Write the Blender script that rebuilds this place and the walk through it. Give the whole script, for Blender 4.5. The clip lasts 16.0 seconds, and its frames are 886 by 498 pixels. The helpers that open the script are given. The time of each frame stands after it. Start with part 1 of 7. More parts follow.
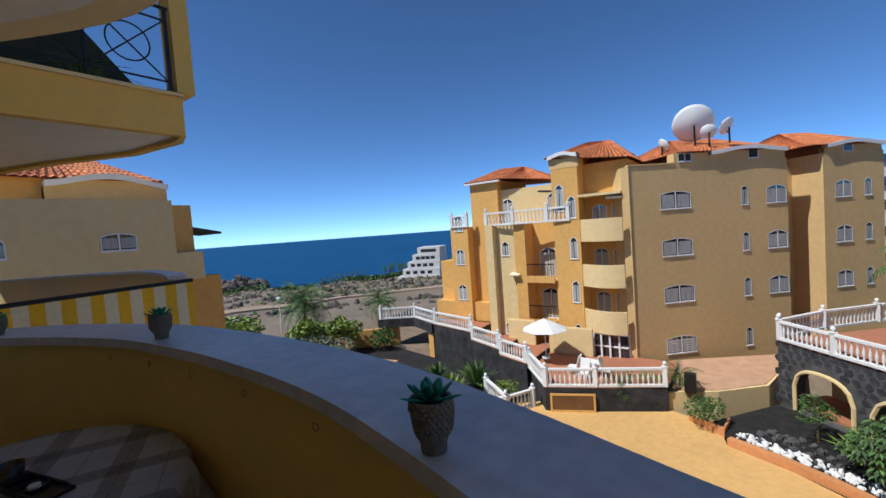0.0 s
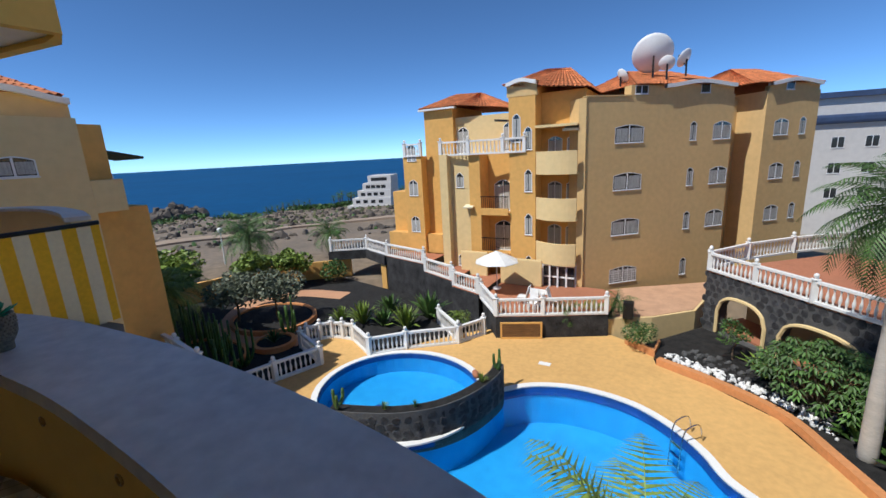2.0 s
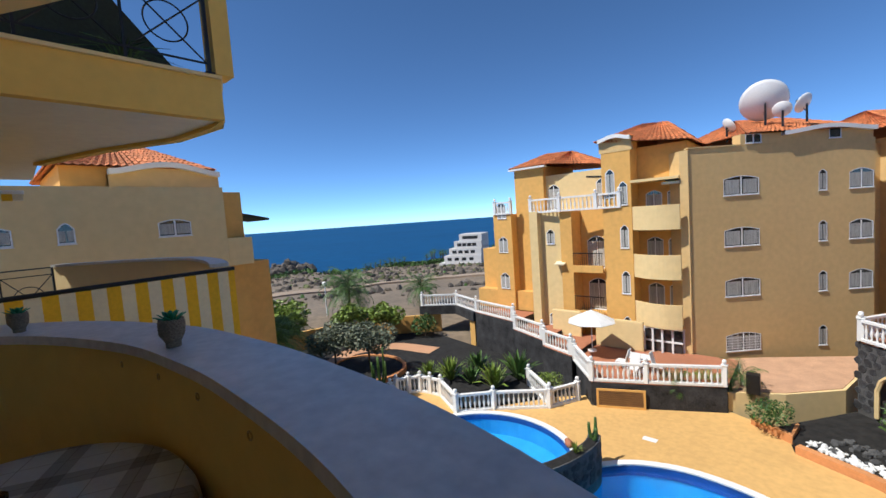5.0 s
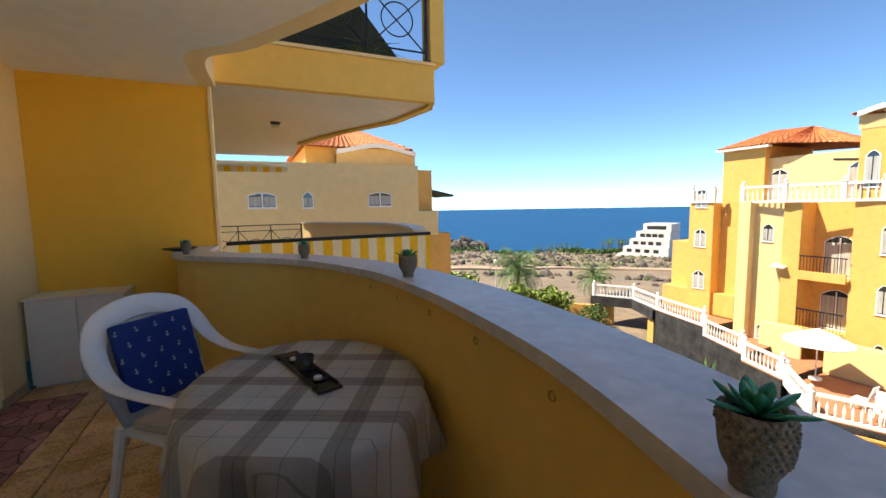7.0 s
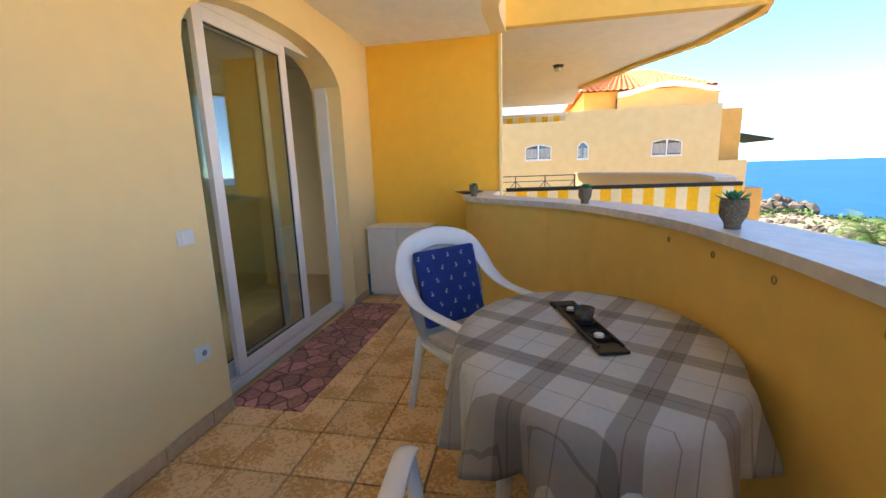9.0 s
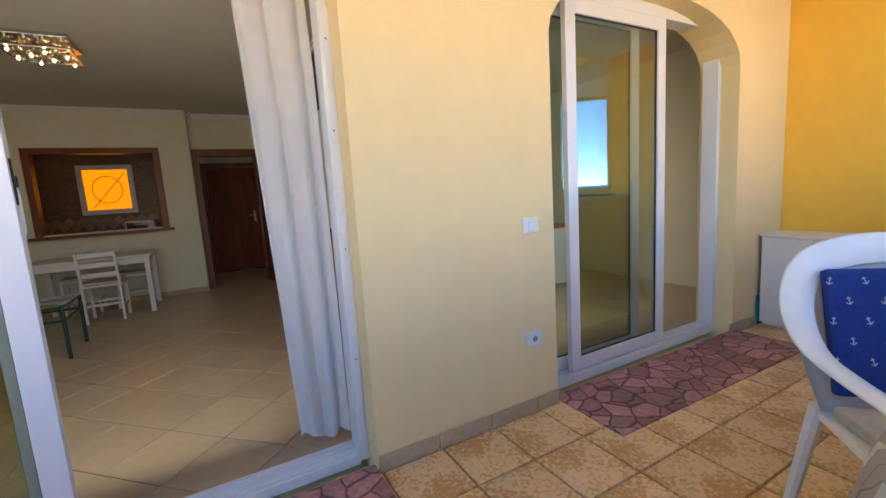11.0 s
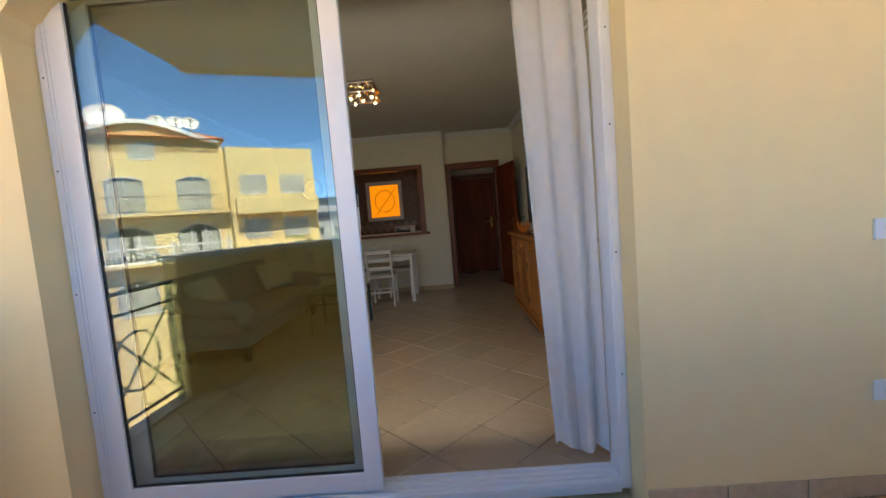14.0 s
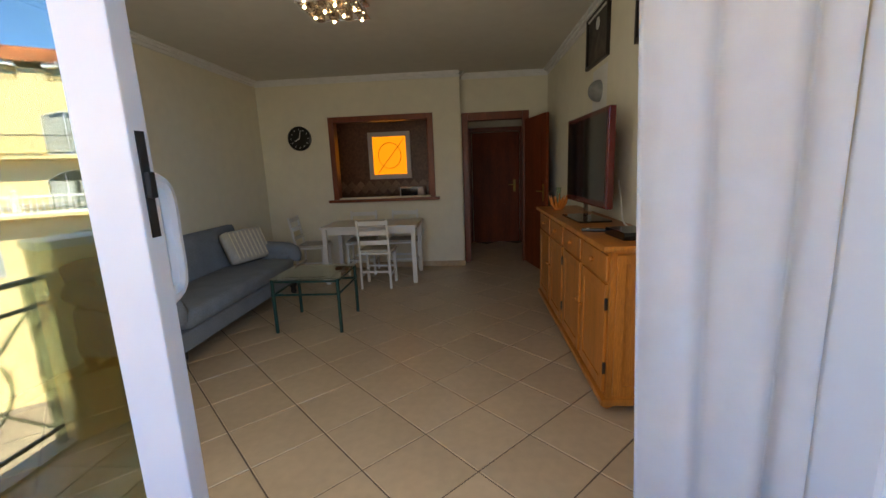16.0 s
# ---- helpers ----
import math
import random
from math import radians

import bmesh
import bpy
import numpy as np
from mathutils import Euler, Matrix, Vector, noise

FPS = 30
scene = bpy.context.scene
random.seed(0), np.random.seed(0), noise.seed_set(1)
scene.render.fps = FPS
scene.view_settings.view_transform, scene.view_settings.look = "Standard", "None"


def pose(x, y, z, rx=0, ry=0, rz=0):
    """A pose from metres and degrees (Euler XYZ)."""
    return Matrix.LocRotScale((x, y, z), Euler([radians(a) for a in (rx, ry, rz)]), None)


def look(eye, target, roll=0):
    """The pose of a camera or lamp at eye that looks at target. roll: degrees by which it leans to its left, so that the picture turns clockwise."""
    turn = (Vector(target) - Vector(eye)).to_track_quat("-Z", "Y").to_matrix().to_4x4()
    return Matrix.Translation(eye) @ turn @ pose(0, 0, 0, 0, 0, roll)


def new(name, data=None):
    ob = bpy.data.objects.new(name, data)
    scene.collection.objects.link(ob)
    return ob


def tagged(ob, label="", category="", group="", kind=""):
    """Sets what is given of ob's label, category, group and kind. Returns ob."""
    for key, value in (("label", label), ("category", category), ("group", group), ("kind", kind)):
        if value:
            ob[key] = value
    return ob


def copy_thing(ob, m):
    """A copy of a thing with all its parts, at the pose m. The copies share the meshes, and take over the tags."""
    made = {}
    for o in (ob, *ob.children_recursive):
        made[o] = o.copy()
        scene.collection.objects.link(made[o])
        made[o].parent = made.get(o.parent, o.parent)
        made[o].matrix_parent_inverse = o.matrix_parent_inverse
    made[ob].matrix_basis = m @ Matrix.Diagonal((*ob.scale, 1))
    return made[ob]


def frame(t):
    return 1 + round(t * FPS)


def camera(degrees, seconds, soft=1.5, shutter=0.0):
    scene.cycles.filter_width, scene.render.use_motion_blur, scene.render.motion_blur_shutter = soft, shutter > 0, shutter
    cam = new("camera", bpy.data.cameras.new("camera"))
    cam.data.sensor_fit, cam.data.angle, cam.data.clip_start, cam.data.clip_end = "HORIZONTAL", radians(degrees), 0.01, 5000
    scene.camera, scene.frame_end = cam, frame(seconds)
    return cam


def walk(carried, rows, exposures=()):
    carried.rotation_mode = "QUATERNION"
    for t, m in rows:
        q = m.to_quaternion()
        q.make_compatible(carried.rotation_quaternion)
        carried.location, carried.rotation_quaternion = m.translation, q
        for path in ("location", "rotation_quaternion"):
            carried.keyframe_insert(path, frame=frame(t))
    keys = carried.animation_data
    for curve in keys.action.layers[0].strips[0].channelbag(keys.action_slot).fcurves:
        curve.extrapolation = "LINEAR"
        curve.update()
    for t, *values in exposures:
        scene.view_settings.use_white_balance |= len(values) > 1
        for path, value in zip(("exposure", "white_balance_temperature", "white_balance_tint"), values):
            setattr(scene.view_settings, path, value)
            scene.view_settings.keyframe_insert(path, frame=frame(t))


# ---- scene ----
cam = camera(93.8, 16.0)
PATH = [
    (0, (-1.369, -1.795, 1.555), (-0.197, -3.412, 1.455), -4.2),
    (0.5, (-1.300, -1.900, 1.580), (-0.151, -3.533, 1.463), -3.0),
    (1, (-1.190, -2.010, 1.610), (-0.085, -3.669, 1.447), -2.6),
    (1.5, (-1.040, -2.130, 1.640), (-0.006, -3.819, 1.359), -2.7),
    (2, (-0.920, -2.220, 1.660), (0.048, -3.912, 1.210), -3.0),
    (2.5, (-0.850, -2.280, 1.660), (0.104, -3.945, 1.097), -3.7),
    (3, (-0.810, -2.300, 1.650), (0.199, -3.941, 1.112), -4.2),
    (3.5, (-0.790, -2.280, 1.640), (0.305, -3.907, 1.247), -4.0),
    (6, (-1.229, -1.938, 1.533), (0.304, -3.220, 1.445), -2.4),
    (6.5, (-1.194, -1.886, 1.514), (0.481, -2.970, 1.372), -1.7),
    (7, (-1.163, -1.839, 1.491), (0.644, -2.672, 1.293), -1.0),
    (7.5, (-1.131, -1.806, 1.464), (0.771, -2.366, 1.198), -0.7),
    (8, (-1.087, -1.799, 1.438), (0.868, -2.070, 1.110), -0.6),
    (10.5, (-0.601, -1.781, 1.325), (0.740, -0.329, 1.020), -3.9),
    (11, (-0.551, -1.807, 1.292), (0.393, -0.065, 1.022), -3.6),
    (11.5, (-0.463, -1.832, 1.272), (-0.011, 0.100, 1.015), -3.4),
    (12, (-0.483, -1.851, 1.245), (-0.532, 0.134, 1.002), -3.3),
    (12.5, (-0.521, -1.892, 1.254), (-0.943, 0.049, 1.024), -4.4),
    (13, (-0.556, -1.916, 1.249), (-1.120, -0.009, 1.033), -5.1),
    (13.5, (-0.590, -1.834, 1.253), (-0.991, 0.115, 1.054), -5.5),
    (14, (-0.738, -1.676, 1.269), (-0.781, 0.318, 1.113), -4.7),
    (14.5, (-0.707, -1.422, 1.298), (-0.660, 0.569, 1.107), -2.5),
    (15, (-0.681, -1.131, 1.347), (-0.681, 0.847, 1.055), -0.5),
    (15.5, (-0.682, -0.751, 1.377), (-0.722, 1.219, 1.034), -1.0),
    (16, (-0.650, -0.440, 1.428), (-0.789, 1.518, 1.045), -2.3),
]
walk(cam, [(t, look(eye, target, roll)) for t, eye, target, roll in PATH], exposures=((0, 0.1, 6000, 10), (3.5, 0.1, 6100, 10), (6.0, 0.75, 6800, 10), (7.0, 1.35, 7800, 10), (8.0, 1.95, 8200, 10), (10.5, 3.1, 7000, 10), (11.5, 3.1, 6900, 10), (13.0, 2.75, 6900, 10), (14.5, 2.75, 6900, 10), (15.4, 2.8, 6900, 10), (16.0, 3.2, 6800, 10)))

# ---- daylight ----
SUN_AZ, SUN_EL = 60.0, 56.0
world = bpy.data.worlds.new("sky")
scene.world = world
world.use_nodes = True
wn = world.node_tree
sky = wn.nodes.new("ShaderNodeTexSky")
sky.sky_type, sky.sun_disc = "NISHITA", False
sky.sun_elevation, sky.sun_rotation = radians(SUN_EL), radians(90 - SUN_AZ)
sky.altitude = 3500
sky.air_density, sky.dust_density, sky.ozone_density = 0.6, 0.0, 5.0
clear = wn.nodes.new("ShaderNodeMix")
clear.data_type, clear.blend_type = "RGBA", "MULTIPLY"
clear.inputs["Factor"].default_value, clear.inputs["B"].default_value = 1.0, (0.80, 1.0, 1.04, 1)
wn.links.new(sky.outputs[0], clear.inputs["A"])
wn.links.new(clear.outputs["Result"], wn.nodes["Background"].inputs["Color"])
wn.nodes["Background"].inputs["Strength"].default_value = 0.15
sun = new("sun", bpy.data.lights.new("sun", "SUN"))
sun.data.energy, sun.data.angle, sun.data.color = 4.2, radians(0.5), (1.0, 0.94, 0.84)
sun_way = Vector((math.cos(radians(SUN_EL)) * math.cos(radians(SUN_AZ)), math.cos(radians(SUN_EL)) * math.sin(radians(SUN_AZ)), math.sin(radians(SUN_EL))))
sun.matrix_basis = look(sun_way * 60, (0, 0, 0))
# area lamp added behind the open living room door to boost its skylight
dl = new("door_skylight", bpy.data.lights.new("door_skylight", "AREA"))
dl.data.shape, dl.data.size, dl.data.size_y, dl.data.energy, dl.data.color = "RECTANGLE", 2.2, 2.2, 2.0, (1.0, 0.95, 0.88)
dl.matrix_basis = look((-1.35, 0.80, 1.25), (-1.35, 3.0, 0.7))
# a second added lamp brightens the bedroom behind its door
bl = new("bedroom_skylight", bpy.data.lights.new("bedroom_skylight", "AREA"))
bl.data.shape, bl.data.size, bl.data.size_y, bl.data.energy, bl.data.color = "RECTANGLE", 1.7, 2.0, 2.0, (1.0, 0.95, 0.88)
bl.matrix_basis = look((2.2, 0.80, 1.25), (2.2, 3.0, 0.7))


# ---- building tools ----
def link_mesh(name, bm, material, smooth=False):
    me = bpy.data.meshes.new(name)
    bm.normal_update()
    bm.to_mesh(me)
    bm.free()
    if material:
        me.materials.append(material)
    if smooth:
        for p in me.polygons:
            p.use_smooth = True
    return new(name, me)


def part(name, bm, material, parent, label="", smooth=False):
    ob = link_mesh(name, bm, material, smooth)
    ob.parent = parent
    if label:
        ob["label"] = label
    return ob


def share(name, mesh, parent, m):
    ob = new(name, mesh)
    ob.parent = parent
    ob.matrix_local = m
    return ob


def thing(name, label, category, x=0, y=0, z=0, rz=0, group=""):
    ob = new(name)
    ob.empty_display_size = 0.1
    ob.matrix_basis = pose(x, y, z, 0, 0, rz)
    return tagged(ob, label, category, group)


def struct(name, bm, material, label, category, smooth=False):
    return tagged(link_mesh(name, bm, material, smooth), label, category, kind="structure")


def solo(name, bm, material, label, category, group="", m=None, smooth=False):
    ob = link_mesh(name, bm, material, smooth)
    if m:
        ob.matrix_basis = m
    return tagged(ob, label, category, group)


def B():
    return bmesh.new()


def box(bm, x0, y0, z0, x1, y1, z1, bev=0.0, m=None):
    x0, x1 = min(x0, x1), max(x0, x1)
    y0, y1 = min(y0, y1), max(y0, y1)
    z0, z1 = min(z0, z1), max(z0, z1)
    vs = [bm.verts.new((x, y, z)) for z in (z0, z1) for y in (y0, y1) for x in (x0, x1)]
    fs = [bm.faces.new([vs[i] for i in f]) for f in ((0, 2, 3, 1), (4, 5, 7, 6), (0, 1, 5, 4), (2, 6, 7, 3), (0, 4, 6, 2), (1, 3, 7, 5))]
    if bev > 0:
        es = list({e for f in fs for e in f.edges})
        r = bmesh.ops.bevel(bm, geom=es, offset=bev, segments=2, affect="EDGES", profile=0.6)
        vs = list({v for f in r["faces"] for v in f.verts} | {v for v in vs if v.is_valid})
    if m:
        bmesh.ops.transform(bm, matrix=m, verts=vs)
    return bm


def prism(bm, pts, z0, z1):
    """A flat outline, counter-clockwise from above, drawn up from z0 to z1."""
    lo = [bm.verts.new((x, y, z0)) for x, y in pts]
    hi = [bm.verts.new((x, y, z1)) for x, y in pts]
    n = len(pts)
    bm.faces.new(lo[::-1])
    bm.faces.new(hi)
    for i in range(n):
        j = (i + 1) % n
        bm.faces.new((lo[i], lo[j], hi[j], hi[i]))
    return bm


def strip(bm, inner, outer, z0, z1, z0b=None):
    """A curved wall between two lines of the same number of points."""
    n = len(inner)
    rows = []
    for a, b in zip(inner, outer):
        rows.append([bm.verts.new((a[0], a[1], z0)), bm.verts.new((a[0], a[1], z1)), bm.verts.new((b[0], b[1], z1)), bm.verts.new((b[0], b[1], z0))])
    for i in range(n - 1):
        for k in range(4):
            bm.faces.new((rows[i][k], rows[i][(k + 1) % 4], rows[i + 1][(k + 1) % 4], rows[i + 1][k]))
    bm.faces.new(rows[0][::-1])
    bm.faces.new(rows[-1])
    bmesh.ops.recalc_face_normals(bm, faces=bm.faces)
    return bm


def lathe(bm, profile, n=16, m=None, cap=True):
    """profile: (radius, height) from the bottom up."""
    rings = []
    for r, z in profile:
        rings.append([bm.verts.new((r * math.cos(2 * math.pi * k / n), r * math.sin(2 * math.pi * k / n), z)) for k in range(n)])
    for a, b in zip(rings, rings[1:]):
        for k in range(n):
            bm.faces.new((a[k], a[(k + 1) % n], b[(k + 1) % n], b[k]))
    if cap:
        bm.faces.new(rings[0][::-1])
        bm.faces.new(rings[-1])
    if m:
        bmesh.ops.transform(bm, matrix=m, verts=[v for r in rings for v in r])
    return bm


def tube(bm, pts, r, n=8, r2=None, closed=False):
    """A round bar along a line of points; r2 is its radius at the end."""
    pts = [Vector(p) for p in pts]
    rings = []
    m = len(pts)
    for i, p in enumerate(pts):
        if closed:
            d = (pts[(i + 1) % m] - pts[i - 1]).normalized()
        else:
            d = (pts[min(i + 1, m - 1)] - pts[max(i - 1, 0)]).normalized()
        a = d.orthogonal().normalized() if i == 0 else (prev - d * prev.dot(d)).normalized()
        prev = a
        b = d.cross(a)
        rr = r if r2 is None else r + (r2 - r) * i / (m - 1)
        rings.append([bm.verts.new(p + rr * (a * math.cos(2 * math.pi * k / n) + b * math.sin(2 * math.pi * k / n))) for k in range(n)])
    for i in range(m if closed else m - 1):
        a, b = rings[i], rings[(i + 1) % m]
        for k in range(n):
            bm.faces.new((a[k], a[(k + 1) % n], b[(k + 1) % n], b[k]))
    if not closed:
        bm.faces.new(rings[0][::-1])
        bm.faces.new(rings[-1])
    return bm


def ball(bm, c, r, seg=12, squash=1.0):
    r_ = bmesh.ops.create_uvsphere(bm, u_segments=seg, v_segments=max(6, seg // 2), radius=r)
    bmesh.ops.transform(bm, matrix=Matrix.Translation(c) @ Matrix.Diagonal((1, 1, squash, 1)), verts=r_["verts"])
    return bm


def smooth_line(pts, n):
    """A Catmull-Rom line through the points, n steps between each two."""
    out = []
    P = [Vector(p) for p in pts]
    P = [2 * P[0] - P[1]] + P + [2 * P[-1] - P[-2]]
    for i in range(1, len(P) - 2):
        for k in range(n):
            t = k / n
            a, b, c, d = P[i - 1], P[i], P[i + 1], P[i + 2]
            out.append(0.5 * (2 * b + (c - a) * t + (2 * a - 5 * b + 4 * c - d) * t * t + (3 * b - 3 * c + d - a) * t**3))
    out.append(P[-2])
    return [tuple(p) for p in out]


def offset_line(pts, d):
    """The line moved to its right by d."""
    out = []
    for i, p in enumerate(pts):
        a, b = Vector(pts[max(i - 1, 0)][:2]), Vector(pts[min(i + 1, len(pts) - 1)][:2])
        t = (b - a).normalized()
        out.append((p[0] + t.y * d, p[1] - t.x * d))
    return out


def arch_wall(bm, x0, x1, z0, z1, y0, y1, openings, n=16):
    """A wall along x with arched openings (xa, xb, sill, spring, crown)."""
    def lower(o, x):
        xa, xb, sill, spring, crown = o
        u = abs((2 * x - xa - xb) / (xb - xa))
        return spring + (crown - spring) * max(0.0, 1 - u**2.6) ** (1 / 2.0)
    cuts = [x0]
    for o in openings:
        box(bm, cuts[-1], y0, z0, o[0], y1, z1)
        if o[2] > z0:
            box(bm, o[0], y0, z0, o[1], y1, o[2])
        xs = [o[0] + (o[1] - o[0]) * (0.5 - 0.5 * math.cos(math.pi * k / n)) for k in range(n + 1)]
        rows = []
        for x in xs:
            zl = lower(o, x)
            rows.append([bm.verts.new((x, y0, zl)), bm.verts.new((x, y0, z1)), bm.verts.new((x, y1, z1)), bm.verts.new((x, y1, zl))])
        for a, b in zip(rows, rows[1:]):
            for k in range(4):
                bm.faces.new((a[k], a[(k + 1) % 4], b[(k + 1) % 4], b[k]))
        cuts.append(o[1])
    box(bm, cuts[-1], y0, z0, x1, y1, z1)
    bmesh.ops.recalc_face_normals(bm, faces=bm.faces)
    return bm


# ---- materials ----
def mat(name, color, rough=0.7, metal=0.0, vary=0.12, scale=6.0, bump=0.0, bscale=60.0, color2=None, spec=0.5, island=0.0, objrand=0.0, transmission=0.0, stretch=None, sheen=0.0):
    """Two scales of noise over a base colour, and fine relief."""
    m = bpy.data.materials.new(name)
    m.use_nodes = True
    nt = m.node_tree
    p = nt.nodes["Principled BSDF"]
    co = nt.nodes.new("ShaderNodeTexCoord")
    src = co.outputs["Object"]
    if stretch:
        mp = nt.nodes.new("ShaderNodeMapping")
        mp.inputs["Scale"].default_value = stretch
        nt.links.new(src, mp.inputs["Vector"])
        src = mp.outputs["Vector"]
    big, fine = nt.nodes.new("ShaderNodeTexNoise"), nt.nodes.new("ShaderNodeTexNoise")
    big.inputs["Scale"].default_value, big.inputs["Detail"].default_value = scale * 0.25, 5
    fine.inputs["Scale"].default_value, fine.inputs["Detail"].default_value = scale * 4, 6
    for t in (big, fine):
        nt.links.new(src, t.inputs["Vector"])
    add = nt.nodes.new("ShaderNodeMath")
    add.operation = "ADD"
    nt.links.new(big.outputs["Fac"], add.inputs[0])
    nt.links.new(fine.outputs["Fac"], add.inputs[1])
    ramp = nt.nodes.new("ShaderNodeMapRange")
    ramp.inputs["From Min"].default_value, ramp.inputs["From Max"].default_value = 0.7, 1.3
    nt.links.new(add.outputs[0], ramp.inputs["Value"])
    fac = ramp.outputs["Result"]
    mix = nt.nodes.new("ShaderNodeMix")
    mix.data_type = "RGBA"
    c = color
    c2 = color2 or tuple(max(0.0, v * (1 - 2 * vary)) for v in c)
    if not color2:
        c = tuple(min(1.0, v * (1 + vary * 0.6)) for v in c)
    mix.inputs["A"].default_value = (*c2, 1)
    mix.inputs["B"].default_value = (*c, 1)
    nt.links.new(fac, mix.inputs["Factor"])
    out = mix.outputs["Result"]
    if island or objrand:
        hs = nt.nodes.new("ShaderNodeHueSaturation")
        mr = nt.nodes.new("ShaderNodeMapRange")
        amt = island or objrand
        mr.inputs["To Min"].default_value, mr.inputs["To Max"].default_value = 1 - amt, 1 + amt
        if island:
            nt.links.new(nt.nodes.new("ShaderNodeNewGeometry").outputs["Random Per Island"], mr.inputs["Value"])
        else:
            nt.links.new(nt.nodes.new("ShaderNodeObjectInfo").outputs["Random"], mr.inputs["Value"])
        nt.links.new(mr.outputs["Result"], hs.inputs["Value"])
        nt.links.new(out, hs.inputs["Color"])
        out = hs.outputs["Color"]
    nt.links.new(out, p.inputs["Base Color"])
    p.inputs["Roughness"].default_value = rough
    p.inputs["Metallic"].default_value = metal
    p.inputs["Specular IOR Level"].default_value = spec
    p.inputs["Transmission Weight"].default_value = transmission
    if sheen:
        p.inputs["Sheen Weight"].default_value = sheen
    if bump:
        t = nt.nodes.new("ShaderNodeTexNoise")
        t.inputs["Scale"].default_value, t.inputs["Detail"].default_value = bscale, 4
        nt.links.new(src, t.inputs["Vector"])
        b = nt.nodes.new("ShaderNodeBump")
        b.inputs["Strength"].default_value, b.inputs["Distance"].default_value = bump, 0.01
        nt.links.new(t.outputs["Fac"], b.inputs["Height"])
        nt.links.new(b.outputs["Normal"], p.inputs["Normal"])
    return m


def glass(name, tint=(0.9, 0.95, 0.93), rough=0.0, gloss=0.05):
    m = bpy.data.materials.new(name)
    m.use_nodes = True
    nt = m.node_tree
    nt.nodes.remove(nt.nodes["Principled BSDF"])
    tr, gl, mx = nt.nodes.new("ShaderNodeBsdfTransparent"), nt.nodes.new("ShaderNodeBsdfGlossy"), nt.nodes.new("ShaderNodeMixShader")
    tr.inputs["Color"].default_value = (*tint, 1)
    gl.inputs["Roughness"].default_value = rough
    lw = nt.nodes.new("ShaderNodeLayerWeight")
    lw.inputs["Blend"].default_value = 0.5
    pw, mr = nt.nodes.new("ShaderNodeMath"), nt.nodes.new("ShaderNodeMapRange")
    pw.operation = "POWER"
    pw.inputs[1].default_value = 3.0
    mr.inputs["To Min"].default_value, mr.inputs["To Max"].default_value = gloss, 0.95
    nt.links.new(lw.outputs["Facing"], pw.inputs[0])
    nt.links.new(pw.outputs[0], mr.inputs["Value"])
    nt.links.new(mr.outputs["Result"], mx.inputs[0])
    nt.links.new(tr.outputs[0], mx.inputs[1])
    nt.links.new(gl.outputs[0], mx.inputs[2])
    nt.links.new(mx.outputs[0], nt.nodes["Material Output"].inputs["Surface"])
    return m


def glow(name, color, strength):
    m = bpy.data.materials.new(name)
    m.use_nodes = True
    p = m.node_tree.nodes["Principled BSDF"]
    p.inputs["Base Color"].default_value = (*color, 1)
    p.inputs["Emission Color"].default_value = (*color, 1)
    p.inputs["Emission Strength"].default_value = strength
    return m


CREAM = mat("cream stucco", (0.86, 0.68, 0.36), 0.85, vary=0.02, scale=2, bump=0.1, bscale=200)
YELLOW = mat("yellow stucco", (0.86, 0.57, 0.15), 0.85, vary=0.04, scale=2, bump=0.14, bscale=200)
ORANGE = mat("orange stucco", (0.88, 0.49, 0.06), 0.85, vary=0.03, scale=2, bump=0.14, bscale=200)
OUT_CREAM = mat("outdoor cream render", (0.68, 0.47, 0.21), 0.9, vary=0.06, scale=0.8, bump=0.2, bscale=40)
OUT_ORANGE = mat("outdoor orange render", (0.74, 0.42, 0.12), 0.9, vary=0.07, scale=0.8, bump=0.2, bscale=40)
PALE = mat("pale cream render", (0.76, 0.58, 0.29), 0.9, vary=0.05, scale=0.8, bump=0.2, bscale=40)
WHITE = mat("white paint", (0.80, 0.80, 0.78), 0.5, vary=0.04, scale=3)
WALLW = mat("room wall paint", (0.80, 0.76, 0.62), 0.9, vary=0.03, scale=2, bump=0.15, bscale=160)
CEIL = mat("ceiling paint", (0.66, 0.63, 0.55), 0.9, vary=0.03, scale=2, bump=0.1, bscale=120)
SOFFIT = mat("soffit paint", (0.88, 0.83, 0.71), 0.9, vary=0.04, scale=2, bump=0.2, bscale=100)
ALU = mat("white lacquered aluminium", (0.80, 0.81, 0.82), 0.3, vary=0.02, scale=2)
MARBLE = mat("grey marble cap", (0.74, 0.70, 0.66), 0.4, vary=0.12, scale=5, bump=0.1, bscale=30)
IRON = mat("black wrought iron", (0.02, 0.02, 0.022), 0.45, vary=0.2, scale=20, metal=0.3)
ROOFT = mat("terracotta roof tile", (0.62, 0.20, 0.07), 0.8, vary=0.2, scale=6, island=0.18)
GLASS = glass("window glass", (0.80, 0.86, 0.80), 0.0, 0.10)
CLEAR = glass("clear glass", (0.88, 0.96, 0.92))
DARKGL = mat("dark window glass", (0.03, 0.035, 0.04), 0.08, vary=0.3, scale=0.6, spec=0.8)
DECK = mat("ochre pool paving", (0.66, 0.40, 0.14), 0.85, vary=0.08, scale=1.2, bump=0.25, bscale=60)
LAVA = mat("dark lava stone", (0.055, 0.055, 0.06), 0.85, vary=0.45, scale=5, bump=0.8, bscale=14, objrand=0.35)
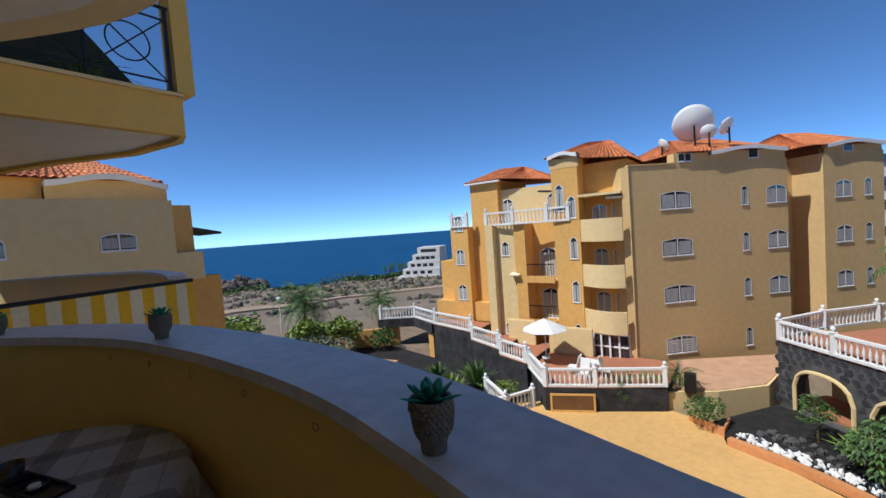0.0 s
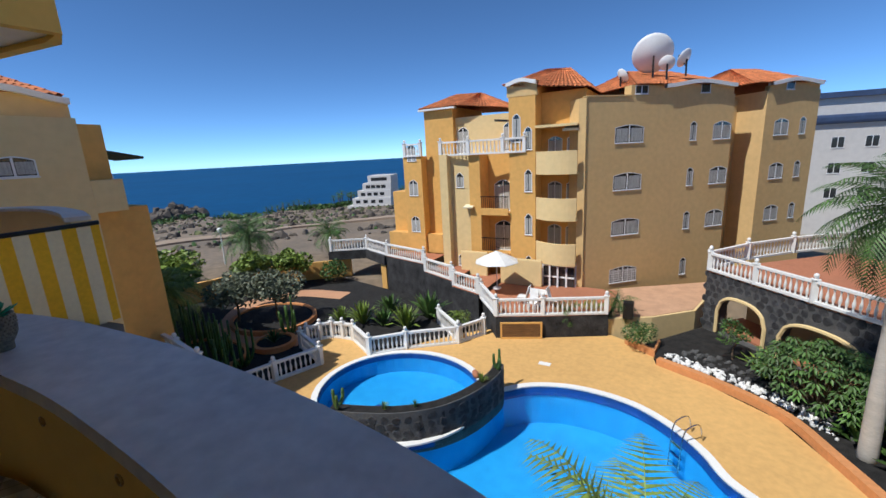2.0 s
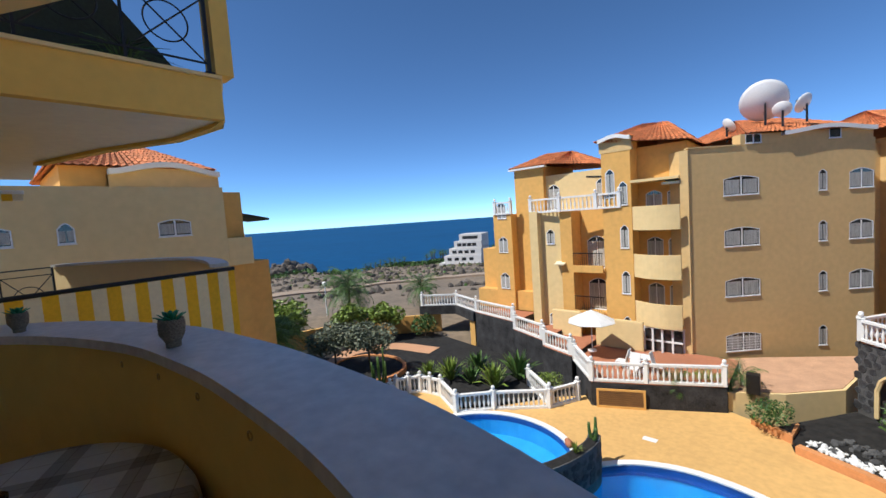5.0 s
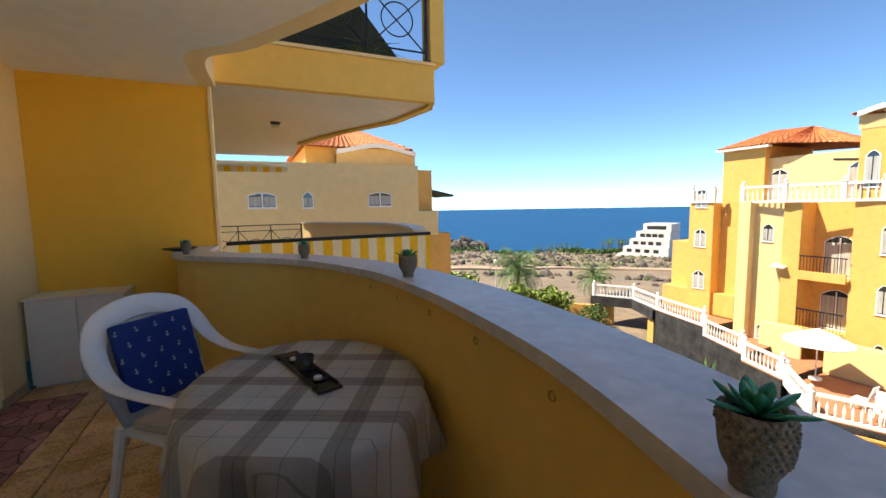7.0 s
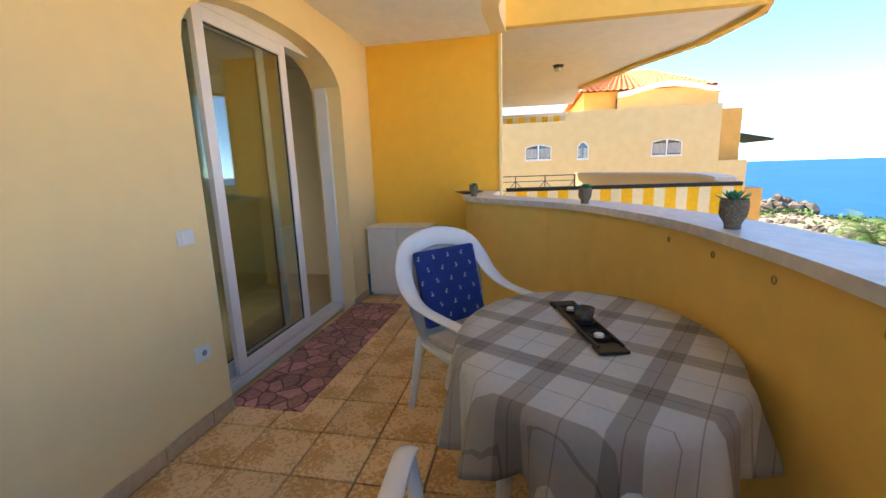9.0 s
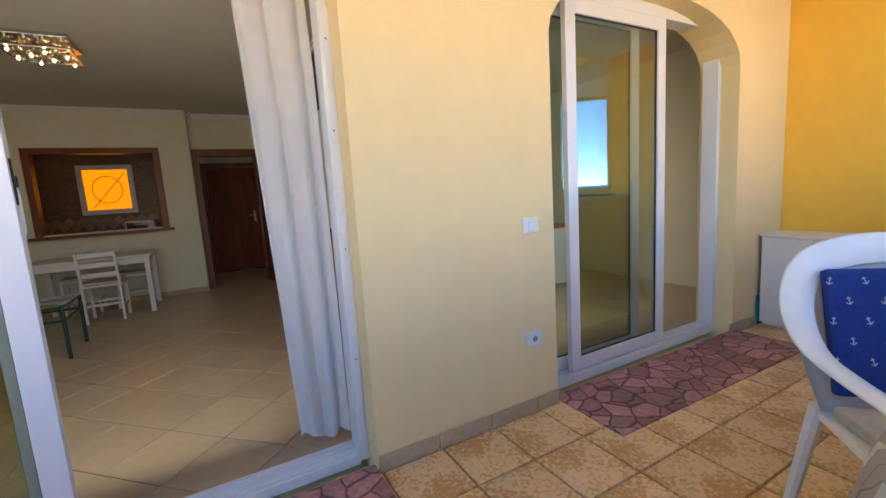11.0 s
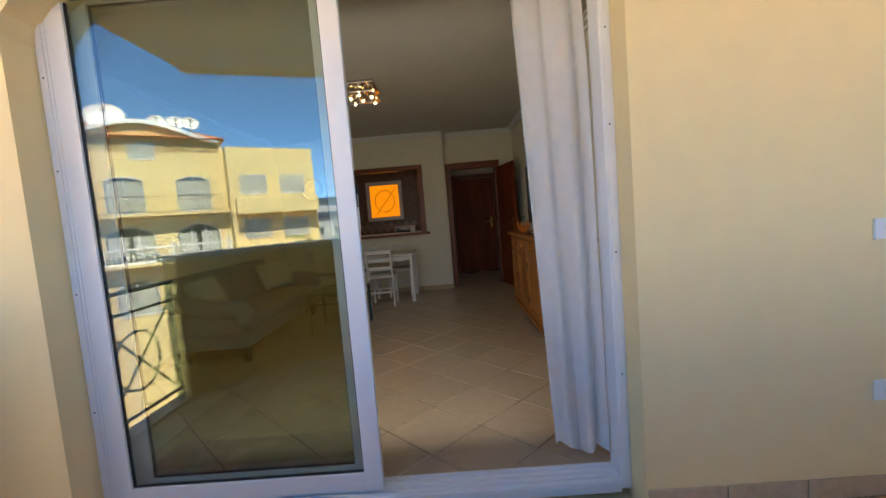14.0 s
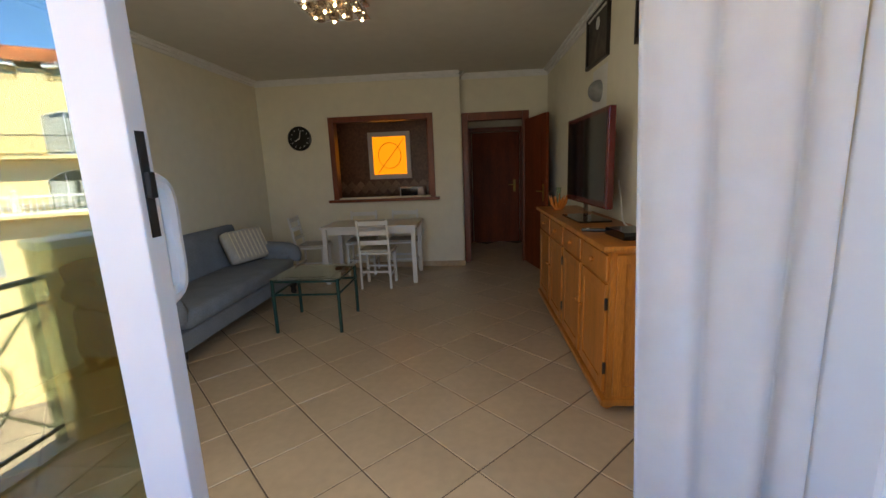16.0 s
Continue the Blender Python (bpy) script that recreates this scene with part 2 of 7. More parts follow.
LAVAM = mat("lava stone mortar", (0.10, 0.10, 0.10), 0.95, vary=0.3, scale=8, bump=0.5, bscale=40)
SOIL = mat("black volcanic gravel", (0.02, 0.019, 0.018), 0.95, vary=0.5, scale=12, bump=0.8, bscale=60)
TERRA = mat("terracotta paving", (0.42, 0.17, 0.09), 0.8, vary=0.1, scale=2, bump=0.2, bscale=30)
LEAF = mat("green foliage", (0.075, 0.16, 0.03), 0.55, vary=0.35, scale=3, island=0.45)
LEAF2 = mat("yellow green foliage", (0.20, 0.29, 0.045), 0.55, vary=0.3, scale=3, island=0.4)
OLIVE = mat("grey green olive foliage", (0.17, 0.20, 0.13), 0.6, vary=0.3, scale=3, island=0.35)
BARK = mat("grey brown bark", (0.16, 0.11, 0.07), 0.95, vary=0.3, scale=10, bump=0.8, bscale=30)
SHUT = mat("brown slatted wood", (0.22, 0.11, 0.04), 0.6, vary=0.2, scale=8)


# ---- the terrace ----
ZT = -0.03
FLOOR_TILE = mat("mottled beige floor tile", (0.54, 0.31, 0.12), 0.42, color2=(0.78, 0.55, 0.32), scale=14, bump=0.1, bscale=40, objrand=0.1)
for _n in FLOOR_TILE.node_tree.nodes:
    if _n.bl_idname == "ShaderNodeMapRange" and _n.inputs["To Max"].default_value == 1.0:
        _n.inputs["From Min"].default_value, _n.inputs["From Max"].default_value = 0.92, 1.14
GROUT = mat("grey brown grout", (0.26, 0.20, 0.14), 0.9, vary=0.1)
SKIRT = mat("beige tile skirting", (0.46, 0.33, 0.20), 0.45, color2=(0.58, 0.45, 0.3), scale=7)

INNER = smooth_line([(3.9, -1.24), (3.02, -1.27), (2.13, -2.10), (1.3, -2.46), (0.6, -2.55), (0.05, -2.545), (-0.42, -2.50), (-0.85, -2.395), (-1.3, -2.25), (-2.0, -2.05), (-2.6, -1.74), (-2.92, -1.20)], 5)
INNER = INNER[::-1]
arch_wall_bm = arch_wall(B(), -3.76, 4.1, -0.4, 2.95, 0.0, 0.3, [(-2.46, 0.0, ZT - 0.07, 2.13, 2.50), (1.17, 3.14, ZT - 0.07, 2.13, 2.50)])
struct("wall_facade", arch_wall_bm, CREAM, "cream stucco facade wall with two arched door openings", "wall")
struct("wall_orange", box(B(), 3.9, -1.5, -0.4, 4.1, -0.002, 2.95), ORANGE, "saturated orange stucco side wall of the terrace", "wall")
struct("wall_orange_end", box(B(), 3.88, -1.53, -0.4, 4.12, -1.502, 2.95), CREAM, "pale end face of the side wall", "wall")

outline = [(-3.05, -0.42)] + offset_line(INNER, 0.1) + [(4.0, -1.3), (4.0, 0.0), (-3.05, 0.0)]
struct("terrace_slab", prism(B(), outline, -0.42, ZT - 0.012), GROUT, "terrace floor slab with grey brown grout", "floor")

def inside_terrace(x, y):
    if y > -0.02 or x > 3.86 or x < -2.98:
        return False
    for a, b in zip(INNER, INNER[1:]):
        if min(a[0], b[0]) <= x <= max(a[0], b[0]):
            t = (x - a[0]) / (b[0] - a[0] + 1e-9)
            return y > a[1] + t * (b[1] - a[1])
    return y > -1.2 if x > 3 else y > -1.6

terrace_tiles = struct("terrace_floor", box(B(), -3.0, -1.2, ZT - 0.02, -2.9, -1.1, ZT - 0.013), GROUT, "mottled beige and brown ceramic terrace floor tiles", "floor")

def parapet():
    th = thing("parapet", "curved yellow stucco balcony parapet with grey marble cap", "parapet")
    th["kind"] = "structure"
    part("wall", strip(B(), INNER, offset_line(INNER, 0.19), -0.42, 1.085), YELLOW, th)
    cap = strip(B(), offset_line(INNER, -0.03), offset_line(INNER, 0.27), 1.087, 1.13)
    part("cap", cap, MARBLE, th, "grey marble slab cap with worn edge")
    for x in (1.2, 0.85, 0.48, 0.05, -0.4):
        for a, b in zip(INNER, INNER[1:]):
            if a[0] <= x <= b[0]:
                t = (x - a[0]) / (b[0] - a[0])
                y = a[1] + t * (b[1] - a[1]) + 0.03
                part("ring", tube(B(), [(x + 0.012 * math.cos(k), y, 1.035 + 0.012 * math.sin(k)) for k in np.linspace(0, 6.28, 13)[:-1]], 0.003, 5, closed=True), BRASS, th, "small brass eyelet ring")
    return th

BRASS = mat("aged brass", (0.5, 0.32, 0.1), 0.35, metal=1.0)
parapet()

CEIL_LINE = smooth_line([(3.9, -1.42), (2.95, -1.42), (2.45, -1.85), (1.3, -2.50), (0.6, -2.58), (0.0, -2.59), (-0.6, -2.54), (-1.3, -2.38), (-2.0, -2.14), (-3.05, -1.75)], 5)[::-1]
ceil_out = [(4.0, -0.01), (-3.05, -0.01)] + CEIL_LINE
struct("ceiling_terrace", prism(B(), ceil_out, 2.78, 3.0), SOFFIT, "pale painted underside of the balcony above", "ceiling")
struct("fascia_upper", strip(B(), offset_line(CEIL_LINE, 0.003), offset_line(CEIL_LINE, 0.16), 2.782, 3.75), CREAM, "cream stucco parapet of the balcony above", "parapet")
# upper wall and slab stay out of view, added to keep sun off the cap
struct("wall_upper_storey", box(B(), -3.05, 0.0, 3.0, 4.1, 0.3, 5.6), CREAM, "unseen cream wall above, added to block the sun", "wall")
up_line = [(x, y - 0.25) for x, y in CEIL_LINE]
struct("ceiling_upper", prism(B(), [(4.0, 0.3), (-3.05, 0.3)] + up_line, 5.6, 5.85), SOFFIT, "unseen slab added overhead to shade the terrace", "ceiling")

# low pillar with cap and iron railing at the open end
pil = thing("pillar_stub", "low cream stucco pillar with grey marble cap", "pillar", -2.98, -0.2, ZT)
pil["kind"] = "structure"
part("body", box(B(), -0.07, -0.2, 0, 0.07, 0.198, 1.04), CREAM, pil)
part("cap", box(B(), -0.11, -0.25, 1.042, 0.11, 0.198, 1.085, 0.008), MARBLE, pil, "grey marble cap")
part("skirting", box(B(), 0.072, -0.2, 0, 0.084, 0.198, 0.08, 0.003), SKIRT, pil)
struct("floor_edge", box(B(), -3.06, -1.21, -0.42, -2.92, -0.42, ZT + 0.02), SKIRT, "beige tiled edge of the terrace floor", "trim")


def iron_railing(name, label, x, y, z, rz, length, height=0.95):
    """A black frame with crossing bars and rings; runs along its own x."""
    th = thing(name, label, "railing", x, y, z, rz)
    for px in (0, length):
        part("post", box(B(), px - 0.018, -0.018, 0, px + 0.018, 0.018, height), IRON, th)
        part("foot", box(B(), px - 0.05, -0.04, 0, px + 0.05, 0.04, 0.012), IRON, th)
    part("handrail", box(B(), -0.04, -0.022, height, length + 0.04, 0.022, height + 0.025, 0.006), IRON, th)
    for h in (0.1, height - 0.14):
        part("bar", box(B(), 0.018, -0.009, h, length - 0.018, 0.009, h + 0.018), IRON, th)
    n = max(1, round(length / 0.9))
    w = length / n
    z0, z1 = 0.118, height - 0.14
    for k in range(n):
        a, b = k * w + 0.02, (k + 1) * w - 0.02
        part("diagonal", tube(B(), [(a, 0, z0), (b, 0, z1)], 0.009, 6), IRON, th)
        part("diagonal", tube(B(), [(a, 0.012, z1), (b, 0.012, z0)], 0.009, 6), IRON, th)
        r = min(w, z1 - z0) * 0.3
        c = ((a + b) / 2, -0.012, (z0 + z1) / 2)
        part("ring", tube(B(), [(c[0] + r * math.cos(t), c[1], c[2] + r * math.sin(t)) for t in np.linspace(0, 2 * math.pi, 29)[:-1]], 0.009, 6, closed=True), IRON, th)
        if k:
            part("post", box(B(), k * w - 0.012, -0.012, 0, k * w + 0.012, 0.012, height), IRON, th)
    return th


iron_railing("iron_railing", "black wrought iron balcony railing with rings and crossing bars", -2.99, -0.44, ZT, -90, 0.74)

# skirting tiles along the facade
def skirting(x0, x1, y, name):
    th = struct(name, box(B(), x0, y - 0.004, ZT, x1, y - 0.001, ZT + 0.02), GROUT, "row of beige ceramic skirting tiles", "baseboard")
    x = x0
    while x < x1 - 0.01:
        w = min(0.33, x1 - x)
        part("tile", box(B(), x + 0.003, y - 0.014, ZT, x + w - 0.003, y - 0.005, ZT + 0.085, 0.002), SKIRT, th)
        x += 0.33

skirting(0.0, 1.17, 0.0, "baseboard_middle")
skirting(-2.9, -2.46, 0.0, "baseboard_west")
skirting(3.08, 3.89, 0.0, "baseboard_east")


# ---- sliding doors ----
def frame_bars(bm, x0, x1, z0, z1, y0, y1, w):
    box(bm, x0, y0, z0, x0 + w, y1, z1, 0.003)
    box(bm, x1 - w, y0, z0, x1, y1, z1, 0.003)
    box(bm, x0 + w, y0, z0, x1 - w, y1, z0 + w, 0.003)
    box(bm, x0 + w, y0, z1 - w, x1 - w, y1, z1, 0.003)
    return bm


RUBBER = mat("black rubber seal", (0.015, 0.015, 0.015), 0.6)

def sash(parent, x0, x1, y, z0=0.03, z1=2.42, handle=None):
    fr = part("sash_frame", frame_bars(B(), x0, x1, z0, z1, y - 0.02, y + 0.02, 0.085), ALU, parent, "white lacquered aluminium sash")
    part("seal", frame_bars(B(), x0 + 0.083, x1 - 0.083, z0 + 0.083, z1 - 0.083, y - 0.008, y + 0.008, 0.008), RUBBER, fr)
    g = part("pane", box(B(), x0 + 0.086, y - 0.004, z0 + 0.086, x1 - 0.086, y + 0.004, z1 - 0.086), GLASS, fr, "double glazed greenish pane")
    g.visible_shadow = False
    if handle:
        part("handle", tube(B(), smooth_line([(handle, y + 0.02, 1.23), (handle, y + 0.058, 1.25), (handle, y + 0.062, 1.34), (handle, y + 0.058, 1.41), (handle, y + 0.02, 1.43)], 4), 0.017, 10), ALU, fr, "white pull handle")
        part("lock", box(B(), x1 + 0.0005, y - 0.008, 1.34, x1 + 0.003, y + 0.008, 1.5), RUBBER, fr, "black latch plate in the sash edge")
        part("latch", box(B(), x1 + 0.003, y - 0.008, 1.40, x1 + 0.012, y + 0.006, 1.44, 0.003), RUBBER, fr, "black latch")


def sliding_door(name, label, x0, x1, panels):
    th = thing(name, label, "door")
    th["kind"] = "structure"
    fr = B()
    for a, b in ((x0, x0 + 0.05), (x1 - 0.05, x1)):
        box(fr, a, 0.148, -0.04, b, 0.27, 2.5)
        box(fr, a + 0.012, 0.14, -0.02, b - 0.012, 0.1475, 2.5)
    box(fr, x0 + 0.05, 0.148, 2.42, x1 - 0.05, 0.27, 2.5)
    part("door_frame", fr, ALU, th, "white aluminium frame with tracks")
    tr = B()
    box(tr, x0 + 0.05, 0.138, -0.05, x1 - 0.05, 0.28, 0.0)
    for y in (0.15, 0.19, 0.23, 0.26):
        box(tr, x0 + 0.05, y - 0.006, 0.0, x1 - 0.05, y + 0.006, 0.018)
    part("threshold", tr, ALU, th, "grooved white aluminium track")
    for zz in (0.5, 1.05, 1.6, 2.0):
        part("screw", box(B(), x0 + 0.022, 0.1375, zz, x0 + 0.028, 0.1395, zz + 0.007), RUBBER, th)
        part("screw", box(B(), x1 - 0.028, 0.1375, zz, x1 - 0.022, 0.1395, zz + 0.007), RUBBER, th)
    for p in panels:
        sash(th, *p)
    return th


sliding_door("door_living", "white aluminium sliding glass door, half open", -2.46, 0.0, [(-2.41, -1.142, 0.17, 0.03, 2.42, -1.165), (-2.36, -1.20, 0.24)])
sliding_door("door_bedroom", "white aluminium sliding glass door, partly open", 1.17, 3.17, [(1.45, 2.44, 0.17), (1.22, 2.24, 0.24)])

# ---- curtain ----
CLOTH = mat("white cotton curtain", (0.94, 0.94, 0.93), 0.9, vary=0.03, scale=4, bump=0.03, bscale=300)
_nt = CLOTH.node_tree
_tl, _mx = _nt.nodes.new("ShaderNodeBsdfTranslucent"), _nt.nodes.new("ShaderNodeMixShader")
_tl.inputs["Color"].default_value = (0.9, 0.9, 0.88, 1)
_mx.inputs[0].default_value = 0.05
_nt.links.new(_nt.nodes["Principled BSDF"].outputs[0], _mx.inputs[1])
_nt.links.new(_tl.outputs[0], _mx.inputs[2])
_nt.links.new(_mx.outputs[0], _nt.nodes["Material Output"].inputs["Surface"])

def curtain():
    bm = B()
    nx, nz = 72, 24
    rows = []
    for j in range(nz + 1):
        v = j / nz
        z = 2.52 - v * 2.45
        row = []
        for i in range(nx + 1):
            u = i / nx
            left = -0.395 + 0.10 * v
            x = left + (-0.058 - left) * u
            ph = u * 17 + 0.7 * math.sin(v * 2.1 + u * 5)
            amp = 0.011 + 0.013 * v
            y = 0.345 - 0.075 * u * min(1.0, v * 4) + amp * math.sin(ph) + 0.004 * math.sin(u * 31 + v * 3)
            row.append(bm.verts.new((x + 0.008 * math.cos(ph), y, z + (0.02 * math.sin(u * 9) if j == nz else 0))))
        rows.append(row)
    for a, b in zip(rows, rows[1:]):
        for i in range(nx):
            bm.faces.new((a[i], a[i + 1], b[i + 1], b[i]))
    bmesh.ops.solidify(bm, geom=bm.faces[:], thickness=0.003)
    th = thing("curtain", "long white cotton curtain gathered at the open door", "curtain", 0, 0, 0)
    part("drape", bm, CLOTH, th, "", True)
    part("rod", tube(B(), [(-2.5, 0.37, 2.54), (0.2, 0.37, 2.54)], 0.012, 10), ALU, th, "white curtain rod")

curtain()

# ---- switch and socket ----
def wall_plate(name, label, category, z, socket):
    th = thing(name, label, category, 0.99, -0.001, z)
    part("plate", box(B(), -0.055, -0.012, -0.042, 0.055, 0, 0.042, 0.004), WHITE, th)
    if socket:
        bm = B()
        lathe(bm, [(0.021, 0.0), (0.021, 0.003)], 20, pose(0, -0.012, 0, 90))
        part("rim", bm, WHITE, th)
        bm = B()
        lathe(bm, [(0.018, 0.0), (0.018, 0.002)], 20, pose(0, -0.0152, 0, 90))
        part("well", bm, mat("grey socket well", (0.35, 0.34, 0.32), 0.6), th)
        for dx in (-0.009, 0.009):
            part("hole", box(B(), dx - 0.003, -0.0185, -0.003, dx + 0.003, -0.0173, 0.003), RUBBER, th)
    else:
        part("rocker", box(B(), -0.022, -0.018, -0.024, 0.022, -0.0125, 0.024, 0.003), WHITE, th)

wall_plate("light_switch", "white plastic light switch on the cream wall", "switch", 1.08, False)
wall_plate("power_socket", "white plastic power socket on the cream wall", "socket", 0.42, True)

# ---- door mats ----
def stone_mat_material():
    m = mat("mauve stone pattern mat", (0.42, 0.22, 0.22), 0.85, vary=0.2, scale=9, bump=0.2, bscale=90)
    nt = m.node_tree
    p = nt.nodes["Principled BSDF"]
    old = p.inputs["Base Color"].links[0].from_socket
    co = nt.nodes.new("ShaderNodeTexCoord")
    warp = nt.nodes.new("ShaderNodeTexNoise")
    warp.inputs["Scale"].default_value = 3
    mixv = nt.nodes.new("ShaderNodeMix")
    mixv.data_type = "VECTOR"
    mixv.inputs["Factor"].default_value = 0.12
    nt.links.new(co.outputs["Object"], warp.inputs["Vector"])
    nt.links.new(co.outputs["Object"], mixv.inputs["A"])
    nt.links.new(warp.outputs["Color"], mixv.inputs["B"])
    v = nt.nodes.new("ShaderNodeTexVoronoi")
    v.feature = "DISTANCE_TO_EDGE"
    v.inputs["Scale"].default_value = 9
    cell = nt.nodes.new("ShaderNodeTexVoronoi")
    cell.inputs["Scale"].default_value = 9
    for q in (v, cell):
        nt.links.new(mixv.outputs["Result"], q.inputs["Vector"])
    r = nt.nodes.new("ShaderNodeMapRange")
    r.inputs["From Max"].default_value = 0.07
    nt.links.new(v.outputs["Distance"], r.inputs["Value"])
    hs = nt.nodes.new("ShaderNodeHueSaturation")
    sep = nt.nodes.new("ShaderNodeSeparateColor")
    nt.links.new(cell.outputs["Color"], sep.inputs[0])
    mr = nt.nodes.new("ShaderNodeMapRange")
    mr.inputs["To Min"].default_value, mr.inputs["To Max"].default_value = 0.75, 1.45
    nt.links.new(sep.outputs[0], mr.inputs["Value"])
    nt.links.new(mr.outputs["Result"], hs.inputs["Value"])
    nt.links.new(old, hs.inputs["Color"])
    mx = nt.nodes.new("ShaderNodeMix")
    mx.data_type = "RGBA"
    mx.inputs["A"].default_value = (0.11, 0.045, 0.05, 1)
    nt.links.new(r.outputs["Result"], mx.inputs["Factor"])
    nt.links.new(hs.outputs["Color"], mx.inputs["B"])
    nt.links.new(mx.outputs["Result"], p.inputs["Base Color"])
    b = nt.nodes.new("ShaderNodeBump")
    b.inputs["Strength"].default_value, b.inputs["Distance"].default_value = 0.5, 0.01
    nt.links.new(r.outputs["Result"], b.inputs["Height"])
    nt.links.new(b.outputs["Normal"], p.inputs["Normal"])
    return m

MATM = stone_mat_material()
solo("door_mat", box(B(), -1.02, -0.26, 0, 1.02, 0.26, 0.008, 0.003), MATM, "mauve stone-patterned door mat on beige tiles", "mat", "door mats", pose(2.2, -0.22, ZT + 0.001, 0, 0, -1))
solo("door_mat", box(B(), -1.3, -0.26, 0, 1.25, 0.26, 0.008, 0.003), MATM, "mauve stone-patterned door mat on beige tiles", "mat", "door mats", pose(-1.25, -0.22, ZT + 0.001, 0, 0, 0.6))

# ---- white storage cabinet ----
CAB = mat("white laminate", (0.78, 0.74, 0.66), 0.4, vary=0.03, scale=3)
cab = thing("storage_cabinet", "low white laminate two-door cabinet against the orange wall", "cabinet", 3.68, -0.38, ZT)
part("body", box(B(), -0.15, -0.35, 0.03, 0.21, 0.35, 0.78), CAB, cab)
part("top", box(B(), -0.185, -0.365, 0.782, 0.215, 0.365, 0.8, 0.004), CAB, cab)
for y0, y1 in ((-0.348, -0.003), (0.003, 0.348)):
    part("door", box(B(), -0.17, y0, 0.035, -0.152, y1, 0.776, 0.003), CAB, cab)
part("plinth", box(B(), -0.13, -0.34, 0.0, 0.2, 0.34, 0.0295), CAB, cab)
TEAL = mat("teal plastic", (0.02, 0.25, 0.28), 0.4)
du = thing("dustpan", "teal plastic dustpan leaning by the cabinet", "dustpan", 3.6, -0.012, ZT)
part("pan", box(B(), -0.1, -0.012, 0.0, 0.1, 0.005, 0.26, 0.004), TEAL, du)
part("handle", box(B(), -0.015, -0.008, 0.26, 0.015, 0.004, 0.34, 0.004), TEAL, du)

# ---- plant pots on the parapet ----
POT = mat("grey brown concrete", (0.27, 0.23, 0.17), 0.95, vary=0.25, scale=25, bump=0.6, bscale=150)
SUCC = mat("green succulent", (0.02, 0.30, 0.15), 0.45, vary=0.2, scale=10, island=0.25)

def pot_plant(x, y, z, s, rz):
    """A carved head-shaped planter with a rosette of fleshy leaves."""
    th = thing("plant_pot", "small carved grey concrete head planter with green succulent", "plant pot", x, y, z, rz, "pots on the parapet")
    bm = B()
    prof = [(0.034, 0), (0.035, 0.01), (0.035, 0.022), (0.040, 0.034), (0.047, 0.046), (0.051, 0.060), (0.054, 0.076), (0.056, 0.095), (0.0565, 0.115), (0.055, 0.132), (0.052, 0.140), (0.047, 0.140), (0.046, 0.122)]
    lathe(bm, prof, 40)
    for v in bm.verts:
        a = math.atan2(v.co.y, v.co.x)
        r = math.hypot(v.co.x, v.co.y)
        d = abs(a + 1.57)
        f = 0.011 * math.exp(-((d / 0.15) ** 2)) * math.exp(-(((v.co.z - 0.066) / 0.016) ** 2))
        f -= 0.006 * math.exp(-(((d - 0.40) / 0.20) ** 2)) * math.exp(-(((v.co.z - 0.082) / 0.008) ** 2))
        f += 0.006 * math.exp(-((d / 0.24) ** 2)) * math.exp(-(((v.co.z - 0.044) / 0.006) ** 2))
        f += 0.006 * math.exp(-((d / 0.30) ** 2)) * math.exp(-(((v.co.z - 0.030) / 0.007) ** 2))
        f += 0.008 * math.exp(-(((d - 1.55) / 0.14) ** 2)) * math.exp(-(((v.co.z - 0.070) / 0.018) ** 2))
        k = 1 + f / max(r, 0.01)
        v.co.x *= k
        v.co.y *= k
    part("head", bm, POT, th, "carved face with closed eyes", True)
    bm = B()
    for k in range(8):
        z = 0.060 + 0.011 * k
        r = (0.0505, 0.053, 0.0545, 0.056, 0.0565, 0.0565, 0.0555, 0.053)[k]
        for j in range(24):
            a = -math.pi + (j + 0.5 * (k % 2)) * math.pi / 12
            d = abs((a + 1.57 + math.pi) % (2 * math.pi) - math.pi)
            if d > 1.75 - 0.05 * k or k > 4:
                ball(bm, (r * math.cos(a), r * math.sin(a), z), 0.0052, 6, 0.85)
    part("curl", bm, POT, th, "rows of carved curls", True)
    part("soil", lathe(B(), [(0.046, 0.122), (0.045, 0.128)], 16), SOIL, th)
    for k in range(15):
        a = k * 2.4
        tilt = 0.25 + 0.075 * k
        ln = 0.034 + 0.0016 * k
        bm = B()
        d = Vector((math.cos(a) * math.sin(tilt), math.sin(a) * math.sin(tilt), math.cos(tilt)))
        base = Vector((0.006 * math.cos(a), 0.006 * math.sin(a), 0.128))
        side = Vector((-math.sin(a), math.cos(a), 0))
        up = d.cross(side)
        pts = []
        for u, w in ((0, 0.25), (0.35, 0.85), (0.7, 1.0), (0.9, 0.55), (1.0, 0.05)):
            pts.append([base + d * ln * 1.5 * u + side * w * s2 * 0.014 + up * h * 0.004 * w for s2, h in ((1, 0), (0, 1), (-1, 0), (0, -1))])
        vs = [[bm.verts.new(p) for p in r] for r in pts]
        for r0, r1 in zip(vs, vs[1:]):
            for i in range(4):
                bm.faces.new((r0[i], r0[(i + 1) % 4], r1[(i + 1) % 4], r1[i]))
        bm.faces.new(vs[-1])
        bmesh.ops.recalc_face_normals(bm, faces=bm.faces)
        part("leaf", bm, SUCC, th, "", True)
    th.scale = (s, s, s)
    return th

pot_plant(2.98, -1.32, 1.131, 0.70, 75)
pot_plant(2.08, -2.19, 1.131, 0.74, 80)
pot_plant(0.89, -2.58, 1.131, 0.82, 70)
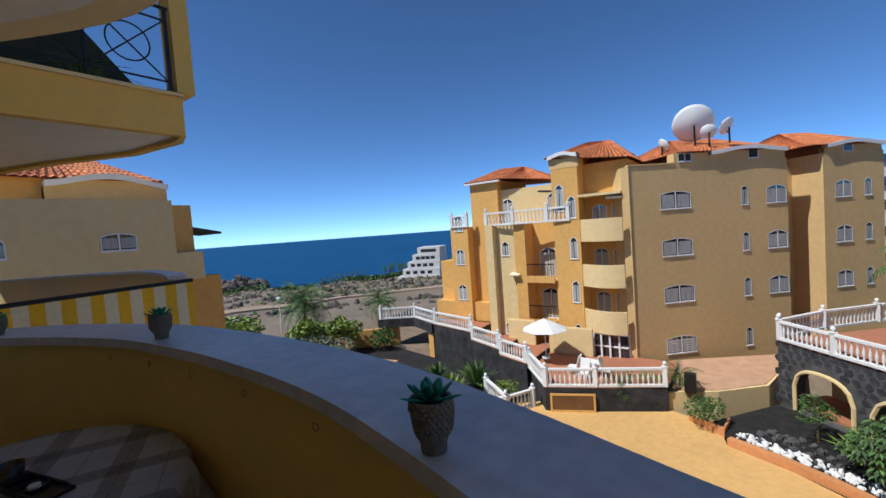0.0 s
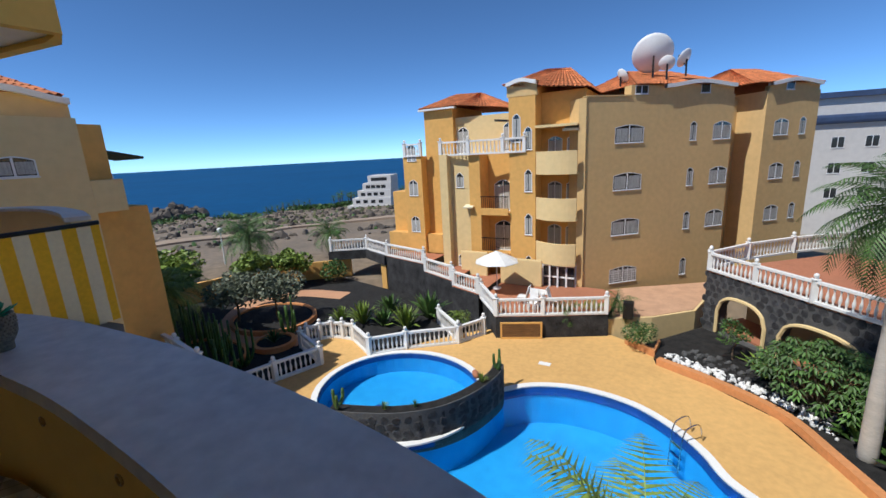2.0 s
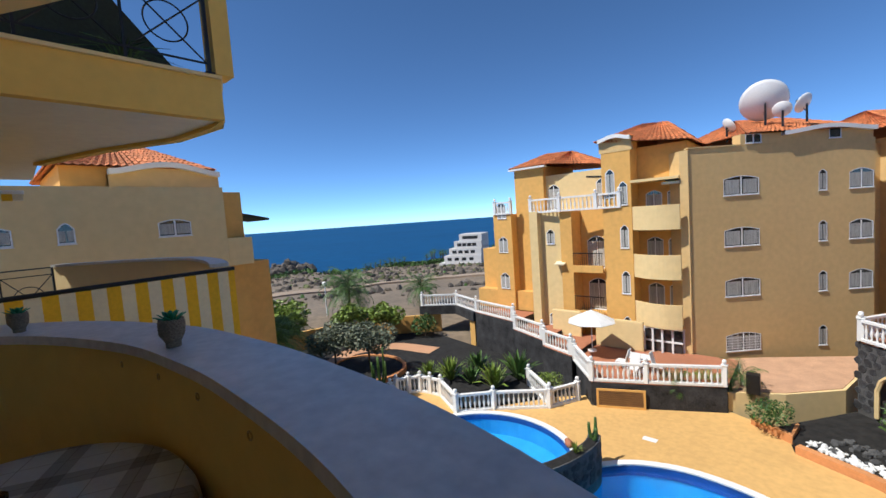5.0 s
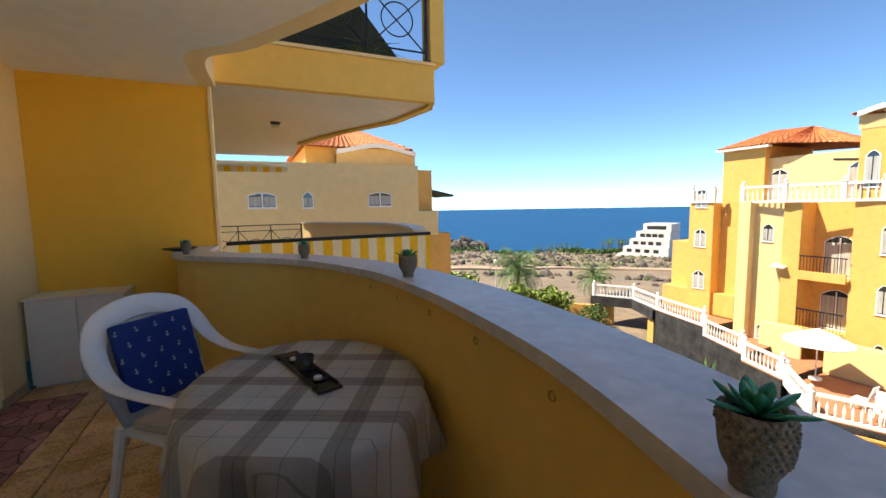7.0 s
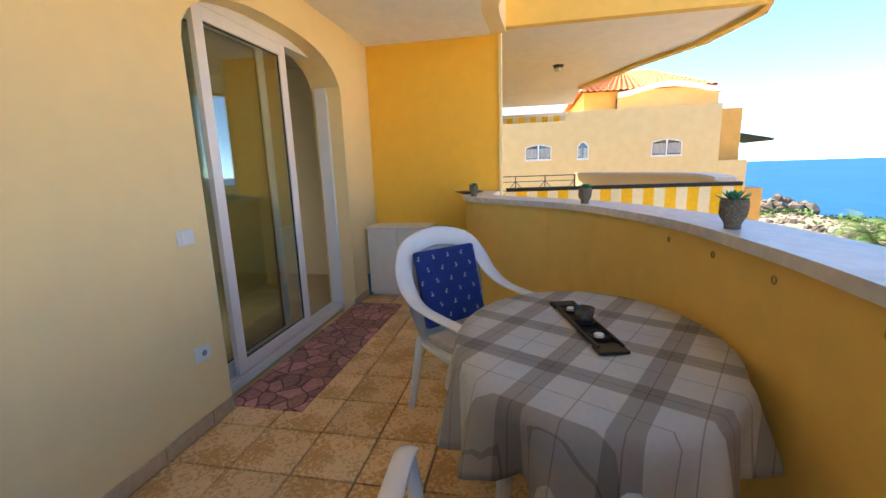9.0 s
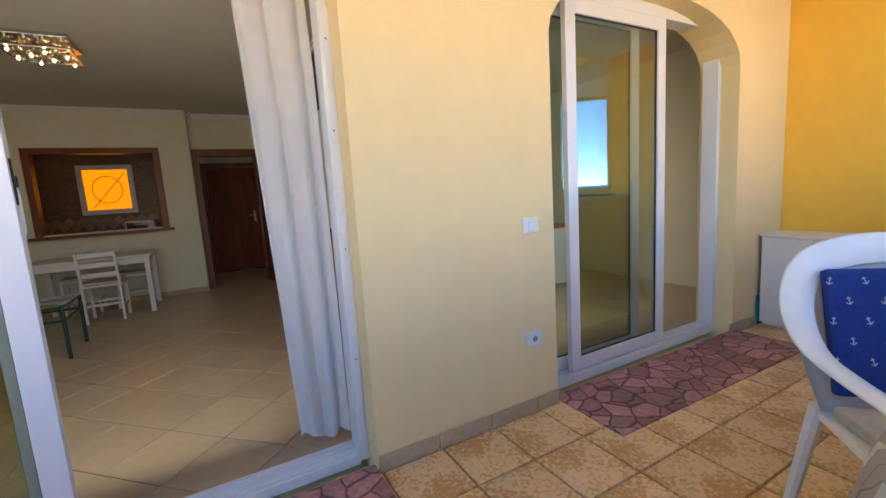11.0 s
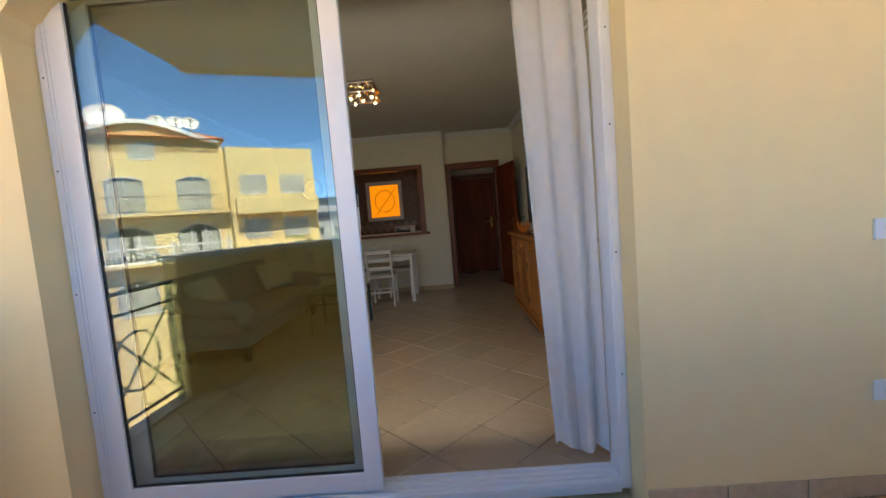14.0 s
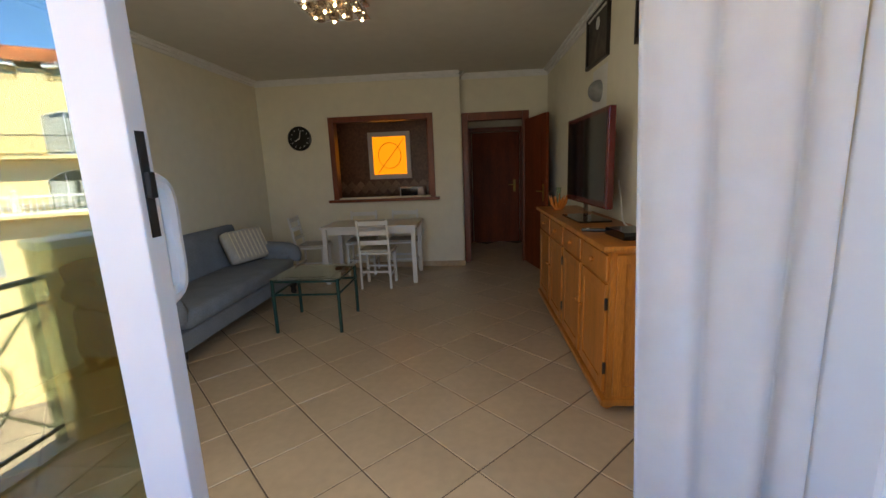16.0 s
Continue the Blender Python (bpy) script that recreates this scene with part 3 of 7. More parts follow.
pot_plant(-0.875, -2.40, 1.131, 0.74, 75)

# ---- table with cloth ----
PLAST = mat("white garden plastic", (0.80, 0.80, 0.78), 0.35, vary=0.03, scale=4)
TX, TY = 0.70, -2.02
tab = thing("garden_table", "white plastic oval garden table under a checked cloth", "table", TX, TY, ZT)
bm = B()
prism(bm, [(0.59 * math.cos(a), 0.48 * math.sin(a)) for a in np.linspace(0, 2 * math.pi, 41)[:-1]], 0.735, 0.765)
part("tabletop", bm, PLAST, tab)
for sx in (-1, 1):
    for sy in (-1, 1):
        bm = B()
        tube(bm, [(sx * 0.40, sy * 0.32, 0.0), (sx * 0.34, sy * 0.27, 0.735)], 0.024, 10, 0.03)
        part("leg", bm, PLAST, tab)

def plaid():
    m = mat("checked linen tablecloth", (0.95, 0.93, 0.87), 0.85, vary=0.03, scale=12, bump=0.04, bscale=260)
    nt = m.node_tree
    p = nt.nodes["Principled BSDF"]
    old = p.inputs["Base Color"].links[0].from_socket
    co = nt.nodes.new("ShaderNodeTexCoord")
    rot = nt.nodes.new("ShaderNodeMapping")
    rot.inputs["Rotation"].default_value = (0, 0, radians(28))
    nt.links.new(co.outputs["Object"], rot.inputs["Vector"])
    sep = nt.nodes.new("ShaderNodeSeparateXYZ")
    nt.links.new(rot.outputs["Vector"], sep.inputs[0])
    out = old
    for ax in (0, 1):
        for period, width, col in ((0.30, 0.085, (0.66, 0.64, 0.62)), (0.15, 0.004, (0.70, 0.66, 0.62))):
            dv = nt.nodes.new("ShaderNodeMath"); dv.operation = "PINGPONG"; dv.inputs[1].default_value = period / 2
            nt.links.new(sep.outputs[ax], dv.inputs[0])
            lt = nt.nodes.new("ShaderNodeMath"); lt.operation = "LESS_THAN"; lt.inputs[1].default_value = width / 2
            nt.links.new(dv.outputs[0], lt.inputs[0])
            mx = nt.nodes.new("ShaderNodeMix"); mx.data_type = "RGBA"; mx.blend_type = "MULTIPLY"
            nt.links.new(lt.outputs[0], mx.inputs["Factor"])
            nt.links.new(out, mx.inputs["A"])
            mx.inputs["B"].default_value = (*col, 1)
            out = mx.outputs["Result"]
    nt.links.new(out, p.inputs["Base Color"])
    return m

def tablecloth():
    bm = B()
    nr, na = 14, 120
    rows = []
    for j in range(nr + 1):
        row = []
        for i in range(na):
            a = 2 * math.pi * i / na
            ex, ey = 0.605 * math.cos(a), 0.495 * math.sin(a)
            if j <= 5:
                k = j / 5
                row.append((ex * k, ey * k, 0.768 + 0.0015 * math.sin(9 * ex * k) * math.sin(8 * ey * k)))
            else:
                v = (j - 5) / (nr - 5)
                # a square cloth hangs lower at its corners
                hang = 0.20 + 0.13 * abs(math.sin(2 * (a + 0.5)))
                fold = 0.045 * v * math.sin(a * 11 + 1.3 * math.sin(a * 3)) + 0.02 * v * math.sin(a * 23)
                k = 1 + (0.015 + fold + 0.03 * v) / 0.52
                y = ey * k
                row.append((ex * k, max(y, -0.515), 0.768 - 0.012 * min(1, v * 6) - hang * v))
        rows.append([bm.verts.new(p) for p in row] if j else [bm.verts.new((0, 0, 0.768))])
    for i in range(na):
        bm.faces.new((rows[0][0], rows[1][i], rows[1][(i + 1) % na]))
    for a, b in zip(rows[1:], rows[2:]):
        for i in range(na):
            bm.faces.new((a[i], b[i], b[(i + 1) % na], a[(i + 1) % na]))
    bmesh.ops.solidify(bm, geom=bm.faces[:], thickness=-0.002)
    solo("tablecloth", bm, plaid(), "beige and grey checked cloth draped over the table", "tablecloth", "", pose(TX, TY, ZT, 0, 0, 0), True)

tablecloth()

# ---- candle tray on the table ----
DARKM = mat("dark brown metal", (0.035, 0.028, 0.024), 0.4, metal=0.4, vary=0.2)
tray = thing("candle_tray", "dark metal candle tray with three round holders and a glass", "candle holder", 0.81, -2.03, ZT + 0.772, 14)
part("base", box(B(), -0.25, -0.045, 0, 0.25, 0.045, 0.006), DARKM, tray)
for sx in (-1, 1):
    part("foot", box(B(), sx * 0.25 - 0.035, -0.055, 0, sx * 0.25 + 0.035, 0.055, 0.012, 0.003), DARKM, tray)
for sy in (-1, 1):
    part("side", box(B(), -0.25, sy * 0.045 - 0.004, 0.006, 0.25, sy * 0.045 + 0.004, 0.022), DARKM, tray)
for dx in (-0.15, 0.0, 0.15):
    part("holder", lathe(B(), [(0.04, 0.006), (0.043, 0.02), (0.040, 0.022), (0.036, 0.012)], 20), DARKM, tray).location.x = dx
    if dx:
        part("candle", lathe(B(), [(0.018, 0.0125), (0.018, 0.024)], 16), WHITE, tray, "white tea light").location.x = dx
part("cup", lathe(B(), [(0.034, 0.0125), (0.042, 0.075), (0.040, 0.075), (0.032, 0.017)], 20, None, False), mat("smoked glass", (0.25, 0.2, 0.15), 0.05, transmission=0.8), tray, "smoked glass cup", True)

# ---- plastic armchairs ----
BLUE = mat("navy blue cushion fabric", (0.008, 0.035, 0.20), 0.9, vary=0.15, scale=14, bump=0.3, bscale=200)
ANCH = mat("pale printed anchor", (0.55, 0.6, 0.62), 0.9)
SEATC = mat("beige seat pad", (0.55, 0.48, 0.36), 0.9, bump=0.3, bscale=150)

def armchair(x, y, rz, cushion, size=1.0, low=1.0):
    """A moulded garden chair; it faces its own -y."""
    th = thing("garden_armchair", "white moulded plastic garden armchair with blue anchor cushion" if cushion else "white moulded plastic garden armchair seen from behind", "chair", x, y, ZT, rz, "chairs round the garden table")
    for sx in (-1, 1):
        part("leg", tube(B(), [(sx * 0.27, -0.27, 0), (sx * 0.25, -0.22, 0.42)], 0.02, 8, 0.026), PLAST, th)
        part("leg", tube(B(), [(sx * 0.25, 0.30, 0), (sx * 0.22, 0.22, 0.44)], 0.02, 8, 0.026), PLAST, th)
        part("arm_post", tube(B(), smooth_line([(sx * 0.262, -0.24, 0.40), (sx * 0.285, -0.275, 0.55), (sx * 0.292, -0.255, 0.632)], 4), 0.026, 8, 0.022), PLAST, th, "", True)
    bm = B()
    prism(bm, [(-0.24, -0.25), (0.24, -0.25), (0.255, -0.1), (0.23, 0.2), (-0.23, 0.2), (-0.255, -0.1)], 0.405, 0.43)
    part("seat", bm, PLAST, th)
    # the rounded back: a closed rim and a slotted shell
    half = [(-0.292, -0.29, 0.615), (-0.296, -0.22, 0.645), (-0.302, -0.05, 0.655), (-0.302, 0.10, 0.675), (-0.292, 0.21, 0.735), (-0.268, 0.28, 0.83), (-0.19, 0.33, 0.925)]
    rim = smooth_line(half + [(0, 0.355, 0.965)] + [(-px, py, pz) for px, py, pz in half[::-1]], 5)
    bm = B()
    rings = []
    for i, p in enumerate(rim):
        p = Vector(p)
        t = (Vector(rim[min(i + 1, len(rim) - 1)]) - Vector(rim[max(i - 1, 0)])).normalized()
        k = min(1.0, max(0.0, (p.y - 0.05) / 0.25))
        n = Vector((0, -0.95 * k, 1.0 - 0.7 * k)).normalized()
        w = t.cross(n).normalized()
        n = w.cross(t)
        wide = 0.034 + 0.022 * k
        rings.append([bm.verts.new(p + w * wide * math.cos(c) + n * 0.012 * math.sin(c)) for c in (0, 0.5, 1.57, 2.64, 3.14, 3.64, 4.71, 5.78)])
    for r0, r1 in zip(rings, rings[1:]):
        for i in range(8):
            bm.faces.new((r0[i], r0[(i + 1) % 8], r1[(i + 1) % 8], r1[i]))
    bm.faces.new(rings[0])
    bm.faces.new(rings[-1])
    bmesh.ops.recalc_face_normals(bm, faces=bm.faces)
    part("back_rim", bm, PLAST, th, "broad rim running into both armrests", True)
    bm = B()
    nx, nz = 12, 12
    rows = []
    for j in range(nz + 1):
        v = j / nz
        z = 0.41 + v * 0.54
        w = 0.22 + 0.055 * math.sin(min(1.0, v * 1.6) * 1.57) if v < 0.7 else 0.275 * math.sqrt(max(0.02, 1 - ((v - 0.7) / 0.32) ** 2))
        row = []
        for i in range(nx + 1):
            u = 2 * i / nx - 1
            row.append(bm.verts.new((u * w, 0.19 + 0.155 * v + 0.035 * (1 - u * u) * math.sin(v * 3.1), z)))
        rows.append(row)
    for a, b in zip(rows, rows[1:]):
        for i in range(nx):
            bm.faces.new((a[i], a[i + 1], b[i + 1], b[i]))
    bmesh.ops.solidify(bm, geom=bm.faces[:], thickness=0.012)
    part("backrest", bm, PLAST, th, "", True)
    pad = box(B(), -0.215, -0.22, 0.432, 0.215, 0.16, 0.475, 0.015)
    part("seat_pad", pad, SEATC if cushion else BLUE, th, "tied seat pad")
    m = pose(0, 0.175, 0.50, -14)
    cu = part("cushion", box(B(), -0.205, -0.02, 0.0, 0.205, 0.02, 0.42, 0.018, m), BLUE, th, "navy cushion printed with pale anchors")
    k = 0
    for r in range(6):
        for c in range(4 + r % 2):
            ax, az = (c - (3 + r % 2) / 2) * 0.098, 0.05 + r * 0.066
            bm = B()
            t = 0.35 * math.sin(r * 3 + c * 2)
            q = m @ Matrix.Translation((ax, -0.0215, az)) @ pose(0, 0, 0, 0, math.degrees(t), 0)
            box(bm, -0.0014, -0.001, -0.013, 0.0014, 0, 0.013, 0, q)
            box(bm, -0.006, -0.001, 0.006, 0.006, 0, 0.0085, 0, q)
            for s2 in (-1, 1):
                box(bm, -0.001, -0.001, -0.001, 0.0115, 0, 0.0015, 0, q @ Matrix.Translation((0, 0, -0.012)) @ pose(0, 0, 0, 0, -35 if s2 > 0 else 215, 0))
            part("anchor", bm, ANCH, cu, "")
    th.scale = (size, size, size * low)
    return th

armchair(1.31, -1.53, -42, True, 1.06, 1.0)
armchair(-0.03, -1.76, 97, False, 1.0, 0.92)

# black dishes on the parapet end
dish = thing("black_bowl", "flat black bowl on the parapet end", "bowl", 3.42, -1.22, 1.131)
part("bowl", lathe(B(), [(0.06, 0), (0.14, 0.02), (0.15, 0.025), (0.13, 0.022)], 24), IRON, dish)


# ---- the adjoining flat beyond the orange wall ----
UB = [(4.13, -0.2), (4.13, -4.12), (4.5, -4.26), (5.6, -4.1), (6.8, -3.5), (8.5, -2.9), (11.0, -3.0), (11.0, -0.2)]
struct("ceiling_next", prism(B(), UB, 2.95, 3.05), SOFFIT, "pale underside of the adjoining upper balcony", "ceiling")
rim = [(4.08, -1.55), (4.08, -4.17), (4.5, -4.31), (5.6, -4.15), (6.8, -3.55), (8.5, -2.95)]
struct("fascia_next", strip(B(), offset_line(rim, -0.12), rim, 2.90, 3.36), YELLOW, "yellow stucco edge beam of the upper balcony", "fascia")
struct("fascia_cap", strip(B(), offset_line(rim, -0.15), offset_line(rim, 0.04), 3.362, 3.40), CREAM, "pale coping on the upper balcony", "trim")
iron_railing("iron_railing", "black wrought iron railing of the upper balcony", 4.06, -1.7, 3.402, -90, 2.35, 0.95)
struct("wall_upper_pier", box(B(), 4.02, -4.3, 3.402, 4.3, -4.1, 5.6), YELLOW, "yellow stucco pier of the upper balcony", "wall")
# out-of-view slab, added to shade the balconies below it
struct("ceiling_next_upper", prism(B(), UB, 5.7, 5.8), SOFFIT, "unseen slab added over the upper balcony for shade", "ceiling")
AWN_D = mat("dark green awning cloth", (0.035, 0.045, 0.03), 0.8, vary=0.2)
bm = B()
v = [bm.verts.new(p) for p in ((4.5, -1.6, 3.4), (4.5, -3.95, 3.4), (4.5, -3.0, 4.5), (4.9, -1.6, 3.4), (4.9, -3.95, 3.4), (4.9, -3.0, 4.5))]
for f in ((0, 1, 2), (5, 4, 3), (0, 3, 4, 1), (1, 4, 5, 2), (2, 5, 3, 0)):
    bm.faces.new([v[i] for i in f])
solo("balcony_screen", bm, AWN_D, "dark green cloth screen on the upper balcony", "screen")
th = thing("potted_plant", "terracotta pot with a spiky plant on the upper balcony", "plant pot", 4.28, -3.3, 3.06)
part("pot", lathe(B(), [(0.11, 0), (0.15, 0.22), (0.17, 0.22), (0.17, 0.27), (0.14, 0.27)], 18), TERRA, th)
bm = B()
for k in range(40):
    a, t = k * 2.4, 0.2 + 0.02 * k
    tube(bm, [(0, 0, 0.25), (0.25 * math.cos(a) * t, 0.25 * math.sin(a) * t, 0.5), (0.6 * math.cos(a) * t, 0.6 * math.sin(a) * t, 0.62 - 0.2 * t)], 0.009, 4, 0.002)
part("leaves", bm, LEAF, th)

struct("wall_next", box(B(), 4.1, 0.0, -0.4, 11.5, 0.3, 5.6), ORANGE, "orange facade of the adjoining flat", "wall")
struct("wall_next_pier", box(B(), 10.8, -0.6, -0.4, 11.2, 0.0, 2.8), CREAM, "cream pier of the adjoining flat", "wall")
struct("terrace_slab_next", prism(B(), [(p[0], p[1]) for p in UB], -0.4, -0.05), GROUT, "floor slab of the adjoining terrace", "floor")
wall_lamp = thing("ceiling_lamp", "small dark round lamp under the balcony", "lamp", 6.4, -2.3, 2.95)
part("base", lathe(B(), [(0.07, -0.03), (0.09, 0.0)], 18), IRON, wall_lamp)
part("shade", lathe(B(), [(0.02, -0.09), (0.06, -0.08), (0.07, -0.03)], 18), GLASS, wall_lamp)

YEL = mat("yellow canvas stripe", (0.85, 0.50, 0.02), 0.85, vary=0.08, scale=6, bump=0.2, bscale=200)
CREAMC = mat("cream canvas stripe", (0.80, 0.72, 0.50), 0.85, vary=0.05, scale=6, bump=0.2, bscale=200)
scr = thing("striped_windbreak", "yellow and cream striped canvas windbreak under a dark rail", "windbreak", 0, 0, 0)
line = smooth_line([(4.5, -1.55), (4.62, -2.6), (4.72, -3.6), (4.75, -4.35)], 10)
pts = [Vector(p) for p in line]
dist = [0.0]
for a, b in zip(pts, pts[1:]):
    dist.append(dist[-1] + (b - a).length)
def on(d):
    for i in range(len(pts) - 1):
        if dist[i + 1] >= d:
            t = (d - dist[i]) / (dist[i + 1] - dist[i])
            return pts[i].lerp(pts[i + 1], t)
    return pts[-1]
s, k = 0.0, 0
while s < dist[-1] - 0.02:
    e = min(s + 0.13, dist[-1])
    a, b = on(s), on(e)
    part("stripe", strip(B(), [tuple(a), tuple(b)], [(a.x + 0.01, a.y), (b.x + 0.01, b.y)], -0.05, 1.08), YEL if k % 2 else CREAMC, scr)
    s, k = e, k + 1
part("rail", tube(B(), [(p[0], p[1], 1.1) for p in line], 0.025, 8), IRON, scr, "dark wooden handrail")
par2 = thing("parapet_next", "curved cream parapet of the adjoining terrace with marble cap", "parapet")
par2["kind"] = "structure"
l2 = smooth_line([(10.6, -3.2), (9.2, -4.2), (7.6, -4.75), (6.0, -4.6), (4.85, -4.3)], 6)
part("wall", strip(B(), l2, offset_line(l2, 0.15), -0.4, 1.13), CREAM, par2)
part("cap", strip(B(), offset_line(l2, -0.03), offset_line(l2, 0.2), 1.132, 1.18), MARBLE, par2)
iron_railing("iron_railing", "black iron railing of the adjoining terrace", 11.0, -3.1, -0.05, 100, 2.4, 1.15)
bt = thing("bistro_table", "black round bistro table on the adjoining terrace", "table", 5.6, -2.0, -0.05)
part("tabletop", lathe(B(), [(0.33, 1.0), (0.33, 1.03)], 24), IRON, bt)
part("leg", lathe(B(), [(0.2, 0), (0.03, 0.05), (0.025, 1.0)], 12), IRON, bt)
aw = thing("awning", "rolled yellow and cream striped awning", "awning", 10.7, -2.8, 2.5)
for k in range(16):
    part("stripe", box(B(), -0.06, k * 0.15, 0, 0.06, k * 0.15 + 0.149, 0.13), YEL if k % 2 else CREAMC, aw)
part("cassette", box(B(), -0.08, -0.02, 0.131, 0.08, 2.42, 0.2, 0.01), ALU, aw)


# ---- living room ----
RX0, RX1, RY1, RYD, RH = -3.65, 0.47, 5.57, 5.79, 2.72
ROOM_TILE = mat("beige ceramic room tile", (0.50, 0.39, 0.27), 0.30, vary=0.07, scale=4, objrand=0.04)
ROOM_GROUT = mat("dark grout", (0.13, 0.10, 0.08), 0.9)
DOORW = mat("dark mahogany", (0.23, 0.045, 0.013), 0.45, spec=0.15, vary=0.25, scale=4, stretch=(8, 8, 1), bump=0.1, bscale=20)
PINE = mat("honey pine", (0.52, 0.19, 0.03), 0.35, vary=0.2, scale=5, stretch=(9, 9, 1), bump=0.08, bscale=20)
CASING = mat("reddish brown casing", (0.22, 0.05, 0.015), 0.4, vary=0.25, scale=4, stretch=(8, 8, 1))
struct("room_slab", box(B(), RX0 - 0.2, 0.29, -0.3, RX1 + 0.2, 7.6, -0.006), ROOM_GROUT, "floor slab with dark grout", "floor")
room_floor = struct("room_floor", box(B(), 0.40, 7.40, -0.0055, 0.46, 7.45, -0.001), ROOM_GROUT, "beige ceramic floor tiles laid on the diagonal", "floor")
struct("wall_room_west", box(B(), RX0 - 0.2, 0.3, 0, RX0, RY1 + 1.6, RH), WALLW, "cream painted room wall", "wall")
struct("wall_room_east", box(B(), RX1, 0.3, 0, RX1 + 0.12, 7.6, RH), WALLW, "cream painted room wall", "wall")
# back wall with the kitchen hatch
HX0, HX1, HZ0, HZ1 = -2.58, -1.21, 1.05, 2.13
bm = B()
box(bm, RX0, RY1, 0, HX0, RY1 + 0.12, RH)
box(bm, HX1, RY1, 0, -0.76, RY1 + 0.12, RH)
box(bm, HX0, RY1, 0, HX1, RY1 + 0.12, HZ0)
box(bm, HX0, RY1, HZ1, HX1, RY1 + 0.12, RH)
struct("wall_room_north", bm, WALLW, "cream back wall with a kitchen hatch", "wall")
struct("wall_room_return", box(B(), -0.90, RY1 + 0.121, 0, -0.78, 7.4, RH), WALLW, "cream passage wall", "wall")
bm = B()
DX0, DX1, DZ = -0.68, 0.14, 2.10
box(bm, -0.779, RYD, 0, DX0, RYD + 0.1, RH)
box(bm, DX1, RYD, 0, RX1, RYD + 0.1, RH)
box(bm, DX0, RYD, DZ, DX1, RYD + 0.1, RH)
struct("wall_room_door", bm, WALLW, "cream wall round the passage door", "wall")
struct("wall_hall_end", box(B(), -0.9, 7.47, 0, RX1, 7.6, RH), WALLW, "cream end wall of the hall", "wall")
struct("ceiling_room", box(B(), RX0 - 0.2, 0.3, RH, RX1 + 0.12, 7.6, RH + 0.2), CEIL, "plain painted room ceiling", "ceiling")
struct("lintel_inside", box(B(), -2.47, 0.302, 2.56, 0.01, 0.305, RH), WALLW, "painted lintel", "wall")

def crown(name, pts):
    bm = B()
    for (x0, y0, x1, y1, nx, ny) in pts:
        for d, h in ((0.07, 0.02), (0.045, 0.045), (0.02, 0.075)):
            box(bm, min(x0, x1) + (min(0, nx) * d), min(y0, y1) + (min(0, ny) * d), RH - h, max(x0, x1) + max(0, nx) * d, max(y0, y1) + max(0, ny) * d, RH - 0.001)
    struct(name, bm, WHITE, "white plaster crown moulding", "trim")

crown("crown_moulding", [(RX0, RY1, -0.76, RY1, 0, -1), (RX0, 0.31, RX0, RY1 - 0.08, 1, 0), (-0.76, RYD, RX1, RYD, 0, -1), (RX1, 0.31, RX1, RYD - 0.08, -1, 0), (-0.76, RY1 + 0.001, -0.76, RYD - 0.08, 1, 0)])
bm = B()
box(bm, RX0, RY1 - 0.012, 0, -0.76, RY1 - 0.001, 0.075)
box(bm, RX0 + 0.001, 0.31, 0, RX0 + 0.012, RY1 - 0.013, 0.075)
box(bm, RX1 - 0.012, 0.31, 0, RX1 - 0.001, RYD - 0.02, 0.075)
box(bm, -0.76, RY1 - 0.012, 0, -0.748, RYD - 0.001, 0.075)
struct("baseboard_room", bm, SKIRT, "beige tile skirting in the room", "baseboard")

hatch = thing("hatch_frame", "dark reddish wooden frame of the kitchen hatch", "frame")
hatch["kind"] = "structure"
for a in ((HX0 - 0.06, RY1 - 0.03, HZ0 - 0.02, HX0 + 0.015, RY1 + 0.14, HZ1 + 0.06), (HX1 - 0.015, RY1 - 0.03, HZ0 - 0.02, HX1 + 0.06, RY1 + 0.14, HZ1 + 0.06), (HX0 + 0.016, RY1 - 0.03, HZ1 - 0.015, HX1 - 0.016, RY1 + 0.14, HZ1 + 0.06)):
    part("board", box(B(), *a, 0.005), CASING, hatch)
part("sill", box(B(), HX0 - 0.12, RY1 - 0.10, HZ0 - 0.06, HX1 + 0.12, RY1 + 0.16, HZ0 - 0.021, 0.006), CASING, hatch)

# kitchen behind the hatch
KTILE = mat("brown kitchen tile", (0.22, 0.13, 0.08), 0.4, vary=0.25, scale=6)
struct("wall_kitchen_back", box(B(), RX0, 6.95, 0, -0.901, 7.05, RH), KTILE, "brown tiled kitchen wall", "wall")
kw = thing("window_kitchen", "small white kitchen window with drawn orange blind", "window", -2.04, 6.945, 1.68)
kw["kind"] = "structure"
part("window_frame", frame_bars(B(), -0.37, 0.37, -0.40, 0.40, -0.05, 0.0, 0.075), ALU, kw)
# daylight behind the blind is put in as emission of its material
part("blind", box(B(), -0.293, -0.02, -0.323, 0.293, -0.012, 0.323), glow("self-glowing orange blind", (1.0, 0.30, 0.004), 0.13), kw, "orange blind with its own glow in place of daylight behind")
part("grille", tube(B(), [(0.2 * math.cos(t), -0.026, 0.22 * math.sin(t)) for t in np.linspace(0, 6.283, 25)[:-1]], 0.006, 5, closed=True), mat("dull orange bars", (0.6, 0.22, 0.01), 0.6), kw)
part("grille", tube(B(), [(-0.22, -0.026, -0.3), (0.26, -0.026, 0.28)], 0.006, 5), bpy.data.materials["dull orange bars"], kw)
tl = struct("kitchen_tiles", box(B(), RX0, 6.945, 1.0, -0.91, 6.949, 1.5), KTILE, "brown diamond wall tiles over the worktop", "trim")
dt = B()
r = 0.075
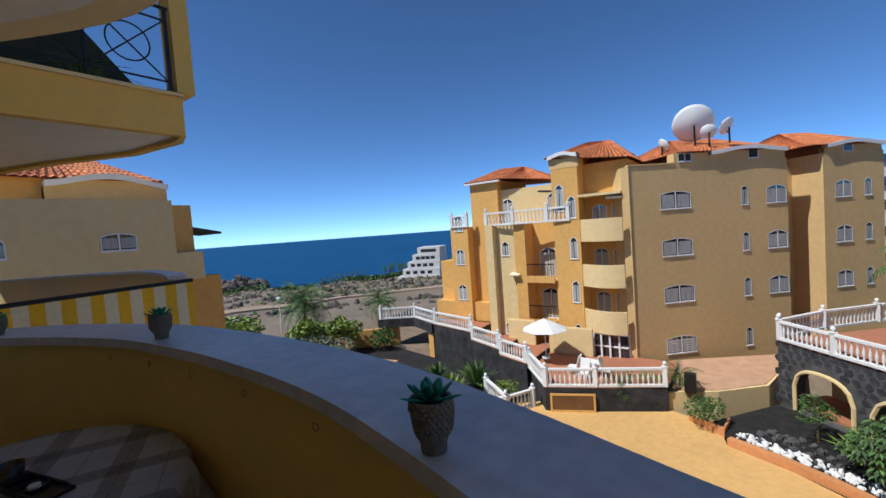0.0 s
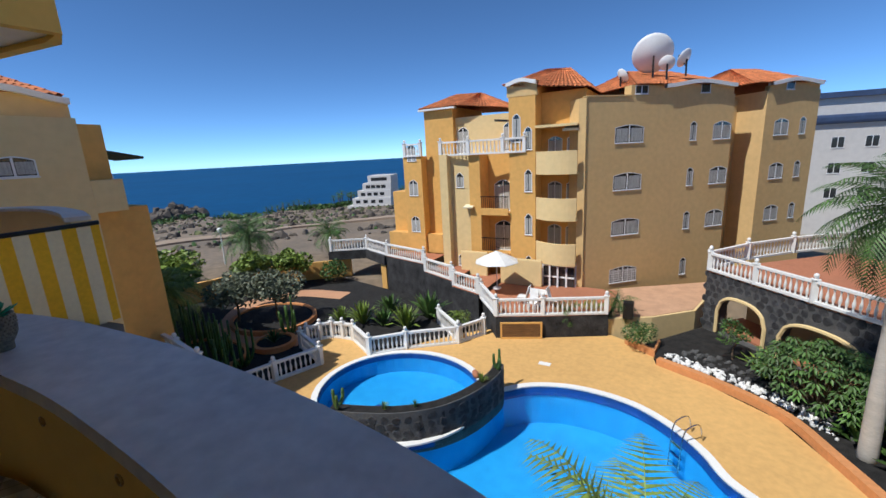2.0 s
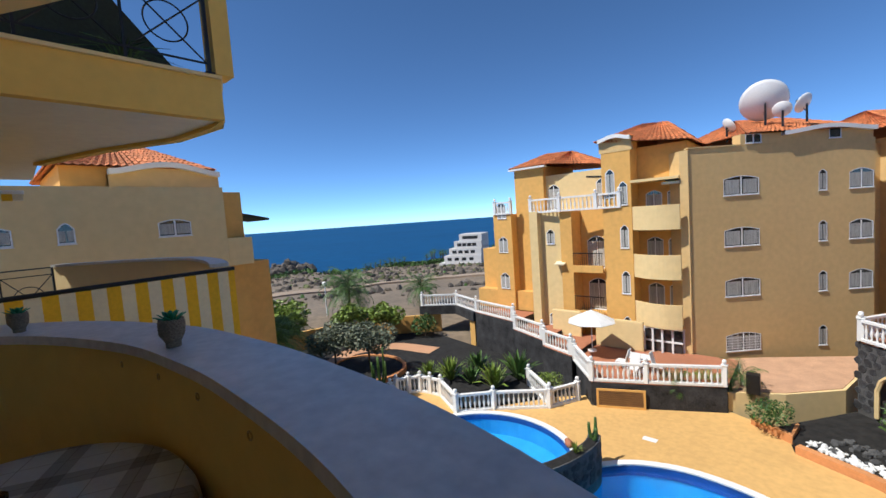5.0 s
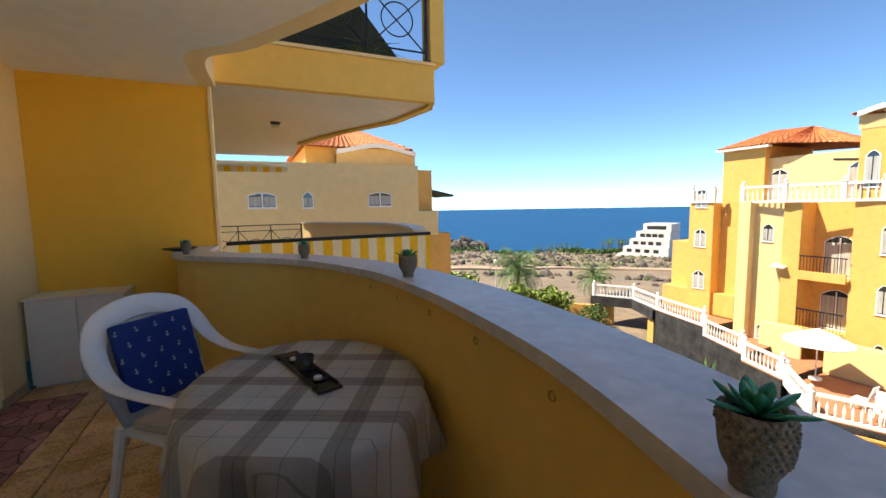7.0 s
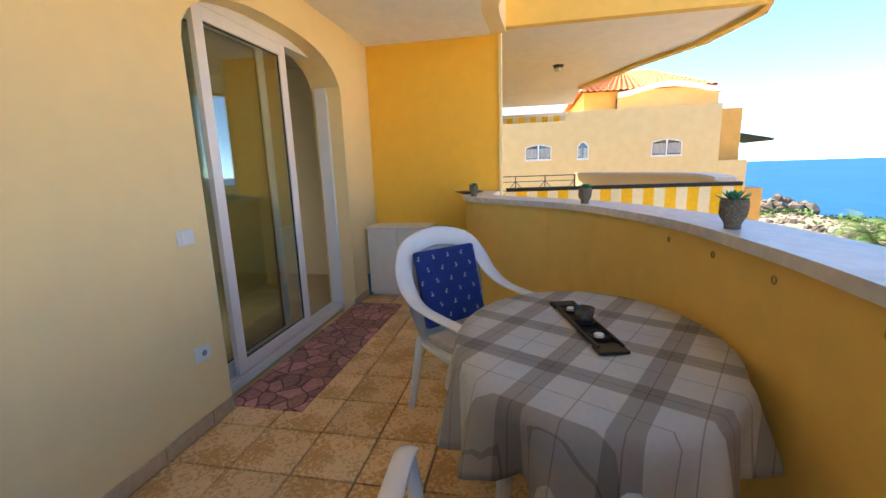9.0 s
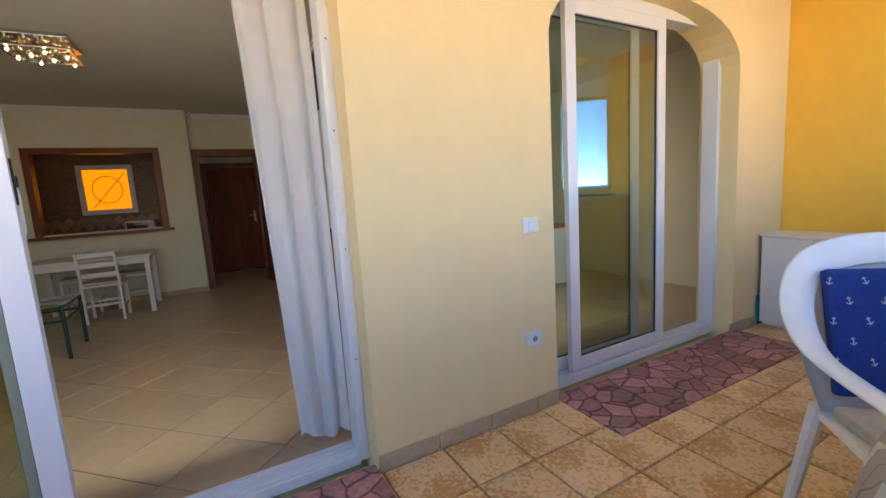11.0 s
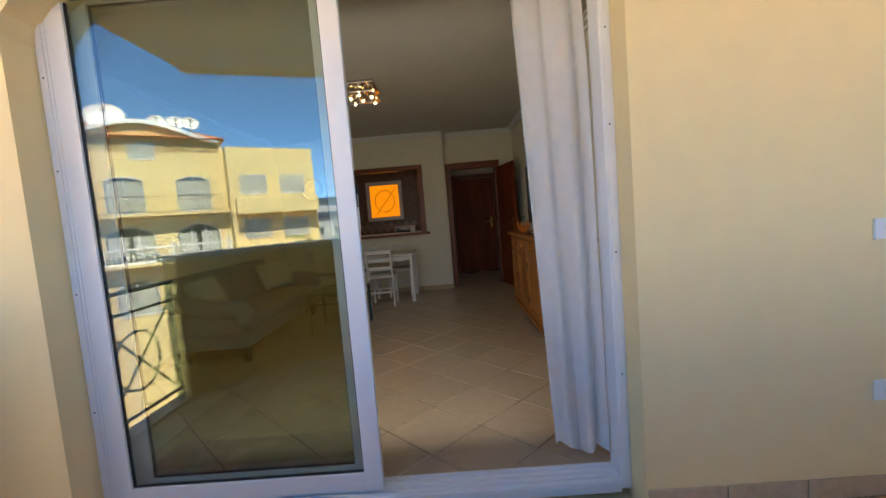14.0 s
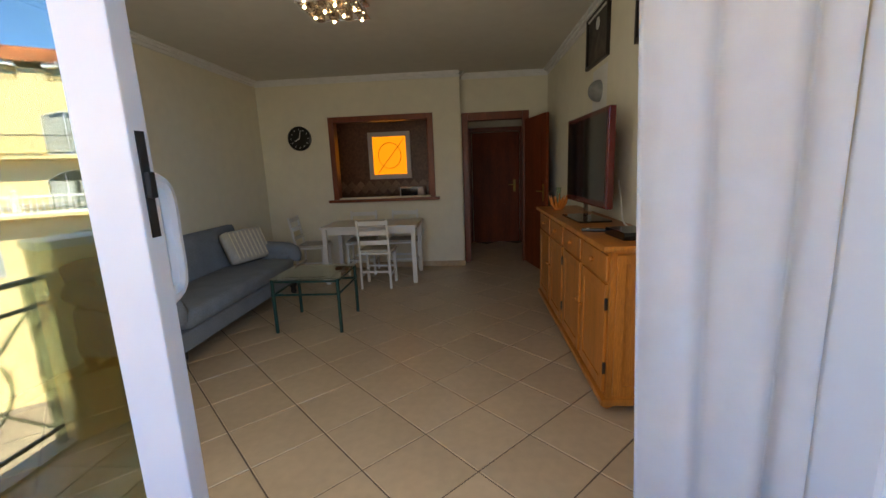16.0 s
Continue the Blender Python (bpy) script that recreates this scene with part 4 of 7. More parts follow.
prism(dt, [(-r, 0), (0, -r), (r, 0), (0, r)], 0, 0.006)
dme = bpy.data.meshes.new("tile")
dt.to_mesh(dme); dt.free()
dme.materials.append(mat("light brown diamond tile", (0.36, 0.25, 0.17), 0.35, vary=0.15, objrand=0.2))
for i in range(14):
    for j in range(2):
        share("tile", dme, tl, pose(-3.0 + i * 0.16 + (j % 2) * 0.08, 6.945, 1.10 + j * 0.08, 90))
wt = thing("kitchen_worktop", "dark kitchen worktop behind the hatch", "worktop", -2.2, 6.6, 0)
part("top", box(B(), -1.3, -0.3, 0.88, 1.28, 0.3, 0.92, 0.005), DARKM, wt)
part("body", box(B(), -1.3, -0.25, 0, 1.28, 0.3, 0.879), CASING, wt)
mw = thing("microwave", "small white and black appliance on the worktop", "appliance", -1.62, 6.6, 0.921)
part("case", box(B(), -0.2, -0.14, 0, 0.2, 0.14, 0.22, 0.008), ALU, mw)
part("door", box(B(), -0.18, -0.146, 0.02, 0.1, -0.1405, 0.2), DARKGL, mw)
fr = thing("wall_cupboard", "dark wooden kitchen cupboard", "cupboard", -1.12, 6.6, 0.0)
part("body", box(B(), -0.2, -0.3, 0.93, 0.2, 0.33, 2.6, 0.006), CASING, fr)

# passage door, open, and the front door
def panelled(name, label, x, y, rz, w, h, lever):
    th = thing(name, label, "door", x, y, 0, rz)
    th["kind"] = "structure"
    leaf = part("leaf", box(B(), 0, -0.02, 0.008, w, 0.02, h, 0.003), DOORW, th)
    for z0, z1 in ((0.12, h * 0.38), (h * 0.44, h - 0.14)):
        bm = B()
        for s in (-1, 1):
            for k in (0, 1):
                y0 = s * (0.021 + 0.006 * k)
                d = 0.10 + 0.035 * k
                arch = 0.09 if z1 > h * 0.6 else 0.0
                n = 10
                pts = [(d, z0 + d * 0.3), (w - d, z0 + d * 0.3)] + [(w - d - (w - 2 * d) * i / n, z1 - arch - d * 0.3 + arch * math.sin(math.pi * i / n)) for i in range(n + 1)]
                ring = [bm.verts.new((px, y0, pz)) for px, pz in pts]
                rr = [bm.verts.new((px, s * (0.0205), pz)) for px, pz in pts]
                bm.faces.new(ring)
                for i in range(len(ring)):
                    j = (i + 1) % len(ring)
                    bm.faces.new((ring[i], ring[j], rr[j], rr[i]))
        bmesh.ops.recalc_face_normals(bm, faces=bm.faces)
        part("panel", bm, DOORW, leaf, "raised arched panel")
    for s in (-1, 1):
        bm = B()
        box(bm, lever - 0.02, s * 0.0205, 0.95, lever + 0.02, s * 0.028, 1.17, 0.003)
        tube(bm, [(lever, s * 0.025, 1.08), (lever, s * 0.065, 1.08), (lever + (0.11 if lever < w / 2 else -0.11), s * 0.07, 1.08)], 0.009, 8)
        part("handle", bm, BRASS, leaf, "brass lever handle on a plate")
    return th

panelled("door_passage", "dark mahogany panelled passage door, standing open", DX1 + 0.03, RYD - 0.03, -78, 0.78, 2.06, 0.70)
panelled("door_front", "closed dark mahogany panelled front door", -0.60, 7.44, 0, 0.86, 2.03, 0.77)
pf = thing("door_casing", "dark wooden casing of the passage door", "frame")
pf["kind"] = "structure"
for a in ((DX0 - 0.07, RYD - 0.02, 0, DX0 + 0.02, RYD + 0.12, DZ + 0.09), (DX1 - 0.02, RYD - 0.02, 0, DX1 + 0.07, RYD + 0.12, DZ + 0.09), (DX0 + 0.021, RYD - 0.02, DZ - 0.02, DX1 - 0.021, RYD + 0.12, DZ + 0.09)):
    part("board", box(B(), *a, 0.006), CASING, pf)
ff = thing("door_casing", "dark wooden casing of the front door", "frame")
ff["kind"] = "structure"
for a in ((-0.70, 7.42, 0, -0.61, 7.468, 2.12), (0.27, 7.42, 0, 0.36, 7.468, 2.12), (-0.609, 7.42, 2.04, 0.269, 7.468, 2.12)):
    part("board", box(B(), *a, 0.006), CASING, ff)

# ---- ceiling light ----
CHROME = mat("chrome", (0.6, 0.6, 0.6), 0.08, metal=1.0, vary=0.02)
CRY = mat("cut crystal", (0.55, 0.45, 0.33), 0.08, transmission=0.9, vary=0.01)
cl = thing("ceiling_light", "square chrome and crystal ceiling light, lit", "lamp", -1.62, 2.86, RH)
part("plate", box(B(), -0.22, -0.22, -0.03, 0.22, 0.22, -0.0005, 0.004), CHROME, cl)
part("lower_plate", frame_bars(B(), -0.22, 0.22, -0.22, 0.22, -0.12, -0.11, 0.02), CHROME, cl).matrix_local = pose(0, 0, 0, 90)
BULB = glow("halogen bulb", (1.0, 0.72, 0.36), 8)
for i in range(4):
    for j in range(4):
        x, y = -0.165 + i * 0.11, -0.165 + j * 0.11
        part("socket", lathe(B(), [(0.012, -0.05), (0.012, -0.031)], 8), CHROME, cl).location = (x, y, 0)
        part("crystal", box(B(), x - 0.034, y - 0.034, -0.125, x + 0.034, y + 0.034, -0.055, 0.012), CRY, cl)
        if (i + j) % 2 == 0:
            part("bulb", ball(B(), (x, y, -0.14), 0.010, 8), BULB, cl)

# ---- sideboard ----
sb = thing("sideboard", "honey pine sideboard with four drawers and four panelled doors", "sideboard", 0.07, 2.87, 0)
SL = 1.10
part("body", box(B(), 0.02, -SL, 0.10, 0.40, SL, 0.955), PINE, sb)
part("top", box(B(), -0.03, -SL - 0.03, 0.957, 0.40, SL + 0.03, 0.99, 0.01), PINE, sb)
part("base", box(B(), -0.01, -SL - 0.015, 0.06, 0.40, SL + 0.015, 0.099, 0.008), PINE, sb)
for y in (-SL + 0.08, SL - 0.08):
    for x in (0.05, 0.36):
        part("foot", lathe(B(), [(0.022, 0), (0.04, 0.02), (0.035, 0.05), (0.03, 0.06)], 14), PINE, sb).location = (x, y, 0)
w = 2 * SL / 4
for k in range(4):
    y0 = -SL + k * w
    dr = part("drawer", box(B(), 0.004, y0 + 0.03, 0.785, 0.019, y0 + w - 0.03, 0.93, 0.005), PINE, sb)
    part("knob", ball(B(), (-0.008, y0 + w / 2, 0.858), 0.016, 12), PINE, dr, "round wooden knob", True)
    do = part("door", frame_bars(B(), y0 + 0.03, y0 + w - 0.03, 0.125, 0.765, -0.019, -0.002, 0.065), PINE, sb)
    do.matrix_local = pose(0, 0, 0, 0, 0, 90)
    part("panel", box(B(), 0.009, y0 + 0.094, 0.19, 0.019, y0 + w - 0.094, 0.70, 0.004), PINE, sb)
    part("knob", ball(B(), (-0.008, y0 + (w - 0.06 if k % 2 == 0 else 0.06), 0.50), 0.014, 12), PINE, sb, "round wooden knob", True)
    for z in (0.24, 0.62):
        part("hinge", box(B(), 0.0, y0 + (0.022 if k % 2 == 0 else w - 0.029), z, 0.0185, y0 + (0.029 if k % 2 == 0 else w - 0.022), z + 0.07, 0.002), DARKM, sb, "small dark metal hinge")
part("end_panel", frame_bars(B(), 0.05, 0.39, 0.13, 0.94, -SL - 0.012, -SL - 0.001, 0.05), PINE, sb, "framed pine end panel")

# ---- television and small things on the sideboard ----
tv = thing("television", "black flat television with dark red edge on a glass foot", "television", 0.25, 2.88, 0.991, -88)
SCREEN = mat("black glossy screen", (0.006, 0.006, 0.007), 0.06, vary=0.1)
REDP = mat("dark red gloss plastic", (0.10, 0.008, 0.008), 0.15)
part("screen", box(B(), -0.40, -0.022, 0.14, 0.40, -0.0205, 0.63), SCREEN, tv)
part("bezel", box(B(), -0.43, -0.02, 0.10, 0.43, 0.03, 0.66, 0.01), REDP, tv)
part("neck", box(B(), -0.05, 0.0, 0.012, 0.05, 0.025, 0.10), CHROME, tv)
part("foot", box(B(), -0.22, -0.12, 0, 0.22, 0.12, 0.012, 0.004), SCREEN, tv)
tv.scale = (1.14, 1.0, 1.2)
dv = thing("set_top_box", "small black set-top box", "box", 0.27, 2.02, 0.991, 95)
part("case", box(B(), -0.13, -0.09, 0, 0.13, 0.09, 0.045, 0.004), SCREEN, dv)
part("front", box(B(), -0.12, -0.094, 0.008, 0.12, -0.0905, 0.035), DARKM, dv)
rc = thing("remote_control", "slim black plastic remote control", "remote", 0.15, 2.25, 0.991, 70)
part("body", box(B(), -0.025, -0.09, 0, 0.025, 0.09, 0.018, 0.005), SCREEN, rc)
part("button", box(B(), -0.012, 0.04, 0.0185, 0.012, 0.06, 0.021), WHITE, rc)
shell = thing("orange_ornament", "small spiky orange ornament", "ornament", 0.2, 3.66, 0.991)
bm = B()
for k in range(14):
    a = k * 2.4
    tube(bm, [(0.02 * math.cos(a), 0.02 * math.sin(a), 0), (0.07 * math.cos(a), 0.07 * math.sin(a), 0.06), (0.09 * math.cos(a), 0.09 * math.sin(a), 0.10 + 0.004 * k)], 0.018, 6, 0.004)
part("body", bm, mat("orange coral", (0.75, 0.24, 0.03), 0.6), shell)
vs = thing("glass_vase", "clear glass vase on the sideboard", "vase", 0.24, 3.85, 0.991)
part("body", lathe(B(), [(0.03, 0), (0.035, 0.05), (0.02, 0.14), (0.028, 0.2), (0.026, 0.2), (0.018, 0.14), (0.03, 0.05)], 16, None, False), CLEAR, vs, "", True)
cb = thing("cable", "pale cable behind the television", "cable", 0.40, 2.35, 0.991)
part("wire", tube(B(), smooth_line([(0.03, 0.35, 0.30), (0.0, 0.2, 0.18), (-0.05, 0.0, 0.05), (-0.06, -0.18, 0.02)], 6), 0.005, 6), WHITE, cb)

# pictures on the east wall
PICF = mat("dark picture", (0.10, 0.085, 0.07), 0.6, vary=0.4, scale=3)
for y, z, hh in ((3.42, 2.47, 0.44), (2.25, 2.42, 0.50)):
    pc = thing("picture", "dark framed picture with a pale figure shape", "picture", RX1 - 0.001, y, z)
    part("frame", frame_bars(B(), -0.30, 0.30, -hh / 2, hh / 2, 0.0, 0.03, 0.03), DARKM, pc).matrix_local = pose(0, 0, 0, 0, 0, 90)
    part("print", box(B(), -0.012, -0.27, -hh / 2 + 0.03, -0.002, 0.27, hh / 2 - 0.03), PICF, pc)
    part("motif", lathe(B(), [(0.05, 0), (0.05, 0.002)], 20, pose(-0.014, 0, 0.1, 0, 90)), WHITE, pc)
pc = thing("picture", "small pale print of an apple", "picture", RX1 - 0.001, 3.36, 2.04)
part("print", box(B(), -0.006, -0.2, -0.17, 0, 0.2, 0.17), WHITE, pc)
part("motif", ball(B(), (-0.007, 0, -0.02), 0.09, 16, 1.0), mat("grey apple print", (0.25, 0.25, 0.24), 0.8), pc)
pc.children[-1].scale = (0.01, 1, 1)

# ---- sofa ----
SOFA = mat("grey blue woven fabric", (0.21, 0.25, 0.31), 0.95, vary=0.12, scale=20, bump=0.08, bscale=260)
LEGB = mat("black turned wood", (0.012, 0.01, 0.01), 0.3)
so = thing("sofa", "grey blue fabric two-seat sofa on black turned legs", "sofa", -3.20, 3.32, 0, 90)
# its own -y faces the room
SW = 1.08
for x in (-SW + 0.08, SW - 0.08):
    for y in (-0.36, 0.36):
        part("leg", lathe(B(), [(0.022, 0), (0.035, 0.02), (0.028, 0.06), (0.045, 0.10), (0.045, 0.14)], 14), LEGB, so, "black turned wooden foot").location = (x, y, 0)
part("base", box(B(), -SW + 0.02, -0.40, 0.14, SW - 0.02, 0.40, 0.30, 0.03), SOFA, so)
part("seat_cushion", box(B(), -SW + 0.12, -0.43, 0.302, SW - 0.12, 0.22, 0.45, 0.05), SOFA, so, "", True)
for a, b in ((-SW + 0.05, -0.003), (0.003, SW - 0.05)):
    part("back_cushion", box(B(), a, 0.0, 0.0, b, 0.17, 0.50, 0.05, pose(0, 0.17, 0.40, -16)), SOFA, so, "", True)
for s in (-1, 1):
    bm = B()
    tube(bm, smooth_line([(s * (SW - 0.04), -0.38, 0.40), (s * (SW - 0.03), -0.36, 0.52), (s * (SW - 0.03), 0.0, 0.56), (s * (SW - 0.05), 0.36, 0.66)], 5), 0.09, 12)
    box(bm, s * (SW - 0.11), -0.36, 0.28, s * (SW - 0.0), 0.36, 0.52, 0.02)
    part("armrest", bm, SOFA, so, "", True)
PIL = mat("pale striped cushion cotton", (0.55, 0.53, 0.48), 0.95, vary=0.1, scale=10, bump=0.3, bscale=200)
cu = thing("scatter_cushion", "pale ribbed cushion on the sofa", "cushion", -3.18, 4.10, 0.47, 74)
m = pose(0, 0, 0, -24)
part("body", box(B(), -0.24, -0.06, 0, 0.24, 0.06, 0.34, 0.05, m), PIL, cu, "", True)
for k in range(9):
    part("stripe", box(B(), -0.2 + k * 0.05, -0.066, 0.03, -0.19 + k * 0.05, -0.06, 0.31, 0.002, m), WALLW, cu)
cu.scale = (1.15, 1.1, 1.12)
cu2 = copy_thing(cu, pose(-3.25, 2.58, 0.47, 0, 0, 100))

# ---- glass coffee table ----
GREENM = mat("dark green lacquered steel", (0.01, 0.055, 0.05), 0.35, metal=0.2)
ct = thing("coffee_table", "glass coffee table with dark green steel frame", "table", -2.15, 3.33, 0)
for x in (-0.3, 0.3):
    for y in (-0.28, 0.28):
        part("leg", lathe(B(), [(0.016, 0), (0.016, 0.5)], 12), GREENM, ct).location = (x, y, 0)
        part("collar", lathe(B(), [(0.02, 0.36), (0.02, 0.38)], 12), GREENM, ct).location = (x, y, 0)
for z in (0.36, 0.48):
    for y in (-0.28, 0.28):
        part("rail", tube(B(), [(-0.3, y, z), (0.3, y, z)], 0.010, 8), GREENM, ct)
    for x in (-0.3, 0.3):
        part("rail", tube(B(), [(x, -0.28, z), (x, 0.28, z)], 0.010, 8), GREENM, ct)
part("top", box(B(), -0.32, -0.30, 0.50, 0.32, 0.30, 0.508, 0.002), CLEAR, ct, "greenish glass top")
part("inset", box(B(), -0.24, -0.22, 0.509, 0.24, 0.22, 0.5105), GLASS, ct)

# ---- dining table and chairs ----
dt = thing("dining_table", "small white painted rectangular dining table", "table", -1.95, 4.99, 0)
part("tabletop", box(B(), -0.62, -0.36, 0.72, 0.62, 0.36, 0.75, 0.006), WHITE, dt)
part("apron", frame_bars(B(), -0.56, 0.56, -0.30, 0.30, 0.64, 0.719, 0.02), WHITE, dt).matrix_local = Matrix.Identity(4)
for o in dt.children:
    if o.name.startswith("apron"):
        for v in o.data.vertices:
            v.co = (v.co.x, v.co.z, v.co.y)
for x in (-0.57, 0.57):
    for y in (-0.31, 0.31):
        part("leg", box(B(), x - 0.027, y - 0.027, 0, x + 0.027, y + 0.027, 0.719, 0.003), WHITE, dt)

def dining_chair(x, y, rz):
    th = thing("dining_chair", "white painted slatted wooden dining chair", "chair", x, y, 0, rz, "chairs round the dining table")
    for sx in (-0.18, 0.18):
        part("leg", box(B(), sx - 0.017, -0.19, 0, sx + 0.017, -0.156, 0.43, 0.003), WHITE, th)
        part("back_post", tube(B(), [(sx, 0.18, 0), (sx, 0.17, 0.45), (sx, 0.24, 0.86)], 0.018, 4), WHITE, th)
    part("seat", box(B(), -0.205, -0.21, 0.43, 0.205, 0.19, 0.455, 0.006), WHITE, th)
    part("pad", box(B(), -0.19, -0.2, 0.457, 0.19, 0.16, 0.485, 0.01), PIL, th, "thin striped seat pad")
    for z in (0.55, 0.67, 0.79):
        yy = 0.17 + 0.07 * (z - 0.45) / 0.41
        part("slat", box(B(), -0.165, yy - 0.008, z, 0.165, yy + 0.008, z + 0.055, 0.003), WHITE, th)
    for yy in (-0.17, 0.17):
        part("stretcher", box(B(), -0.165, yy - 0.01, 0.2, 0.165, yy + 0.01, 0.225), WHITE, th)
    for sx in (-0.18, 0.18):
        part("stretcher", box(B(), sx - 0.01, -0.155, 0.15, sx + 0.01, 0.165, 0.175), WHITE, th)
    return th

dc = dining_chair(-1.83, 4.60, 180)
copy_thing(dc, pose(-2.2, 5.30, 0, 0, 0, 4))
copy_thing(dc, pose(-1.62, 5.30, 0, 0, 0, -3))
copy_thing(dc, pose(-2.83, 5.05, 0, 0, 0, 95))

# ---- wall clock ----
ck = thing("wall_clock", "round black wall clock with pale hands", "clock", -3.07, RY1 - 0.001, 1.92)
part("case", lathe(B(), [(0.17, 0), (0.17, 0.03), (0.15, 0.035), (0.15, 0.025)], 36, pose(0, 0, 0, 90)), SCREEN, ck)
part("dial", lathe(B(), [(0.149, 0.0), (0.149, 0.024)], 36, pose(0, 0, 0, 90)), mat("black dial", (0.02, 0.02, 0.02), 0.6), ck)
part("pointer", box(B(), -0.003, -0.029, -0.01, 0.003, -0.027, 0.11, 0, pose(0, 0, 0, 0, 12, 0)), WHITE, ck)
part("pointer", box(B(), -0.004, -0.032, -0.01, 0.004, -0.030, 0.075, 0, pose(0, 0, 0, 0, -120, 0)), WHITE, ck)
for k in range(12):
    part("mark", box(B(), -0.003, -0.027, 0.115, 0.003, -0.025, 0.135, 0, pose(0, 0, 0, 0, k * 30, 0)), WHITE, ck)

# ---- bedroom behind the second door ----
BX0, BX1, BY1 = 0.60, 4.3, 3.9
struct("bedroom_slab", box(B(), BX0, 0.3, -0.3, BX1, BY1, 0.0), ROOM_TILE, "beige tiled bedroom floor", "floor")
struct("wall_bedroom_east", box(B(), BX1, 0.31, 0, BX1 + 0.2, BY1, RH), WALLW, "cream bedroom wall", "wall")
struct("wall_bedroom_north", box(B(), BX0, BY1, 0, BX1 + 0.2, BY1 + 0.2, RH), WALLW, "cream bedroom wall", "wall")
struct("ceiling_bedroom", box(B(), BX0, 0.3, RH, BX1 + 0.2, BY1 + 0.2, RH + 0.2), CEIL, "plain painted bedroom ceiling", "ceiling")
bd = thing("bed", "low white bed with blue grey cover", "bed", 1.5, 2.6, 0)
part("frame", box(B(), -0.8, -1.0, 0.0, 0.8, 1.0, 0.28, 0.01), WHITE, bd)
part("mattress", box(B(), -0.75, -0.96, 0.281, 0.75, 0.96, 0.5, 0.05), SOFA, bd, "blue grey bed cover")
part("headboard", box(B(), -0.8, 1.0, 0.08, 0.8, 1.05, 0.95, 0.01), WHITE, bd)
bn = thing("bedside_cabinet", "white bedside chest with drawers", "cabinet", 3.3, 2.4, 0)
part("body", box(B(), -0.25, -0.3, 0.03, 0.25, 0.3, 0.75, 0.005), WHITE, bn)
part("top", box(B(), -0.27, -0.32, 0.752, 0.27, 0.32, 0.78, 0.005), PINE, bn)
for k in range(3):
    part("drawer", box(B(), -0.262, -0.28, 0.06 + k * 0.23, -0.2505, 0.28, 0.27 + k * 0.23, 0.003), WHITE, bn)


# ---- outside: land and sea ----
ZD = -8.2
EARTH = mat("dry volcanic earth", (0.13, 0.105, 0.075), 0.95, color2=(0.25, 0.19, 0.13), scale=0.35, bump=0.8, bscale=2.0)
ROCK = mat("grey brown rock", (0.13, 0.11, 0.09), 0.95, vary=0.3, scale=1.5, bump=0.8, bscale=4, island=0.35)
SCRUB = mat("dry green scrub", (0.13, 0.14, 0.06), 0.9, vary=0.3, scale=1, island=0.4)
WATER_SEA = mat("deep blue sea", (0.006, 0.055, 0.15), 0.55, color2=(0.008, 0.075, 0.19), scale=0.02, bump=0.4, bscale=0.35, spec=0.06)

def coast(az):
    if -78 < az < 70:
        return 262 + 14 * math.sin(az * 0.21) + 9 * math.sin(az * 0.6 + 1) - (30 if az > -28 else 0) * min(1, (az + 28) / 8)
    return 4500

def land_z(r, az):
    if r < 48:
        return ZD - 0.06 if r > 34 else ZD - 1.8
    R = min(coast(az), 268)
    t = min(1.0, (r - 48) / (R - 48))
    bump = 0.9 * noise.noise((r * 0.05 * math.cos(radians(az)), r * 0.05 * math.sin(radians(az)), 0)) * min(1, (r - 48) / 20)
    return ZD - 0.06 - t * 18.0 + bump

bm = B()
rs = [0, 15, 33.5, 34.5, 48] + [50 + 6 * k for k in range(36)] + [1.0, 1.0]
azs = list(range(-180, -80, 10)) + [x * 1.5 for x in range(-53, 48)] + list(range(75, 180, 10))
grid = []
for i, r in enumerate(rs):
    row = []
    for az in azs:
        R = coast(az)
        rr = min(r, R - 1) if i < len(rs) - 2 else (R if i == len(rs) - 2 else R + 3)
        z = land_z(rr, az) if i < len(rs) - 1 else -29
        row.append(bm.verts.new((rr * math.cos(radians(az)), rr * math.sin(radians(az)), z)))
    grid.append(row)
n = len(azs)
for a, b in zip(grid[1:], grid[2:]):
    for k in range(n):
        bm.faces.new((a[k], b[k], b[(k + 1) % n], a[(k + 1) % n]))
c = bm.verts.new((0, 0, ZD - 1.8))
for k in range(n):
    bm.faces.new((c, grid[1][k], grid[1][(k + 1) % n]))
bmesh.ops.recalc_face_normals(bm, faces=bm.faces)
struct("ground", bm, EARTH, "dry grey brown volcanic land sloping down to the sea", "ground", True)
bm = B()
ring = [[bm.verts.new((r * math.cos(radians(a)), r * math.sin(radians(a)), -27.0)) for a in range(-90, 91, 6)] for r in (180, 400, 1000, 2300, 4800)]
for k in range(30):
    for a, b in zip(ring, ring[1:]):
        bm.faces.new((a[k], b[k], b[k + 1], a[k + 1]))
struct("sea", bm, WATER_SEA, "deep blue ocean reaching the horizon", "water")

rnd = random.Random(4)

def polar(r, az, dz=0.0):
    return (r * math.cos(radians(az)), r * math.sin(radians(az)), land_z(r, az) + dz)

